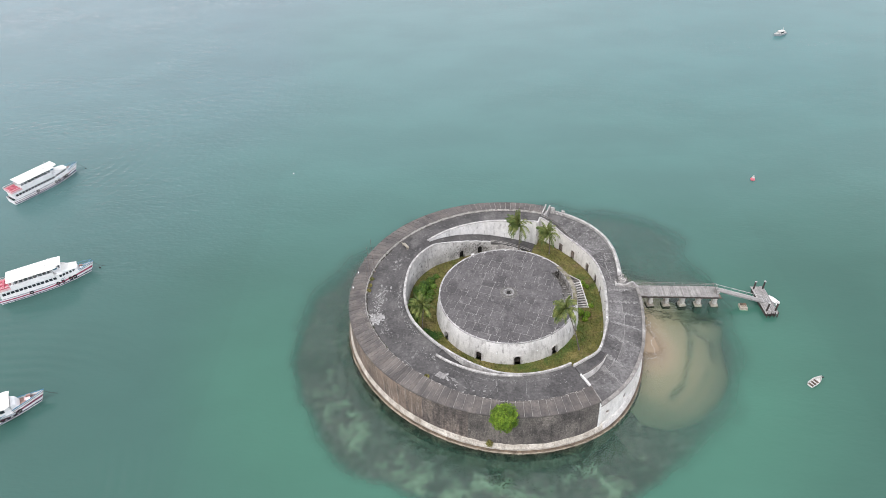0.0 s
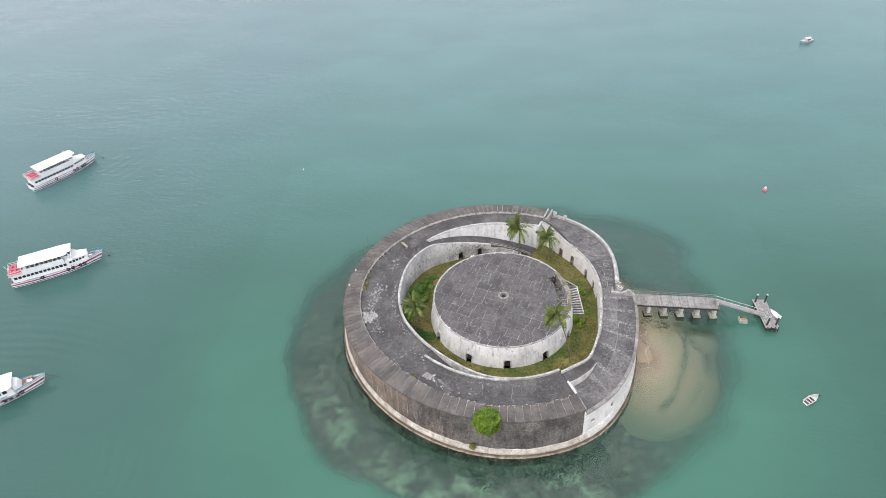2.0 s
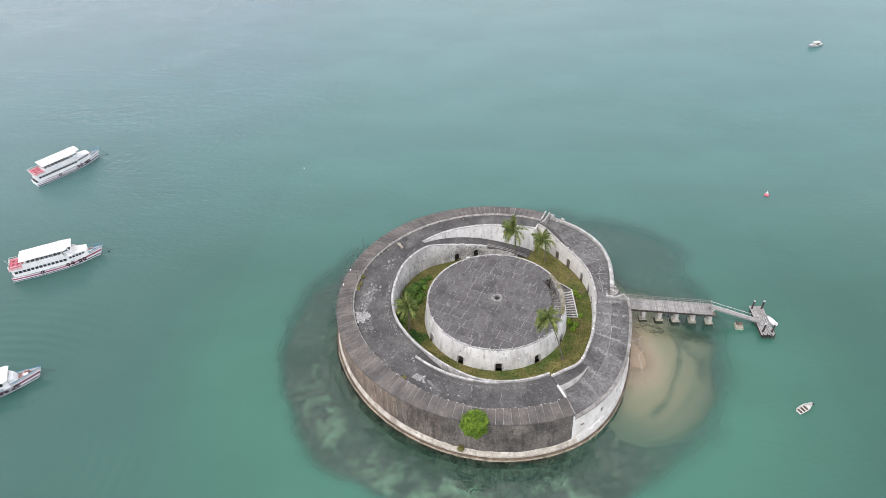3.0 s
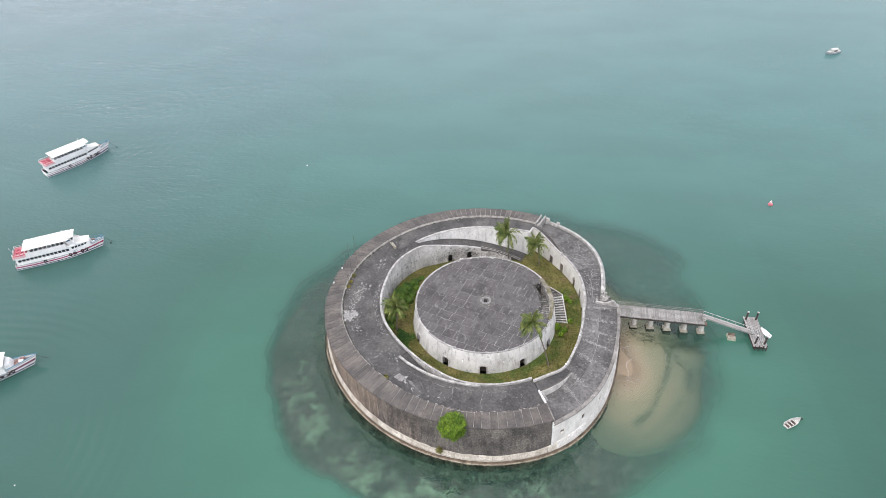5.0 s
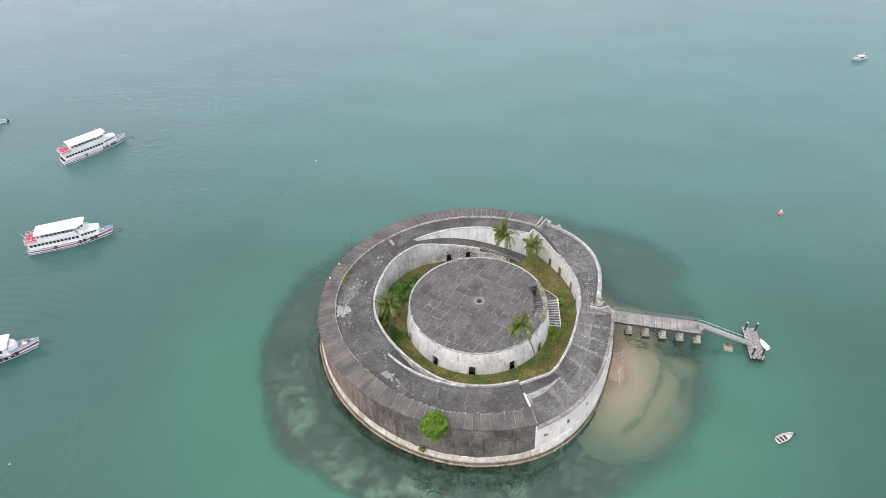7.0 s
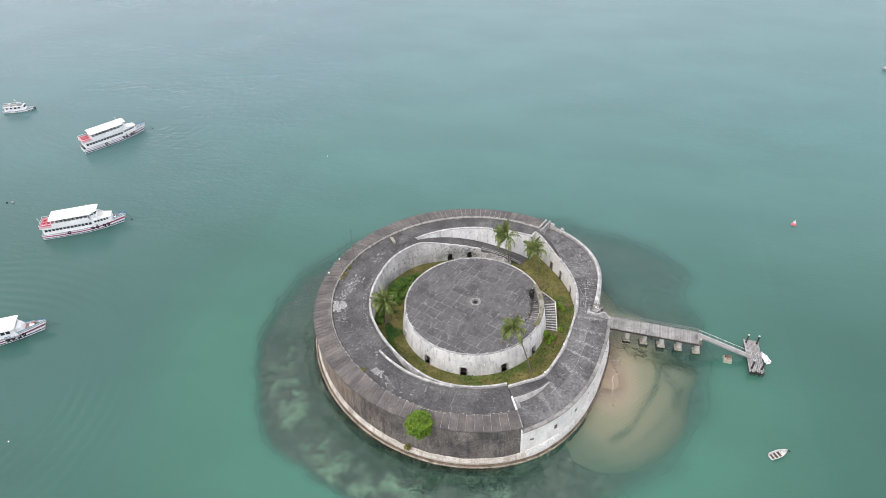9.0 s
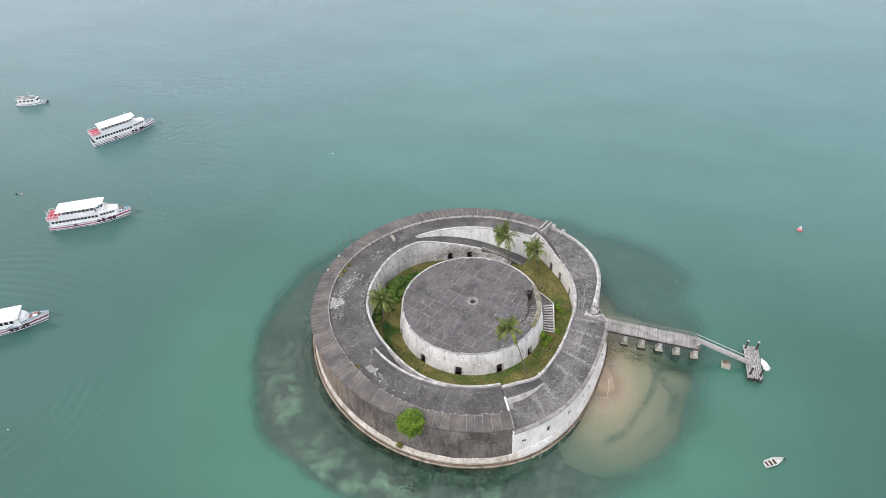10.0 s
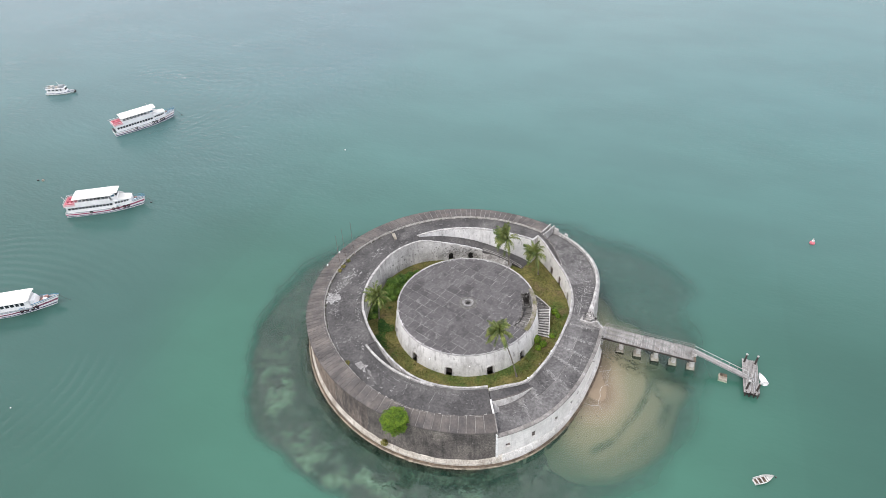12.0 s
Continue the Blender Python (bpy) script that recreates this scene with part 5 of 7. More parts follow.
part("tank_body", Shape().revolve([(0.35, 0), (0.5, 0.1), (0.5, 0.75), (0.3, 1.0), (0.1, 1.05)], (*at(110.5, 18.3, 0)[:2], COURT), 14), M_PAINT, tank)
part("tank_lid", Shape().revolve([(0.16, 0), (0.16, 0.07)], (*at(110.5, 18.3, 0)[:2], COURT + 1.03), 10), M_METAL, tank)
slab = thing("broken_slab", "loose pale broken slab lying on the roof deck", "rubble")
part("slab", Shape().prism([(-2.2, 70.2), (-0.6, 69.3), (-0.2, 70.3), (-1.3, 71.1)], DECK, DECK + 0.07), M_BEDDING, slab)
part("slab_piece", Shape().prism([(0.5, 69.6), (1.3, 68.6), (1.9, 68.4), (1.2, 69.5)], DECK, DECK + 0.06), M_BEDDING, slab)


# flakes of lime and bare plaster on the decks
crng = random.Random(31)


def crust(z, spots, name_label, material):
    s = Shape()
    for th, r, dth, dr, count, size in spots:
        for _ in range(count):
            t, q = th + crng.gauss(0, dth), r + crng.gauss(0, dr)
            x, y, _z = at(t, q, 0)
            if z < DECK and math.hypot(x - TX, y - TY) > 13.3 and math.hypot(x - TX, y - TY) < 19:
                continue
            w = size * crng.uniform(0.35, 1.3)
            turn = radians(t + 90) + crng.gauss(0, 0.7)
            stretch = crng.uniform(0.12, 0.5)
            w *= 1.25
            pts = []
            for k in range(7):
                a = k * math.tau / 7
                u, v = w * math.cos(a) * crng.uniform(0.5, 1.3), w * stretch * math.sin(a) * crng.uniform(0.5, 1.3)
                pts.append((x + u * math.cos(turn) - v * math.sin(turn), y + u * math.sin(turn) + v * math.cos(turn), z + crng.uniform(0.014, 0.024)))
            s.add(pts, [tuple(range(7))])
    tagged(part("lime_crust", s, material), name_label, "crust", kind="stuff")


crust(DECK, [(195.0, 26.9, 1.3, 0.55, 60, 0.5), (194.6, 26.8, 0.8, 0.45, 26, 0.75), (195.5, 26.9, 2.0, 0.6, 50, 0.2), (190, 26.6, 1.0, 0.5, 30, 0.14), (240, 25.3, 1.2, 0.4, 14, 0.3), (203, 26.3, 1.6, 0.5, 30, 0.11), (187, 26.4, 2.0, 0.6, 40, 0.16)],
      "white flakes of lime on the deck", M_CRUST)
crust(DECK, [(203, 26.3, 1.6, 0.5, 45, 0.13), (184, 25.8, 2.2, 0.8, 46, 0.3), (178, 25.2, 1.5, 0.6, 26, 0.3), (160, 24.6, 2.5, 0.7, 16, 0.34),
             (178, 21.9, 5, 0.35, 70, 0.17), (192, 21.9, 6, 0.3, 60, 0.16), (206, 21.7, 4, 0.3, 45, 0.15), (222, 24.3, 0.5, 1.6, 45, 0.11), (229, 23.2, 2.0, 0.6, 40, 0.14),
             (246, 23.5, 6, 0.12, 40, 0.1), (262, 23.3, 8, 0.12, 45, 0.08), (282, 23.2, 6, 0.15, 30, 0.08), (247, 26.2, 2.0, 0.6, 12, 0.22), (256, 25.9, 1.2, 0.5, 9, 0.2),
             (286, 25.0, 2.5, 0.5, 8, 0.16), (157, 27.4, 6, 0.4, 30, 0.13), (118, 23.6, 5, 0.2, 40, 0.14), (100, 23.4, 6, 0.15, 50, 0.12),
             (84, 23.5, 5, 0.2, 40, 0.12), (110, 26.6, 9, 0.3, 50, 0.12), (150, 24.2, 9, 1.6, 45, 0.1), (212, 25.2, 9, 1.5, 50, 0.09), (270, 25.6, 14, 1.0, 22, 0.07)],
      "white flakes of lime and worn plaster on the deck", M_FLECK)
BAYS = (-53.2, -46.8, -34.5, -25.0, -17.3, -9.0, 0.0)
crust(LOW, [(t, INNER_E(t) + 3.2, 0.45, 1.5, 130, 0.17) for t in BAYS] + [(t + 0.3, INNER_E(t) + 2.6, 1.3, 1.3, 30, 0.1) for t in BAYS] + [(-59, 27.6, 2.2, 1.0, 30, 0.12), (-40, 26.6, 5.0, 0.4, 34, 0.12), (14, 22.4, 0.5, 1.0, 50, 0.12), (24, 23.4, 3.0, 1.2, 90, 0.13), (34, 24.6, 3.5, 1.8, 130, 0.14), (44, 26.0, 4.0, 2.0, 150, 0.15),
            (54, 27.4, 3.5, 1.7, 120, 0.15), (40, 23.4, 2.0, 0.4, 50, 0.16), (-40, 25.4, 2.0, 0.5, 20, 0.12)],
      "pale worn patches on the low battery floor", M_FLECK)
crust(TOP + 0.004, [(20, 3, 60, 3, 60, 0.1), (110, 8, 25, 2.5, 90, 0.11), (200, 8, 25, 2.5, 60, 0.1), (300, 8, 25, 2.5, 70, 0.1), (75, 10, 10, 1.2, 60, 0.13), (250, 10.5, 14, 1.0, 60, 0.1), (150, 11, 12, 1.0, 40, 0.1)],
      "pale flakes on the tower roof", M_FLECK)


# peeling plaster round the courtyard doors
peel = {"pale": Shape(), "dark": Shape()}
for th0, z0, dth, dz, count, key in ((116.5, 4.2, 2.6, 0.9, 60, "dark"), (119.5, 4.4, 2.0, 1.0, 40, "pale"), (110.5, 4.6, 3.0, 0.6, 46, "dark"), (106.0, 4.9, 4.0, 0.5, 36, "pale"), (102.0, 3.9, 2.4, 0.8, 46, "dark"), (126.0, 4.6, 3.0, 1.2, 22, "dark"), (150.0, 5.0, 9.0, 1.4, 24, "pale")):
    for _ in range(count):
        t, z = th0 + crng.gauss(0, dth), z0 + crng.gauss(0, dz)
        if not 97 < t < 200 or z < COURT + 0.1 or z > min(ramp_n(t), DECK) - 0.1 or any(abs(t - h[0]) < 1.9 and z < h[3] + 0.1 for h in COURT_HOLES):
            continue
        w, h = crng.uniform(0.08, 0.4), crng.uniform(0.06, 0.3)
        pts = [at(t + math.degrees(w * math.cos(k * math.tau / 7) * crng.uniform(0.5, 1.2) / INNER(t)), INNER(t) - 0.012 - crng.uniform(0, 0.012), z + h * math.sin(k * math.tau / 7) * crng.uniform(0.5, 1.2)) for k in range(7)]
        peel[key].add(pts, [tuple(reversed(range(7)))])
tagged(part("peeling_plaster", peel["pale"], M_CRUST), "pale flakes of lime on the courtyard wall", "plaster", kind="stuff")
tagged(part("peeling_plaster", peel["dark"], M_RUIN), "dark bare patches where the plaster has peeled", "plaster", kind="stuff")


# pale worn lines: broken joints and cracks in the floors
def worn_lines(z, paths, label, material):
    s = Shape()
    for x0, y0, x1, y1, wide, whole in paths:
        a, d = Vector((x0, y0)), Vector((x1 - x0, y1 - y0))
        n = max(2, int(d.length / 0.35))
        side = Vector((-d.y, d.x)).normalized()
        bend = crng.uniform(0, 50)
        def spot(u, o):
            p = a + d * u + side * (0.12 * noise.noise(Vector((bend, u * d.length * 0.8, 0))) + o)
            return (p.x, p.y, z + 0.017)
        for k in range(n):
            if crng.random() > whole:
                continue
            w0, w1 = wide * crng.uniform(0.3, 1.0), wide * crng.uniform(0.3, 1.0)
            s.add([spot(k / n, -w0), spot((k + 1) / n, -w1), spot((k + 1) / n, w1), spot(k / n, w0)], [(0, 1, 2, 3)])
    tagged(part("worn_line", s, material), label, "crust", kind="stuff")


def ring_lines(count, a0, a1, inner, outer, wide):
    got = []
    for _ in range(count):
        th = crng.uniform(a0, a1)
        lo, hi = inner(th) + 0.7, outer(th) - 0.5
        if crng.random() < 0.55:
            r0 = crng.uniform(lo, hi - 1)
            p, q = at(th, r0, 0), at(th + crng.gauss(0, 1.5), min(hi, r0 + crng.uniform(0.8, 3.5)), 0)
        else:
            r0 = crng.uniform(lo, hi)
            p, q = at(th, r0, 0), at(th + crng.uniform(2, 7), min(max(r0 + crng.gauss(0, 0.3), lo), hi), 0)
        got.append((p[0], p[1], q[0], q[1], wide * crng.uniform(0.5, 1.3), crng.uniform(0.5, 0.95)))
    return got


worn_lines(LOW, ring_lines(13, -62, 2, INNER_E, low_outer, 0.06) + ring_lines(60, 8, 62, INNER_E, low_outer, 0.06), "pale broken joints in the low battery floor", M_WORN)
worn_lines(DECK, ring_lines(24, 140, 226, INNER, BAND, 0.03) + ring_lines(18, 232, 290, lambda t: 22.2, BAND, 0.03) + ring_lines(12, 72, 130, NORTH, BAND, 0.03), "pale scratches on the upper roof deck", M_FLECK)
roof_lines = []
for _ in range(60):
    turn, r = crng.uniform(0, math.tau), 10.2 * math.sqrt(crng.random())
    x, y = TX + r * math.cos(turn), TY + r * math.sin(turn)
    a = radians(-22 + 90 * crng.randrange(2)) + crng.gauss(0, 0.05)
    ln = crng.uniform(0.6, 2.6)
    roof_lines.append((x, y, x + ln * math.cos(a), y + ln * math.sin(a), crng.uniform(0.02, 0.05), crng.uniform(0.5, 0.95)))
worn_lines(TOP + 0.003, [q for q in roof_lines if math.hypot(q[0] - 12.66, q[1] - 91.4) > 1.6 and math.hypot(q[2] - 12.66, q[3] - 91.4) > 1.6], "pale broken joints in the tower roof", M_WORN)


# ---- landing stage ----
pier = thing("pier", "old plank landing stage on concrete piers", "pier")
P0, P1 = Vector((38.9, 94.05, 4.15)), Vector((55.6, 92.95, 3.95))
pd = (P1 - P0).normalized()
pn = Vector((-pd.y, pd.x, 0)).normalized()
HALF = 1.6
for off in (-1.3, 0.0, 1.3):
    part("beam", Shape().beam(P0 + pn * off - Vector((0, 0, 0.22)), P1 + pn * off - Vector((0, 0, 0.22)), 0.22, 0.32), M_TIMBER, pier)
prng = random.Random(8)
length = (P1 - P0).length
k = 0.0
while k < length - 0.2:
    w = 0.19
    a = P0 + pd * (k + w / 2)
    o0, o1 = prng.uniform(-0.12, 0.14), prng.uniform(-0.08, 0.1)
    z = prng.uniform(-0.012, 0.012)
    part("plank", Shape().beam(a - pn * (HALF + o0) + Vector((0, 0, z)), a + pn * (HALF + o1) + Vector((0, 0, z)), w - 0.045, 0.06), M_TIMBER, pier)
    k += w
for u in (0.19, 0.385, 0.58, 0.775, 0.97):
    c = P0.lerp(P1, u) + Vector((0.6, 0.0, 0.0))
    leg = part("pier_leg", Shape().tube([(c.x + 0.1, c.y + 0.2, 0.4), (c.x + 0.05, c.y + 0.1, 3.75)], [0.42, 0.38], 12), M_PLINTH_E, pier, "pale concrete column")
    turn = prng.uniform(-0.08, 0.08)
    for name, z0, z1, out, m in (("pier_foot", 0.1, 0.55, 0.0, M_CONC), ("weedy_foot", -1.8, 0.1, 0.12, M_WEED)):
        low, high = [], []
        for sx, sy in ((-0.72, -0.5), (0.72, -0.5), (0.72, 0.85), (-0.72, 0.85)):
            px, py = sx + math.copysign(out, sx), sy + math.copysign(out, sy)
            low.append((c.x + px - turn * py, c.y + py + turn * px, z0))
            high.append((c.x + 0.94 * px - turn * py, c.y + 0.96 * py + turn * px, z1 - 0.05 * (sx > 0)))
        part(name, Shape().hexa(low, high), m, leg)
    part("cross_head", Shape().box(c.x - 0.3, c.x + 0.3, c.y - 1.5, c.y + 1.4, 3.4, 3.62), M_FOOTING, leg)
    part("back_leg", Shape().tube([(c.x, c.y + 0.85, 0.5), (c.x, c.y + 0.85, 3.75)], [0.38, 0.34], 12), M_CONC, leg)
# Dark strips along both edges paint in the shadow under the planks.
for off in (-HALF - 0.02, HALF + 0.02):
    part("edge_beam", Shape().beam(P0 + pn * off - Vector((0, 0, 0.26)), P1 + pn * off - Vector((0, 0, 0.26)), 0.1, 0.34), M_PILE, pier, "dark strip that stands in for the shade under the planks")
for u, v, w, h in ((0.985, -0.75, 0.5, 1.0), (0.985, 0.2, 0.3, 0.7), (0.965, -0.2, 0.28, 1.15)):
    c = P0.lerp(P1, u) + pn * v
    part("broken_post", Shape().hexa([(c.x - w / 2, c.y - w / 2, 3.9), (c.x + w / 2, c.y - w / 2, 3.9), (c.x + w / 2, c.y + w / 2, 3.9), (c.x - w / 2, c.y + w / 2, 3.9)],
                                     [(c.x - w / 2, c.y - w / 3, 3.95 + h), (c.x + w / 3, c.y - w / 2, 3.95 + h * 0.8), (c.x + w / 2, c.y + w / 3, 3.95 + h * 0.9), (c.x - w / 3, c.y + w / 2, 3.95 + h)]), M_RUIN, pier, "stained concrete post at the end")
for i in range(11):
    c = P0.lerp(P1, (i + 0.3) / 10.6) + pn * (HALF - 0.05)
    part("rail_post", Shape().beam(c, c + Vector((0, 0, 0.95)), 0.08, 0.08), M_RIM, pier)
for h in (0.5, 0.92):
    part("handrail", Shape().beam(P0 + pn * (HALF - 0.05) + Vector((0, 0, h)), P1 + pn * (HALF - 0.05) + Vector((0, 0, h)), 0.06, 0.06), M_RIM, pier)
for off in (-0.9, -0.2, 0.8):
    c = P1 + pn * off - pd * 0.25
    part("end_post", Shape().beam(c, c + Vector((0, 0, 1.0)), 0.12, 0.12), M_TIMBER, pier)

gangway = thing("gangway", "narrow grey footbridge sloping down to the pontoon", "gangway")
G0, G1 = Vector((55.5, 93.9, 3.95)), Vector((65.4, 92.6, 1.25))
gdir = (G1 - G0).normalized()
gside = Vector((-gdir.y, gdir.x, 0)).normalized()
part("walkway", Shape().beam(G0, G1, 1.1, 0.12), M_TIMBER, gangway)
for s in (-0.48, 0.48):
    part("girder", Shape().beam(G0 + gside * s - Vector((0, 0, 0.12)), G1 + gside * s - Vector((0, 0, 0.12)), 0.12, 0.3), M_METAL, gangway)
    part("handrail", Shape().beam(G0 + gside * s + Vector((0, 0, 0.78)), G1 + gside * s + Vector((0, 0, 0.78)), 0.06, 0.06), M_OLDPAINT, gangway)
    for i in range(7):
        c = G0.lerp(G1, (i + 0.3) / 6.6) + gside * s
        part("stanchion", Shape().beam(c, c + Vector((0, 0, 0.78)), 0.05, 0.05), M_METAL, gangway)

block = thing("concrete_block", "pale concrete footing block standing in the water", "block")
part("block_body", Shape().hexa([(60.5, 91.3, -1.8), (62.1, 91.1, -1.8), (62.2, 92.7, -1.8), (60.6, 92.9, -1.8)], [(60.6, 91.4, 0.6), (62.0, 91.2, 0.58), (62.1, 92.6, 0.6), (60.7, 92.8, 0.58)]), M_CONC, block)
# Submerged foot in the depth-tinted colour, so the water's murk is painted on it.
part("block_weed", Shape().hexa([(60.45, 91.25, -3), (62.15, 91.05, -3), (62.25, 92.75, -3), (60.55, 92.95, -3)], [(60.52, 91.32, 0.08), (62.08, 91.12, 0.08), (62.18, 92.68, 0.08), (60.62, 92.88, 0.08)]), M_REEF, block)
part("block_step", Shape().hexa([(60.8, 92.2, 0.58), (62.0, 92.0, 0.58), (62.05, 92.6, 0.58), (60.85, 92.7, 0.58)], [(60.8, 92.2, 0.8), (62.0, 92.0, 0.8), (62.05, 92.6, 0.8), (60.85, 92.7, 0.8)]), M_FOOTING, block)

pontoon = thing("pontoon", "grey plank landing pontoon held by four piles", "pontoon")
C0, C1 = Vector((66.05, 97.1, 1.0)), Vector((66.0, 89.1, 1.0))
cd = (C1 - C0).normalized()
cn = Vector((-cd.y, cd.x, 0)).normalized()
part("float_body", Shape().beam(C0 - Vector((0, 0, 0.62)) + cd * 0.3, C1 - Vector((0, 0, 0.62)) - cd * 0.35, 2.2, 1.1), M_PILE, pontoon)
plen = (C1 - C0).length
for k in range(12):
    off = -1.24 + 2.48 * k / 11
    cut = prng.uniform(0.35, 0.65) * plen
    for u0, u1 in ((-prng.uniform(0, 0.15), cut - 0.02), (cut + 0.02, plen + prng.uniform(0, 0.25))):
        z = Vector((0, 0, prng.uniform(-0.015, 0.015)))
        part("plank", Shape().beam(C0 + cd * u0 + cn * off + z, C0 + cd * u1 + cn * off + z, 0.185 if prng.random() > 0.15 else 0.14, 0.07), M_TIMBER, pontoon)
for u in (0.3, 2.2, 4.0, 5.8, 7.6):
    part("cross_beam", Shape().beam(C0 + cd * u - cn * 1.3 - Vector((0, 0, 0.09)), C0 + cd * u + cn * 1.3 - Vector((0, 0, 0.09)), 0.2, 0.12), M_WOODIN, pontoon, "dark cross beam under the boards")
for off in (-1.0, -0.3, 0.5, 1.1):
    c = C1 + cn * off + cd * 0.1
    part("fender_post", Shape().beam(c + Vector((0, 0, -1.6)), c + Vector((0.05, 0.05, prng.uniform(0.1, 0.5))), 0.16, 0.16), M_PILE, pontoon, "dark fender timber")
for off, u in ((-0.95, 0.08), (0.95, 0.08), (-0.85, 0.9), (0.9, 0.9)):
    c = C0 + cd * (8.0 * u) + cn * off
    lean = 0.35 if u > 0.5 else 0.12
    pile = part("pile", Shape().tube([(c.x - lean * 0.5, c.y - lean * 0.5, -2.0), (c.x + lean * 0.3, c.y + lean * 0.2, 3.0)], [0.2, 0.17], 12), M_PILE, pontoon, "dark mooring pile")
    part("pile_cap", Shape().revolve([(0.2, 0), (0.2, 0.12), (0.08, 0.24)], (c.x + lean * 0.3, c.y + lean * 0.2, 2.98), 12), M_OLDPAINT, pile, "pale cap")
for a, b in (((-0.4, 3.2), (-0.2, 7.6)), ((0.3, 3.6), (0.5, 7.9)), ((0.8, 2.9), (0.75, 6.9)), ((-0.9, 4.4), (0.9, 4.6)), ((-0.6, 5.6), (1.0, 5.4))):
    p, q = C0 + cd * a[1] + cn * a[0] + Vector((0, 0, 0.1)), C0 + cd * b[1] + cn * b[0] + Vector((0, 0, 0.1))
    part("board", Shape().beam(p, q, 0.14, 0.12), M_METAL, pontoon)


# ---- boats ----
def hull(length, beam, sheer, rise, draft=0.5, stern=0.86, full=0.25, n=17, power=1.7, rake=0.5):
    """Half-breadth, sheer and stations of a boat that points along +x."""
    rows = []
    for i in range(n + 1):
        u = i / n
        x = -length / 2 + length * u
        fore = max(0.0, (u - full - 0.25) / (0.75 - full))
        aft = max(0.0, 1 - u / 0.3)
        w = beam / 2 * (1 - fore ** power) * (1 - (1 - stern) * aft ** 2)
        z = sheer + rise * max(0.0, (u - 0.45) / 0.55) ** 2 + 0.1 * aft
        rows.append((x, max(w, 0.04), z, rake * max(0.0, (u - 0.7) / 0.3) ** 1.5))
    return rows


def hull_shape(rows, draft=0.5):
    s = Shape()
    n = 9
    for x, w, z, rake in rows:
        pts = [(w, z, rake), (w * 0.985, z * 0.55, rake * 0.6), (w * 0.94, 0.02, 0.0), (w * 0.75, -draft * 0.6, -0.1 * rake), (0.0, -draft, -0.2 * rake)]
        pts += [(-y, h, k) for y, h, k in reversed(pts[:-1])]
        s.v += [(x + k, y, h) for y, h, k in pts]
    for i in range(len(rows) - 1):
        for k in range(n - 1):
            s.f.append((i * n + k, i * n + k + 1, (i + 1) * n + k + 1, (i + 1) * n + k))
    s.f.append(tuple(range(n)))
    s.f.append(tuple(reversed(range((len(rows) - 1) * n, len(rows) * n))))
    return s


def hull_strip(rows, f0, f1, out=0.03, i0=0, i1=None):
    """A raised band along both sides of a hull, between two shares of the sheer height."""
    s = Shape()
    rows = rows[i0:i1]
    for side in (1, -1):
        k0 = len(s.v)
        for x, w, z, rake in rows:
            for f in (f0, f1):
                s.v.append((x + rake * f, side * (w * (0.94 + 0.06 * min(1, f * 1.6)) + out), z * f))
                s.v.append((x + rake * f, side * (w * 0.9), z * f))
        for i in range(len(rows) - 1):
            a, b = k0 + 4 * i, k0 + 4 * (i + 1)
            s.f += [(a, b, b + 2, a + 2), (a, a + 1, b + 1, b), (a + 2, b + 2, b + 3, a + 3)]
    return s


def deck_shape(rows, share=0.97, drop=0.12, i0=0, i1=None):
    s = Shape()
    rows = rows[i0:i1]
    for x, w, z, rake in rows:
        s.v += [(x + rake * 0.9, w * share, z - drop), (x + rake * 0.9, -w * share, z - drop), (x + rake * 0.9, w * share, z - drop - 0.08), (x + rake * 0.9, -w * share, z - drop - 0.08)]
    for i in range(len(rows) - 1):
        a, b = 4 * i, 4 * (i + 1)
        s.f += [(a, a + 1, b + 1, b), (a + 2, b + 2, b + 3, a + 3), (a, b, b + 2, a + 2), (a + 1, a + 3, b + 3, b + 1)]
    return s


def torus(c, r, t, axis="y", n=14, m=7):
    s = Shape()
    for i in range(n):
        a = i * math.tau / n
        for j in range(m):
            b = j * math.tau / m
            q = (r + t * math.cos(b))
            p = (q * math.cos(a), t * math.sin(b), q * math.sin(a)) if axis == "y" else (q * math.cos(a), q * math.sin(a), t * math.sin(b))
            s.v.append((c[0] + p[0], c[1] + p[1], c[2] + p[2]))
    for i in range(n):
        for j in range(m):
            s.f.append((i * m + j, ((i + 1) % n) * m + j, ((i + 1) % n) * m + (j + 1) % m, i * m + (j + 1) % m))
    return s


def roof_shape(x0, x1, half, z, crown=0.14, thick=0.1, nose=0.0):
    """A cambered canopy, with its front end narrowed by nose."""
    s = Shape()
    n = 8
    for x, h in ((x0, half), (x1 - max(nose, 0.01), half), (x1, half - nose * 0.5)):
        for k in range(n + 1):
            y = -h + 2 * h * k / n
            c = crown * (1 - (y / half) ** 2)
            s.v += [(x, y, z + c), (x, y, z + c - thick)]
    m = 2 * (n + 1)
    for i in range(2):
        for k in range(n):
            a, b = i * m + 2 * k, (i + 1) * m + 2 * k
            s.f += [(a, b, b + 2, a + 2), (a + 1, a + 3, b + 3, b + 1)]
        s.f += [(i * m, i * m + 1, (i + 1) * m + 1, (i + 1) * m), (i * m + m - 2, (i + 1) * m + m - 2, (i + 1) * m + m - 1, i * m + m - 1)]
    for i, flip in ((0, 1), (2, 0)):
        for k in range(n):
            a = i * m + 2 * k
            s.f.append((a, a + 2, a + 3, a + 1) if flip else (a, a + 1, a + 3, a + 2))
    return s


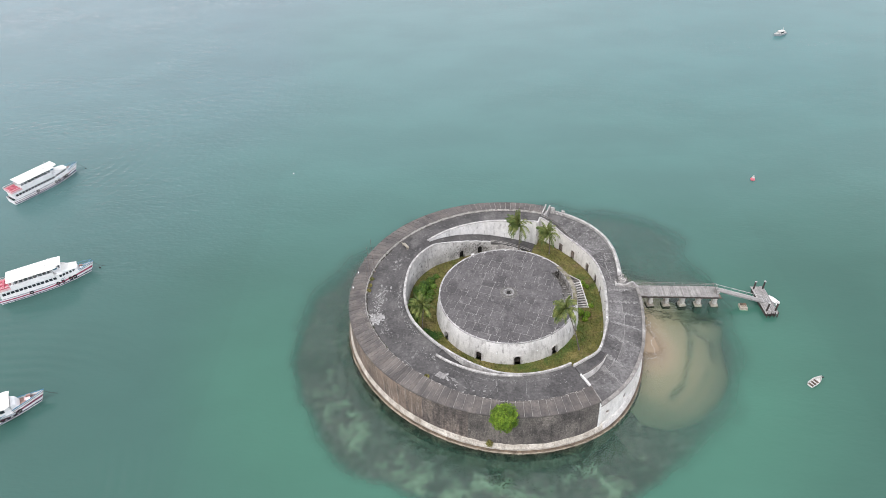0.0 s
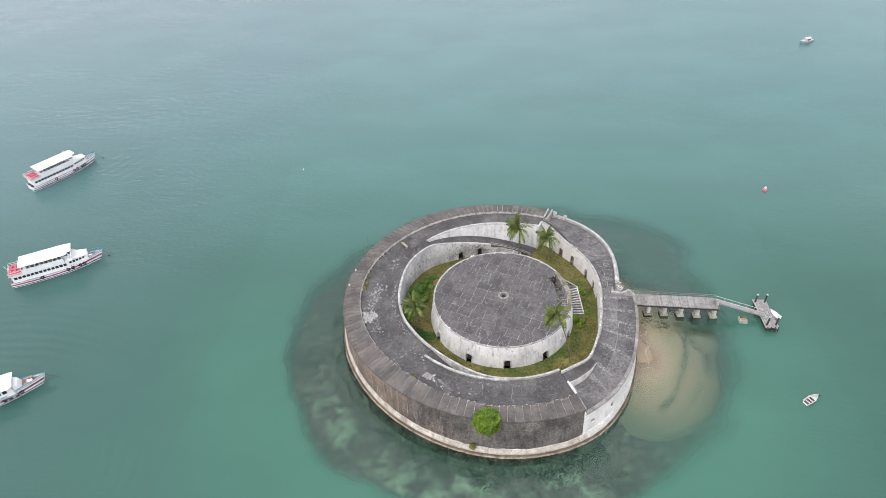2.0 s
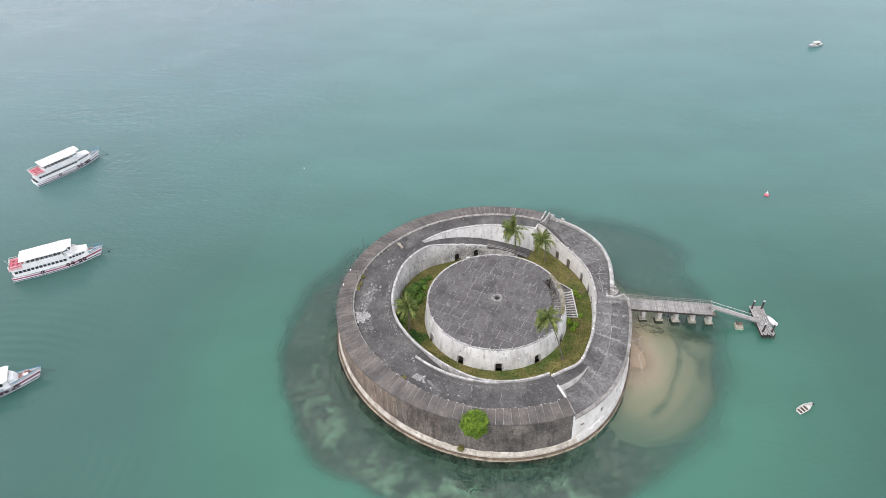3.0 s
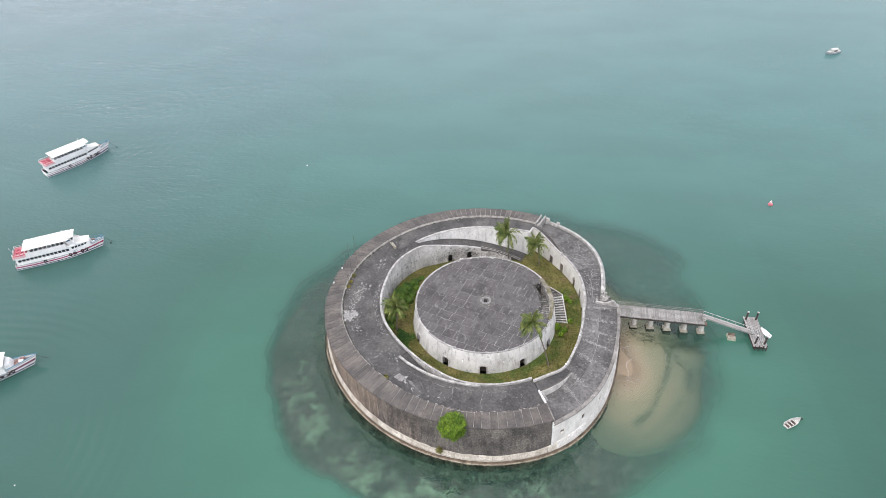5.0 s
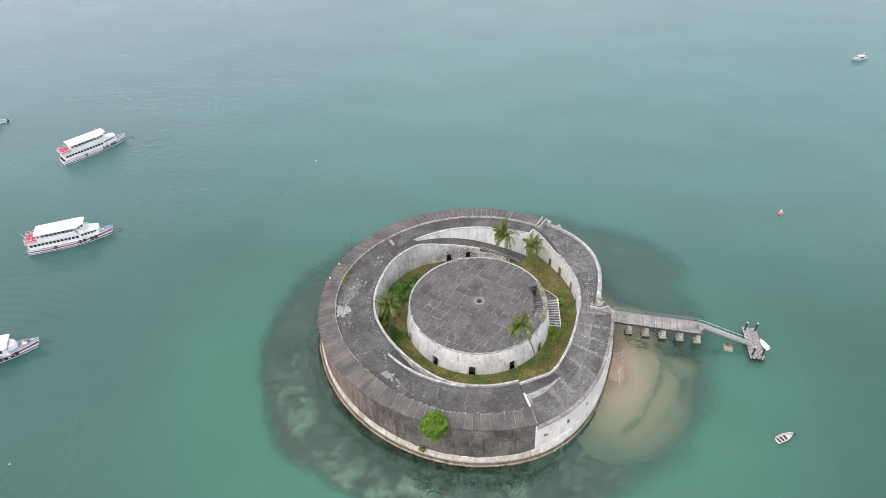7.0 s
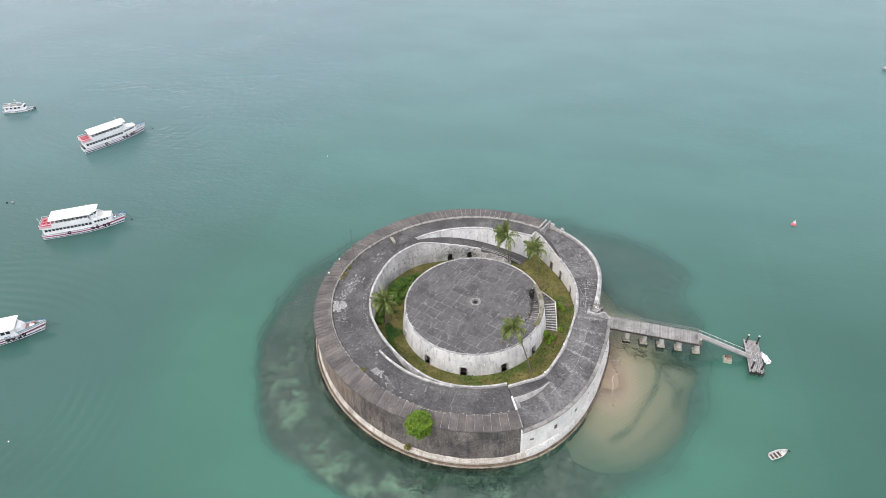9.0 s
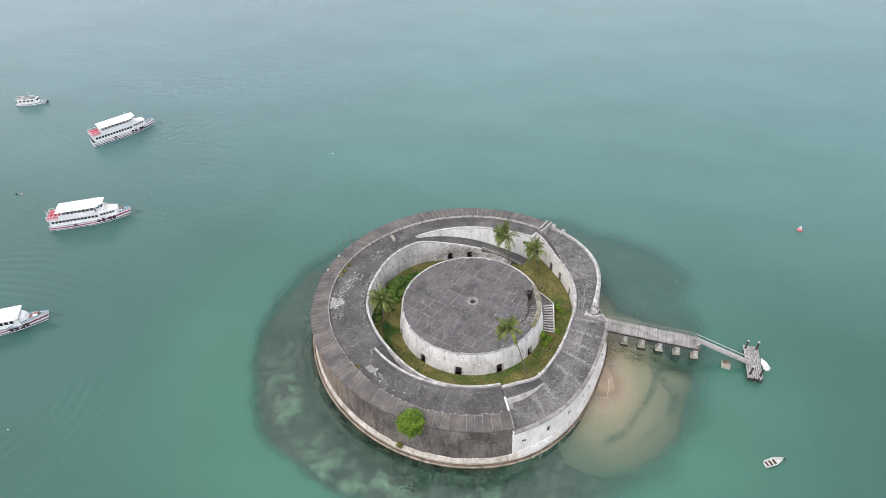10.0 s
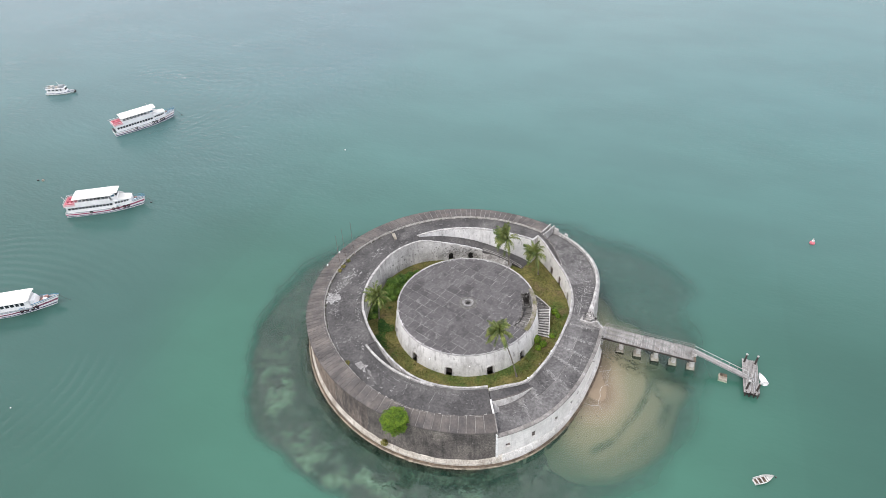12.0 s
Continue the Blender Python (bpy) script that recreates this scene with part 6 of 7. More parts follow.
def fenders(f, rows, places):
    for i, (tx, side) in enumerate(places):
        j = min(range(len(rows)), key=lambda k: abs(rows[k][0] - tx))
        part("tyre", torus((tx, side * (rows[j][1] + 0.1), 0.95 + 0.03 * i), 0.3, 0.13), M_RUBBER, f, "black tyre fender")


def one_deck(f, rows):
    """The long saloon under one broad canopy."""
    cabin = part("saloon", Shape().hexa([(-8.9, -2.1, 1.2), (5.2, -1.85, 1.25), (5.2, 1.85, 1.25), (-8.9, 2.1, 1.2)], [(-8.9, -2.0, 3.5), (4.9, -1.75, 3.5), (4.9, 1.75, 3.5), (-8.9, 2.0, 3.5)]), M_PAINT, f, "white saloon with a row of windows")
    for side in (-1, 1):
        for i in range(13):
            cx = -8.2 + i * 1.0
            w = 2.08 - 0.25 * (cx + 8.9) / 14.1
            part("window", Shape().box(cx - 0.36, cx + 0.36, min(side * w, side * (w - 0.12)), max(side * w, side * (w - 0.12)), 2.3, 3.0), M_GLASS, cabin)
        part("side_deck", Shape().hexa([(-8.9, side * 2.3 - 0.2, 1.3), (5.5, side * 2.0 - 0.2, 1.35), (5.5, side * 2.0 + 0.15, 1.35), (-8.9, side * 2.3 + 0.05, 1.3)], [(-8.9, side * 2.3 - 0.2, 1.42), (5.5, side * 2.0 - 0.2, 1.47), (5.5, side * 2.0 + 0.15, 1.47), (-8.9, side * 2.3 + 0.05, 1.42)]), M_GREYB, f)
    part("canopy", roof_shape(-9.2, 5.4, 2.3, 3.55, 0.28, 0.12, 0.7), M_ROOF, f, "long white canopy")
    part("wheelhouse_step", Shape().hexa([(5.2, -1.5, 1.4), (6.3, -1.2, 1.5), (6.3, 1.2, 1.5), (5.2, 1.5, 1.4)], [(5.2, -1.4, 2.9), (5.9, -1.1, 2.7), (5.9, 1.1, 2.7), (5.2, 1.4, 2.9)]), M_PAINT, f)
    part("mast", Shape().tube([(4.2, 0.3, 3.7), (3.9, 0.3, 4.6)], [0.06, 0.03], 8), M_PAINT, f)
    part("hatch", Shape().box(7.3, 8.2, -0.4, 0.4, 1.9, 2.15), M_PINKD, f)
    part("mooring_rope", Shape().tube([(10.4, 0, 2.4), (11.4, 0.2, 0.9), (12.2, 0.4, 0.02)], 0.03, 5), M_PILE, f)
    fenders(f, rows, ((6.0, -1), (5.2, -1), (4.1, -1), (3.2, -1), (-2.5, -1), (4.5, 1), (0.5, 1)))
    return f


def ferry(x, y, turn, label, stripe, brown_bow=False, long_roof=False, slim=False):
    f = thing("ferry", label, "ferry", "moored ferries", at=pose(x, y, 0, 0, 0, turn))
    rows = hull(18.8, 4.7, 1.35, 1.0, rake=1.2)
    h = part("hull", hull_shape(rows), M_PAINT, f, "white wooden hull", smooth=False)
    part("stripe", hull_strip(rows, 0.5 if not slim else 0.55, 0.7 if not slim else 0.63), stripe, h, "painted stripe")
    part("rubbing_strake", hull_strip(rows, 0.91, 0.98, 0.04), M_GREYB, h, "grey-blue rubbing strake")
    part("boot_line", hull_strip(rows, 0.13, 0.32 if slim else 0.25), M_NAVY, h, "dark line at the waterline")
    part("foredeck", deck_shape(rows, 0.95, 0.28, 12), M_BOWDECK if brown_bow else M_PALEBLUE, f, "open foredeck")
    for by in (-0.45, 0.5):
        part("bow_locker", Shape().box(7.6, 8.3, by - 0.3, by + 0.25, 1.95, 2.3), M_PAINT if by < 0 else M_BOWDECK, f, "small deck locker")
    part("bulwark", hull_strip(rows, 0.99, 1.08, 0.01, 12), M_PAINT, f, "white bulwark at the bow")
    part("bulwark_cap", hull_strip(rows, 1.085, 1.14, 0.04, 11), M_BLUEP, f, "pale blue cap rail")
    if long_roof:
        return one_deck(f, rows)
    # lower saloon
    cabin = part("saloon", Shape().hexa([(-8.7, -2.12, 1.2), (3.3, -2.12, 1.2), (3.3, 2.12, 1.2), (-8.7, 2.12, 1.2)], [(-8.7, -2.02, 3.2), (3.3, -2.02, 3.2), (3.3, 2.02, 3.2), (-8.7, 2.02, 3.2)]), M_PAINT, f, "white saloon with a row of windows")
    for side in (-1, 1):
        for i in range(13):
            cx = -7.9 + i * 0.86
            yo, yi = side * 2.1, side * 2.0
            part("window", Shape().box(cx - 0.33, cx + 0.33, min(yo, yi), max(yo, yi), 2.15, 2.75), M_GLASS, cabin)
    part("upper_deck", Shape().box(-9.0, 4.3, -2.2, 2.2, 3.2, 3.34), M_PAINT, f)
    a0 = -6.1
    # low sides, posts and canopy of the upper deck
    for side in (-1, 1):
        part("side_panel", Shape().box(a0, 2.6, side * 2.12 - 0.04, side * 2.12 + 0.04, 3.34, 4.3), M_PAINT, f)
        for i in range(10):
            px = a0 + 0.1 + i * (2.4 - a0) / 9
            part("post", Shape().box(px - 0.06, px + 0.06, side * 2.1 - 0.05, side * 2.1 + 0.05, 4.05, 5.25), M_PAINT, f)
    for i in range(7):
        bx = a0 + 0.9 + i * (1.6 - a0) / 7
        part("seat_row", Shape().box(bx - 0.2, bx + 0.2, -1.75, 1.75, 3.34, 4.1), M_GREYB, f)
    part("canopy", roof_shape(a0 - 0.3, 3.7, 2.32, 5.25, 0.16, 0.12, 0.5), M_ROOF, f, "broad white canopy")
    part("roof_patch", Shape().hexa([(1.3, -1.3, 5.36), (3.2, -1.2, 5.36), (3.2, 0.9, 5.38), (1.3, 1.0, 5.38)], [(1.3, -1.3, 5.42), (3.2, -1.2, 5.42), (3.2, 0.9, 5.45), (1.3, 1.0, 5.45)]), M_OLDPAINT, f, "worn grey patch of the canopy")
    part("sun_deck", Shape().box(-8.9, a0 - 0.05, -2.1, 2.1, 3.34, 3.4), M_PINKD, f, "faded red sun deck")
    for side in (-1, 1):
        part("sun_deck_side", Shape().box(-8.95, a0, side * 2.14 - 0.05, side * 2.14 + 0.05, 3.34, 3.85), M_PINKD, f)
    part("sun_deck_end", Shape().box(-9.0, -8.9, -2.15, 2.15, 3.34, 3.85), M_PINKD, f)
    for by in (-1.45, 0.0, 1.45):
        part("deck_bench", Shape().box(-8.75, -6.3, by - 0.2, by + 0.2, 3.4, 3.82), M_SEAT, f, "red slatted bench")
    for bx in (-8.55, -7.55, -6.6):
        for by in (-0.75, 0.75):
            part("deck_seat", Shape().box(bx - 0.2, bx + 0.2, by - 0.42, by + 0.42, 3.4, 3.8), M_SEAT, f)
    part("stern_rail", Shape().tube([(-6.2, -2.1, 4.25), (-8.95, -2.1, 4.25), (-8.95, 2.1, 4.25), (-6.2, 2.1, 4.25)], 0.035, 6), M_PAINT, f)
    # wheelhouse and raised fore cabin
    part("wheelhouse", Shape().hexa([(2.6, -1.3, 3.34), (4.1, -1.2, 3.34), (4.1, 1.2, 3.34), (2.6, 1.3, 3.34)], [(2.6, -1.25, 5.2), (3.7, -1.1, 5.2), (3.7, 1.1, 5.2), (2.6, 1.25, 5.2)]), M_PAINT, f)
    part("windscreen", Shape().hexa([(4.02, -1.0, 4.2), (4.12, -1.0, 4.2), (4.12, 1.0, 4.2), (4.02, 1.0, 4.2)], [(3.72, -0.95, 5.0), (3.82, -0.95, 5.0), (3.82, 0.95, 5.0), (3.72, 0.95, 5.0)]), M_GLASS, f, "dark wheelhouse window")
    part("wheelhouse_roof", roof_shape(1.9, 4.75, 1.75, 5.5, 0.1, 0.09, 0.4), M_ROOF, f, "raised white wheelhouse roof")
    for side in (-1, 1):
        part("wheelhouse_window", Shape().box(2.75, 3.6, side * 1.24 - 0.04, side * 1.24 + 0.04, 4.25, 4.95), M_BLUEGLASS, f, "blue-tinted side window")
        part("cockpit_wing", Shape().hexa([(3.3, side * 1.95 - 0.05, 3.3), (5.2, side * 1.6 - 0.05, 3.3), (5.2, side * 1.6 + 0.05, 3.3), (3.3, side * 1.95 + 0.05, 3.3)], [(3.3, side * 1.95 - 0.05, 4.0), (4.9, side * 1.6 - 0.05, 3.6), (4.9, side * 1.6 + 0.05, 3.6), (3.3, side * 1.95 + 0.05, 4.0)]), M_PAINT, f, "white wing beside the wheelhouse")
    fore = part("fore_cabin", Shape().hexa([(3.3, -2.0, 1.5), (7.5, -1.25, 1.6), (7.5, 1.25, 1.6), (3.3, 2.0, 1.5)], [(3.3, -1.85, 3.3), (7.0, -1.1, 3.05), (7.0, 1.1, 3.05), (3.3, 1.85, 3.3)]), M_PAINT, f)
    part("fore_roof", Shape().hexa([(3.4, -2.0, 3.3), (7.35, -1.25, 3.06), (7.35, 1.25, 3.06), (3.4, 2.0, 3.3)], [(3.4, -1.9, 3.46), (7.2, -1.1, 3.2), (7.2, 1.1, 3.2), (3.4, 1.9, 3.46)]), M_ROOF, fore)
    for side in (-1, 1):
        for i in range(5):
            u0, u1 = (i + 0.15) / 5, (i + 0.85) / 5
            w0, w1 = 1.97 - 0.76 * u0, 1.97 - 0.76 * u1
            q = [(3.3 + 3.5 * u0, side * (w0 + 0.02)), (3.3 + 3.5 * u1, side * (w1 + 0.02)), (3.3 + 3.5 * u1, side * (w1 - 0.2)), (3.3 + 3.5 * u0, side * (w0 - 0.2))]
            if side < 0:
                q = [q[0], q[1], q[2], q[3]]
            part("window", Shape().hexa([(p[0], p[1], 2.35) for p in q], [(p[0], p[1] - side * 0.05, 2.85) for p in q]), M_GLASS, fore)
    part("mast", Shape().tube([(2.9, 0, 5.3), (2.6, 0, 7.0)], [0.06, 0.03], 8), M_PAINT, f)
    part("yard", Shape().beam((2.7, -0.6, 6.3), (2.7, 0.6, 6.3), 0.05, 0.05), M_PAINT, f)
    fenders(f, rows, ((6.1, -1), (5.2, -1), (3.6, -1), (2.6, -1), (-2.9, -1), (5.4, 1), (2.8, 1), (-3.0, 1)))
    part("rail", Shape().tube([(7.6, -1.2, 2.6), (9.2, -0.6, 2.95), (10.5, 0, 3.2), (9.2, 0.6, 2.95), (7.6, 1.2, 2.6)], 0.04, 6), M_BLUEP, f)
    part("stern_pole", Shape().tube([(-9.1, 0.5, 3.3), (-9.6, 0.5, 5.0)], [0.04, 0.03], 6), M_PAINT, f)
    part("mooring_rope", Shape().tube([(10.4, 0, 2.4), (11.4, 0.2, 0.9), (12.4, 0.4, 0.02)], 0.025, 5), M_PILE, f)
    return f


ferry(-92.0, 107.6, 28.5, "white two-deck ferry with red stripe and red sun deck", M_REDP)
ferry(-113.6, 150.4, 55.3, "white two-deck ferry with thin stripe and red sun deck", M_MAROON, slim=True)
ferry(-85.0, 69.6, 30.0, "white ferry with long canopy and brown foredeck", M_MAROON, brown_bow=True, long_roof=True)


def motor_boat(name, label, x, y, turn, length, beam, cabin, extra=False):
    b = thing(name, label, "boat", at=pose(x, y, 0, 0, 0, turn))
    rows = hull(length, beam, 0.75, 0.45, n=13, power=2.0)
    h = part("hull", hull_shape(rows, 0.35), M_PAINT if extra else M_GREYB, b)
    part("strake", hull_strip(rows, 0.78, 0.92, 0.04), M_NAVY if extra else M_OLDPAINT, h)
    part("deck", deck_shape(rows, 0.95, 0.06), M_OLDPAINT if not extra else M_GREYB, b)
    x0, x1, z1 = cabin
    w = beam * 0.36
    white = M_PAINT if extra else M_OLDPAINT
    c = part("cabin", Shape().hexa([(x0, -w, 0.6), (x1, -w * 0.85, 0.7), (x1, w * 0.85, 0.7), (x0, w, 0.6)], [(x0 + 0.1, -w * 0.95, z1), (x1 - 0.5, -w * 0.75, z1), (x1 - 0.5, w * 0.75, z1), (x0 + 0.1, w * 0.95, z1)]), white, b)
    part("cabin_roof", roof_shape(x0 - 0.2, x1 - 0.2, w * 1.1, z1, 0.08, 0.08, 0.3), white, c)
    for side in (-1, 1):
        n = 4 if extra else 2
        for i in range(n):
            cx = x0 + 0.5 + (x1 - x0 - 1.4) * (i + 0.4) / n
            part("window", Shape().box(cx - 0.3, cx + 0.3, min(side * w * 0.9, side * w * 1.03), max(side * w * 0.9, side * w * 1.03), z1 - 0.75, z1 - 0.3), M_GLASS, c)
    part("windscreen", Shape().hexa([(x1 - 0.32, -w * 0.7, z1 - 0.75), (x1 - 0.2, -w * 0.7, z1 - 0.75), (x1 - 0.2, w * 0.7, z1 - 0.75), (x1 - 0.32, w * 0.7, z1 - 0.75)],
                                   [(x1 - 0.5, -w * 0.68, z1 - 0.2), (x1 - 0.38, -w * 0.68, z1 - 0.2), (x1 - 0.38, w * 0.68, z1 - 0.2), (x1 - 0.5, w * 0.68, z1 - 0.2)]), M_GLASS, c)
    if extra:
        part("mast", Shape().tube([(x1 - 1.6, 0, z1), (x1 - 2.7, 0, z1 + 2.2)], [0.07, 0.04], 8), M_PAINT, b)
        for k in range(7):
            part("roof_gear", Shape().box(x0 - 0.1 + k * 0.85, x0 + 0.55 + k * 0.85, -1.1 + 0.2 * (k % 3), 0.6 + 0.1 * (k % 4), z1 + 0.1, z1 + 0.35 + 0.14 * (k % 3)), (M_GREYB, M_CONC, M_OLDPAINT)[k % 3], b)
        for k in range(3):
            part("roof_pole", Shape().tube([(x0 - 0.6, -0.9 + 0.8 * k, z1 + 0.55), (x1 - 0.4, -0.7 + 0.7 * k, z1 + 0.75)], 0.06, 6), M_RUST if k == 1 else M_OLDPAINT, b)
        part("wheelhouse", Shape().hexa([(x1 - 2.3, -0.8, z1), (x1 - 0.7, -0.7, z1), (x1 - 0.7, 0.7, z1), (x1 - 2.3, 0.8, z1)], [(x1 - 2.2, -0.75, z1 + 0.9), (x1 - 1.0, -0.6, z1 + 0.85), (x1 - 1.0, 0.6, z1 + 0.85), (x1 - 2.2, 0.75, z1 + 0.9)]), M_GREYB, b, "small grey wheelhouse")
        part("keel_line", hull_strip(rows, 0.1, 0.3), M_GREENP, h, "dark green waterline")
        part("tyre", torus((length / 2 + 0.35, 0, 0.6), 0.38, 0.18), M_RUBBER, b, "black tyre fender at the bow")
    else:
        part("aerial_mast", Shape().tube([(x0 + 0.3, 0, z1), (x0 + 0.1, 0, z1 + 1.1)], [0.08, 0.05], 8), white, b)
        part("rail", Shape().tube([(length * 0.2, -beam * 0.35, 1.35), (length * 0.47, 0, 1.6), (length * 0.2, beam * 0.35, 1.35)], 0.035, 6), M_METAL, b)
    return b


motor_boat("fishing_boat", "white cabin boat with gear stacked on its roof", -160.5, 163.9, 21, 9.4, 3.2, (-4.2, 2.6, 2.2), True)
motor_boat("motor_cruiser", "small grey and white motor cruiser at anchor", 132.3, 240.0, 205, 5.6, 2.1, (-1.6, 1.1, 1.5))


def row_boat(x, y, turn, label, length=3.7, beam=1.7, thwarts=3, inside=None):
    b = thing("row_boat", label, "boat", at=pose(x, y, 0, 0, 0, turn))
    rows = hull(length, beam, 0.5, 0.18, n=11, power=2.2, full=0.3)
    s = Shape()
    for x0, w, z, rake in rows:
        s.v += [(x0 + rake, w, z), (x0 + rake, w * 0.84, z), (x0 + rake * 0.8, w * 0.78, 0.12), (x0 + rake * 0.8, -w * 0.78, 0.12), (x0 + rake, -w * 0.84, z), (x0 + rake, -w, z), (x0, -w * 0.7, -0.2), (x0, w * 0.7, -0.2)]
    n = 8
    for i in range(len(rows) - 1):
        for k in range(n):
            k2 = (k + 1) % n
            s.f.append((i * n + k, i * n + k2, (i + 1) * n + k2, (i + 1) * n + k))
    s.f += [tuple(reversed(range(n))), tuple(range((len(rows) - 1) * n, len(rows) * n))]
    part("hull", s, M_OLDPAINT if thwarts > 1 else M_PAINT, b, "white planked hull")
    part("bottom_boards", Shape().box(-length * 0.42, length * 0.3, -beam * 0.36, beam * 0.36, 0.12, 0.16), inside or M_WOODIN, b, "dark bottom boards")
    for i in range(thwarts):
        tx = -length * 0.3 + i * length * 0.24
        part("thwart", Shape().box(tx - 0.11, tx + 0.11, -beam * 0.42, beam * 0.42, 0.36, 0.41), M_OLDPAINT, b)
    return b


row_boat(66.8, 72.2, 32, "small white rowing boat with dark inside and three thwarts", 2.95, 1.35)
row_boat(68.3, 93.4, 112, "small white tender tied to the pontoon", 2.1, 1.2, 1, M_PAINT)


# ---- buoys and floats ----
def float_ball(name, label, x, y, r, material, staff=False):
    b = thing(name, label, "buoy")
    body = [(r * math.sin(a), -r * math.cos(a) * 0.9 + r * 0.35) for a in [0.12 + k * (math.pi - 0.24) / 9 for k in range(10)]]
    part("float", Shape().revolve(body, (x, y, 0), 16), material, b, smooth=True)
    if staff:
        part("top_mark", Shape().revolve([(0.32, 0), (0.3, 0.25), (0.12, 0.34), (0.1, 0.7), (0.05, 0.75)], (x, y, r * 1.15), 12), M_OLDPAINT, b)
    else:
        part("ring", torus((x, y, r * 1.22), r * 0.25, r * 0.08), M_METAL, b)


float_ball("mooring_buoy", "round red mooring buoy with a pale top", 82.1, 139.3, 0.6, M_BUOY, True)
for x, y, r in ((-42.7, 152.0, 0.17), (-63.6, 49.0, 0.13)):
    float_ball("net_float", "small white float on the water", x, y, r, M_PAINT)
for x, y, r in ((-106.0, 159.7, 0.2), (-82.1, 113.2, 0.2), (68.9, 73.4, 0.16), (-121.6, 114.1, 0.26)):
    float_ball("net_float", "small dark mooring float on the water", x, y, r, M_RUBBER)
float_ball("net_float", "drab brown float beside a dark one", -120.1, 114.4, 0.38, M_CONC)


# ---- plants ----
def frond_mesh(name, length, start, end, seed):
    """A feather of narrow hanging leaflets on an arched rib; start and end: its slope at the base and at the tip, in degrees."""
    r = random.Random(seed)
    s = Shape()
    n = 12
    pts = [Vector((0, 0, 0))]
    for i in range(n):
        u = (i + 0.5) / n
        e = radians(start + (end - start) * u ** 1.15)
        pts.append(pts[-1] + Vector((math.cos(e), 0.05 * math.sin(u * 3 + seed), math.sin(e))) * length / n)
    for i in range(n):
        a, b = pts[i], pts[i + 1]
        w = 0.04 * (1 - i / (n + 1))
        s.add([a + Vector((0, w, 0)), a - Vector((0, w, 0)), b - Vector((0, w, 0)), b + Vector((0, w, 0))], [(0, 1, 2, 3)])
    m = 60
    for i in range(4, m):
        u = i / m
        k = min(int(u * n), n - 1)
        p = pts[k].lerp(pts[k + 1], u * n - k)
        d = (pts[k + 1] - pts[k]).normalized()
        ln = length * 0.27 * math.sin(math.pi * min(1, u * 0.8 + 0.16)) ** 0.7
        for side in (1, -1):
            hang = r.uniform(0.55, 1.0)
            tip = p + d * ln * r.uniform(0.35, 0.9) + Vector((0, side * ln * r.uniform(0.2, 0.6), -ln * hang))
            half = d * 0.023
            mid = p.lerp(tip, 0.45) + Vector((0, side * 0.05 * ln, 0.1 * ln))
            s.add([p - half, p + half, mid + half, tip, mid - half], [(0, 1, 2, 4), (4, 2, 3)])
    return s.mesh(name, M_FROND)


FRONDS = [frond_mesh("frond", 3.0, a, b, 20 + i) for i, (a, b) in enumerate(((84, 5), (66, -45), (30, -84), (-18, -90)))]


def palm(foot, head, scale, seed, label, n=54, wind=(-1.0, -0.1), hang=0.0):
    r = random.Random(seed)
    p = thing("palm_tree", label, "palm tree", "coconut palms in the courtyard")
    foot, head = Vector(foot), Vector(head)
    bend = foot.lerp(head, 0.5) + Vector(((foot.x - head.x) * 0.16, (foot.y - head.y) * 0.16, 0))
    path, radii = [], []
    for i in range(13):
        u = i / 12
        path.append(foot * (1 - u) ** 2 + bend * 2 * u * (1 - u) + head * u * u)
        radii.append(0.125 - 0.045 * u + (0.1 if i == 0 else 0) + 0.012 * (i % 2))
    part("trunk", Shape().tube(path, radii, 10), M_TRUNK, p)
    for i in range(n):
        turn = i * 137.5 + r.uniform(-14, 14)
        kind_of = min(3, max(0, int(4 * (hang + (1 - hang) * i / n))))
        f = new("frond", FRONDS[kind_of])
        f.parent = p
        k = scale * r.uniform(0.82, 1.1)
        a = radians(turn)
        push = math.cos(a) * wind[0] + math.sin(a) * wind[1]
        bent = turn + 55 * (math.sin(a) * -wind[0] + math.cos(a) * wind[1])
        blow = Matrix.Identity(4)
        blow[0][2] = (-0.5, -0.4, 0.2, 0.4)[kind_of]
        blow[0][0] = 0.86
        f.matrix_basis = Matrix.Translation(head + Vector((-0.15, 0, 0.1))) @ blow @ pose(0, 0, 0, 0, 16 * push + r.uniform(-8, 8), bent) @ pose(0, 0, 0, r.uniform(-18, 18), 0, 0) @ Matrix.Diagonal((k, k, k, 1))
    for i in range(5):
        a = i * 1.3
        part("coconut", Shape().revolve([(0.03, -0.15), (0.12, -0.06), (0.12, 0.06), (0.03, 0.14)], (head.x + 0.22 * math.cos(a), head.y + 0.22 * math.sin(a), head.z - 0.15), 8), M_LEAF, p)


palm((25.1, 80.05, COURT), (21.9, 79.9, 13.5), 1.12, 1, "tall slender coconut palm leaning over the tower", n=64, hang=0.22)
palm((16.8, 110.0, COURT + 0.2), (16.7, 108.2, 11.3), 1.25, 2, "coconut palm with green fronds at the ramp foot", hang=-0.35)
palm((23.6, 108.9, COURT), (23.1, 107.8, 9.0), 1.12, 3, "short coconut palm beside the white courtyard wall", hang=-0.2)
palm((-4.9, 86.9, COURT), (-4.3, 87.1, 8.6), 1.15, 4, "coconut palm among shrubs in the courtyard")


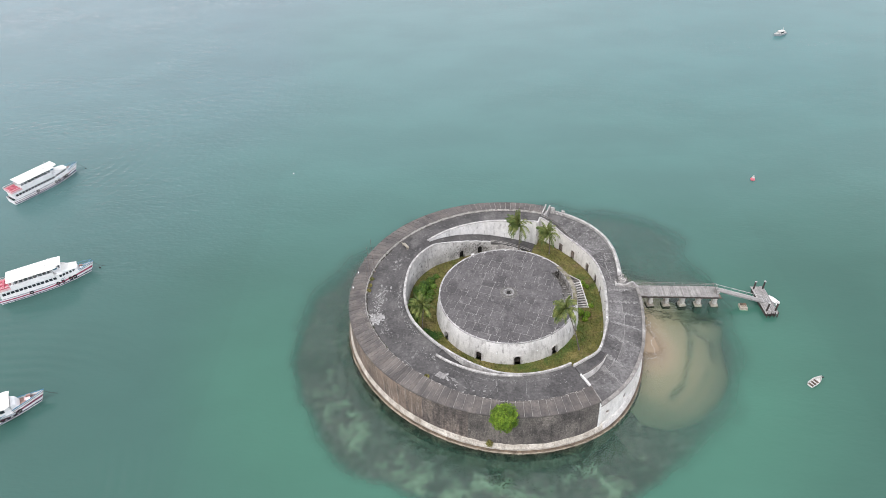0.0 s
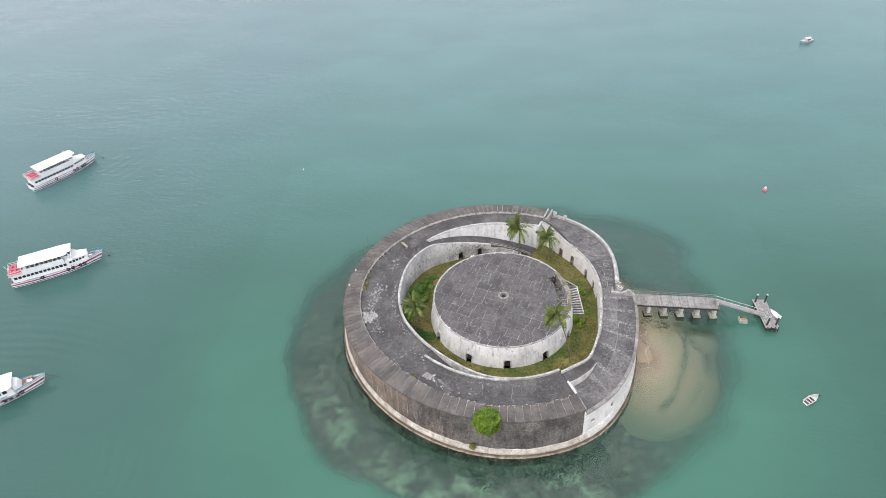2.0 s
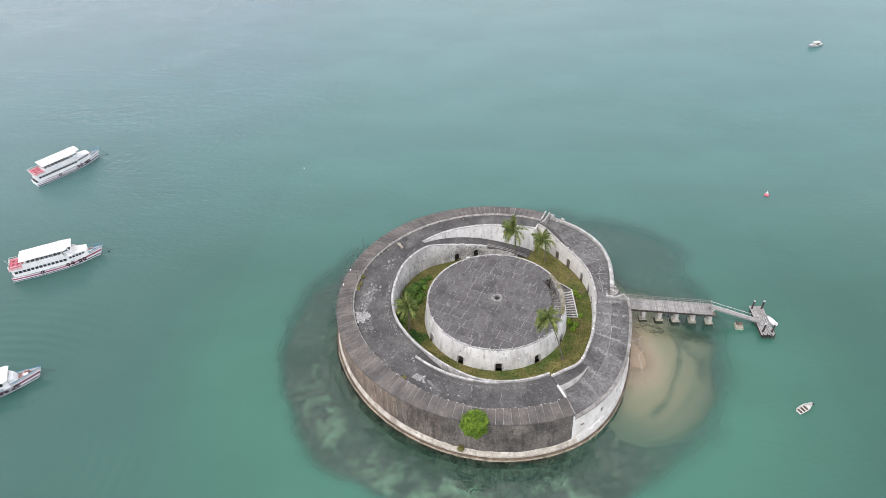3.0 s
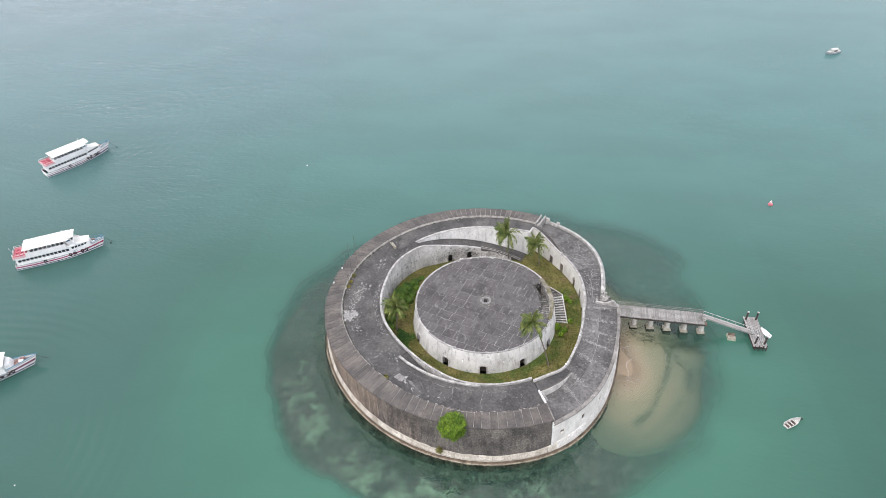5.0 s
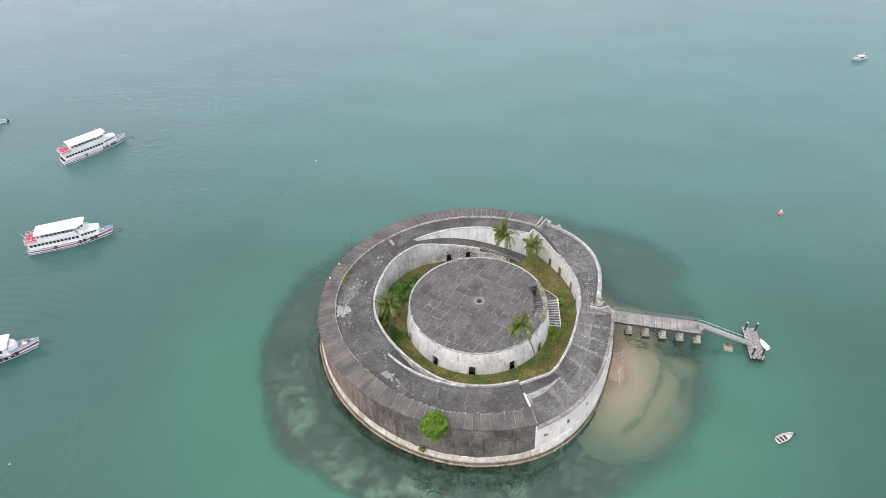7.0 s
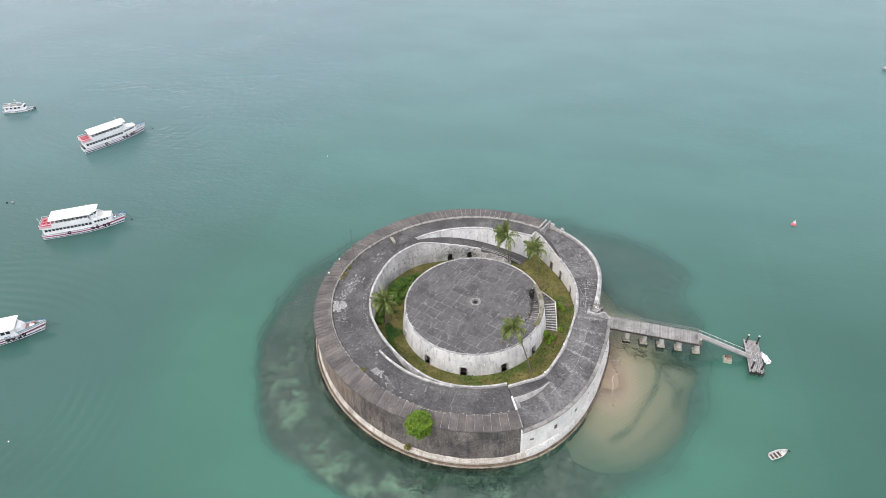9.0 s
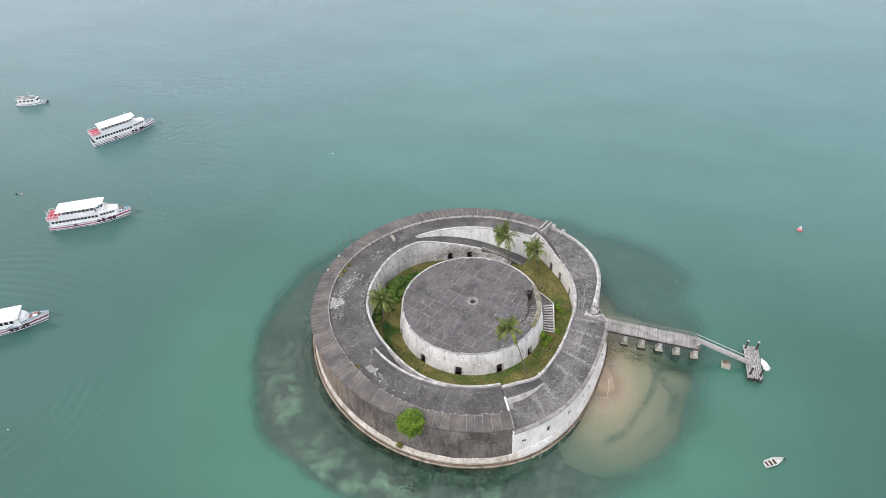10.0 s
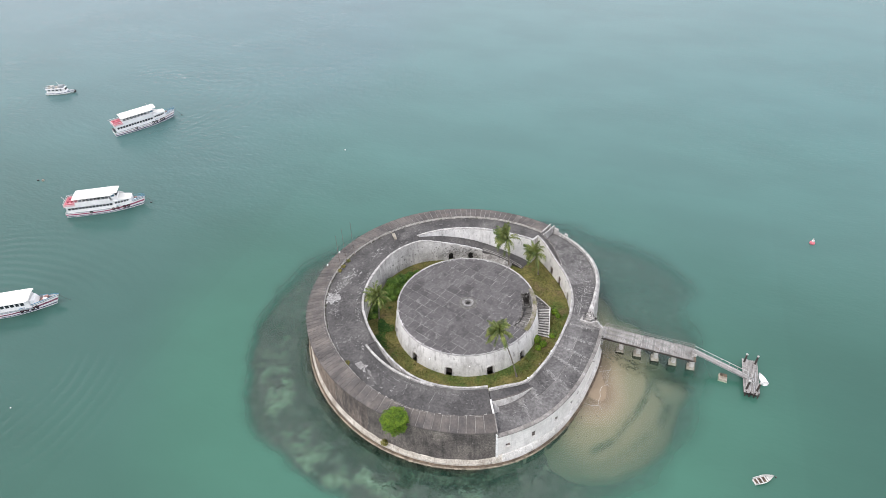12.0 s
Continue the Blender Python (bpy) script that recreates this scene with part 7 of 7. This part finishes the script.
def leaf_cloud(centre, size, count, leaf, seed, squash=1.0, hollow=0.45):
    """Many small leaves set in uneven clumps about a middle point."""
    r = random.Random(seed)
    s = Shape()
    for _ in range(count):
        while True:
            d = Vector((r.gauss(0, 1), r.gauss(0, 1), r.gauss(0, 1))).normalized()
            lump = 1 + 0.26 * noise.noise(d * 2.3 + Vector((seed, 0, 0))) + 0.2 * noise.noise(d * 5.5)
            rad = (hollow + (1 - hollow) * r.random() ** 0.5) * lump
            if noise.noise(d * 4.2 + Vector((0, seed, rad * 2))) > -0.3:
                break
        p = Vector(centre) + Vector((d.x * size * rad, d.y * size * rad, d.z * size * rad * squash))
        n = (d + Vector((r.uniform(-0.9, 0.9), r.uniform(-0.9, 0.9), r.uniform(-0.2, 1.1)))).normalized()
        t = n.cross(Vector((r.uniform(-1, 1), r.uniform(-1, 1), r.uniform(-1, 1)))).normalized()
        b = n.cross(t)
        k = leaf * r.uniform(0.6, 1.3)
        s.add([p - t * k * 0.2, p + b * k * 0.32 + t * k * 0.3, p + t * k, p - b * k * 0.32 + t * k * 0.3], [(0, 1, 2, 3)])
    return s


def shrub(centre, size, count, leaf, seed, label, foot, material, squash=0.9, group=""):
    b = thing("shrub", label, "shrub", group)
    c = Vector(centre)
    f = Vector(foot)
    part("stem", Shape().tube([f, f.lerp(c, 0.5) + Vector((0.05, -0.05, 0)), c], [0.09, 0.07, 0.04], 7), M_TRUNK, b)
    r = random.Random(seed + 50)
    for _ in range(5):
        tip = c + Vector((r.uniform(-0.7, 0.7), r.uniform(-0.7, 0.7), r.uniform(-0.3, 0.7))) * size
        part("twig", Shape().tube([f.lerp(c, 0.6), tip], [0.05, 0.015], 6), M_TRUNK, b)
    part("foliage", leaf_cloud(centre, size, count, leaf, seed, squash), material, b)


shrub((9.05, 60.9, 8.6), 2.2, 15000, 0.2, 11, "round bright-green bush growing from the fort wall", (9.1, 62.2, 7.3), M_BUSHLEAF, 0.95)
shrub((6.7, 60.6, 1.9), 0.6, 420, 0.18, 12, "small tuft of dry green leaves on the wall foot", (6.8, 61.2, 1.4), M_BLADE, 0.9)
for i, (th, r, size, squash) in enumerate(((158, 18.6, 1.5, 0.9), (165, 18.9, 1.7, 1.0), (172, 18.6, 1.6, 0.8), (179, 18.9, 1.3, 0.8), (150, 18.4, 1.1, 0.7), (168, 16.8, 1.1, 0.7), (161, 17.0, 1.0, 0.6), (186, 19.2, 1.0, 0.7), (193, 19.4, 0.9, 0.6), (154, 17.2, 0.8, 0.6), (175, 17.0, 0.9, 0.6), (144, 18.3, 0.8, 0.5))):
    c = at(th, r, COURT + size * squash * 0.62)
    shrub(c, size * 0.86, int(1500 * size), 0.25, 30 + i, "lush broad-leaved shrub at the courtyard wall", (c[0], c[1], COURT), M_LEAF, squash, "shrubs along the courtyard wall")
for i, (x, y, size) in enumerate(((26.9, 89.6, 0.9), (28.3, 88.9, 0.7), (29.0, 98.2, 0.7), (29.8, 97.3, 0.5), (27.6, 87.7, 0.6), (29.6, 91.5, 0.55))):
    shrub((x, y, COURT + size * 0.6), size, int(1200 * size) + 200, 0.2, 60 + i, "low bright-green weed clump on the grass", (x, y, COURT), M_BUSHLEAF, 0.7, "weeds by the stair")
for i, (th, r, z) in enumerate(((175, 28.1, DECK), (178, 28.2, DECK), (171, 28.1, DECK), (233, 27.0, DECK))):
    c = at(th, r, z + 0.12)
    shrub(c, 0.5, 160, 0.22, 80 + i, "dry weeds sprouting at the parapet foot", (c[0], c[1], z), M_BLADE, 0.45, "weeds on the deck")

grng = random.Random(77)
tuft = Shape()
for _ in range(9000):
    th = grng.uniform(-180, 180)
    lim = INNER_E(th) if -65 < th < 68 else (INNER(th % 360) if (th % 360) > 72 else 19.0)
    r = grng.uniform(14.6, lim - 0.1)
    x, y, z = at(th, r, COURT)
    if math.hypot(x - TX, y - TY) < 14.6:
        continue
    h = grng.uniform(0.12, 0.4)
    a = grng.uniform(0, math.tau)
    dx, dy = 0.07 * math.cos(a), 0.07 * math.sin(a)
    lean = Vector((grng.uniform(-0.2, 0.2), grng.uniform(-0.2, 0.2), h))
    tuft.add([(x - dx, y - dy, z), (x + dx, y + dy, z), (x + lean.x, y + lean.y, z + lean.z)], [(0, 1, 2)])
cover = Shape()
for _ in range(5200):
    th, u = grng.gauss(197, 13), grng.random() ** 0.7
    r = 14.9 + (INNER(th % 360) - 15.1) * u
    x, y, z = at(th, r, COURT)
    if math.hypot(x - TX, y - TY) < 14.7 or noise.noise(Vector((x * 0.3, y * 0.3, 5))) < -0.25 + 0.5 * (1 - u):
        continue
    a, w = grng.uniform(0, math.tau), grng.uniform(0.08, 0.16)
    d, side = Vector((math.cos(a), math.sin(a), grng.uniform(-0.1, 0.5))) * w * 1.6, Vector((-math.sin(a), math.cos(a), 0)) * w * 0.6
    p = Vector((x, y, z + grng.uniform(0.04, 0.22)))
    cover.add([p - d, p + side, p + d, p - side], [(0, 1, 2, 3)])
tagged(part("ground_cover", cover, M_COVER), "low dark-green creeping weeds on the courtyard floor", "weeds", kind="stuff")
tagged(part("grass", tuft, M_BLADE), "rough dry and green grass in the courtyard", "grass", kind="stuff")

# foam where small waves run up the sandbank
frng = random.Random(9)
foam = Shape()
for ax, ay, bx, by, bow, off, wide, whole in ((39.2, 87.6, 41.5, 89.0, -0.4, 0.0, 0.048, 0.95), (39.2, 87.5, 39.9, 88.9, 0.3, 0.0, 0.040, 0.95), (41.4, 88.4, 41.2, 85.0, -0.3, 0.0, 0.03, 0.55), (41.3, 85.0, 40.2, 82.9, -0.2, 0.0, 0.036, 0.95), (40.2, 82.9, 40.2, 79.8, 0.15, 0.0, 0.040, 0.95), (40.2, 79.8, 41.1, 78.4, 0.1, 0.0, 0.036, 0.95), (37.5, 79.7, 40.3, 79.8, -0.3, 0.0, 0.040, 0.95), (40.4, 80.2, 42.6, 80.0, -0.2, 0.2, 0.04, 0.3)):
    a, d = Vector((ax, ay)), Vector((bx - ax, by - ay))
    side = Vector((-d.y, d.x)).normalized()
    n = max(4, int(d.length / 0.12))

    def edge_of(k):
        u = k / n
        w = 1.5 * wide * (0.25 + abs(noise.noise(Vector((u * d.length * 2.5, ax, off * 9)))) * 2.2)
        m = a + d * u + side * (bow * 4 * u * (1 - u) + off + 0.3 * noise.noise(Vector((u * d.length * 0.7, ax, ay + off))) + 0.08 * noise.noise(Vector((u * d.length * 3.0, ax, ay + off))))
        h = max(sand_height(m.x, m.y), 0) + 0.02
        return [(m.x + side.x * w, m.y + side.y * w, h), (m.x - side.x * w, m.y - side.y * w, h)]
    for k in range(n):
        if frng.random() < whole:
            p, q = edge_of(k), edge_of(k + 1)
            foam.add([p[0], p[1], q[1], q[0]], [(0, 1, 2, 3)])
tagged(part("foam", foam, M_FOAM), "thin line of white foam at the water's edge", "foam", kind="stuff")

# ---- paving pieces ----
def clip_half(poly, px, py, nx, ny):
    """Keeps the side of a polygon that the normal points away from."""
    out = []
    for (ax, ay), (bx, by) in zip(poly, poly[1:] + poly[:1]):
        da, db = (ax - px) * nx + (ay - py) * ny, (bx - px) * nx + (by - py) * ny
        if da <= 0:
            out.append((ax, ay))
        if da * db < 0:
            t = da / (da - db)
            out.append((ax + (bx - ax) * t, ay + (by - ay) * t))
    return out


def clip_disc(poly, r):
    for k in range(48):
        a = k * math.tau / 48
        if len(poly) < 3:
            return []
        poly = clip_half(poly, TX + r * math.cos(a), TY + r * math.sin(a), math.cos(a), math.sin(a))
    return poly


def clip_ray(poly, th, keep_left):
    a = radians(th)
    n = (-math.sin(a), math.cos(a))
    s = -1 if keep_left else 1
    return clip_half(poly, TX, TY, s * n[0], s * n[1]) if len(poly) > 2 else []


rng = random.Random(5)
TURN = radians(-22)
rows_y = [-16 + 2.05 * k for k in range(17)]
for y0 in rows_y:
    x = -16 + rng.uniform(0, 1.5)
    while x < 16:
        wide = rng.uniform(1.7, 2.7)
        g = 0.04
        cell = [(x + g, y0 + g), (x + wide - g, y0 + g), (x + wide - g, y0 + 2.05 - g), (x + g, y0 + 2.05 - g)]
        x += wide
        world_cell = [(TX + p * math.cos(TURN) - q * math.sin(TURN), TY + p * math.sin(TURN) + q * math.cos(TURN)) for p, q in cell]
        inside = clip_disc(clip_ray(clip_ray(world_cell, SLOT0, True), SLOT1, False), SLOT_R - 0.25)
        outside = clip_disc(clip_ray(world_cell, SLOT1, True), 13.48)
        below = clip_disc(clip_ray(clip_ray(world_cell, SLOT1, False), SLOT0, False), 13.48)
        for poly in (inside, outside, below):
            if len(poly) < 3:
                continue
            area = abs(sum(a[0] * b[1] - b[0] * a[1] for a, b in zip(poly, poly[1:] + poly[:1]))) / 2
            if area > 0.06:
                part("roof_slab", Shape().prism(poly, TOP - 0.05, TOP + rng.uniform(0.0, 0.012)), M_FLAG, roof)

edges = [-65.0, *BAYS]
while edges[-1] < 62:
    edges.append(min(edges[-1] + rng.uniform(5.5, 8.5), 67.2))
edges[-1] = 67.2
for th, t1 in zip(edges, edges[1:]):
    mid = (th + t1) / 2
    cuts = [0.0, rng.uniform(0.4, 0.6), 1.0]
    for u0, u1 in zip(cuts, cuts[1:]):
        a0, a1 = th + 0.09, t1 - 0.09
        def rad(t, u):
            return INNER_E(t) + 0.5 + (low_outer(t) - INNER_E(t) - 0.5) * u
        quad = [at(a0, rad(a0, u0) + 0.04, 0), at(a0, rad(a0, u1) - 0.04, 0), at(mid, rad(mid, u1) - 0.04, 0), at(a1, rad(a1, u1) - 0.04, 0), at(a1, rad(a1, u0) + 0.04, 0), at(mid, rad(mid, u0) + 0.04, 0)]
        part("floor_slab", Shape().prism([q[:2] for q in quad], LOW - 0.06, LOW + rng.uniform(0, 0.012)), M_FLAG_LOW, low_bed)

joints = [68.0]
while joints[-1] < SPLIT - 1.5:
    t = joints[-1]
    joints.append(min(SPLIT, t + (2.3 if t < 150 else 1.75 if t < 240 else 2.75) * rng.uniform(0.9, 1.1)))
joints[-1] = SPLIT
for k, (a0, a1) in enumerate(zip(joints, joints[1:])):
    a0, a1 = a0 + 0.09, a1 - 0.09
    lift = rng.uniform(0.0, 0.03)
    low, high = [], []
    for t, side in ((a0, 0), (a0, 1), (a1, 1), (a1, 0)):
        r, z = (OUT(t) + 0.1, 7.92) if side else (BAND(t) - 0.02, 8.66)
        low.append(at(t, r, z - 0.02))
        high.append(at(t, r, z + 0.05 + lift))
    part("coping_slab", Shape().hexa(low, high), M_COPING, parapet)
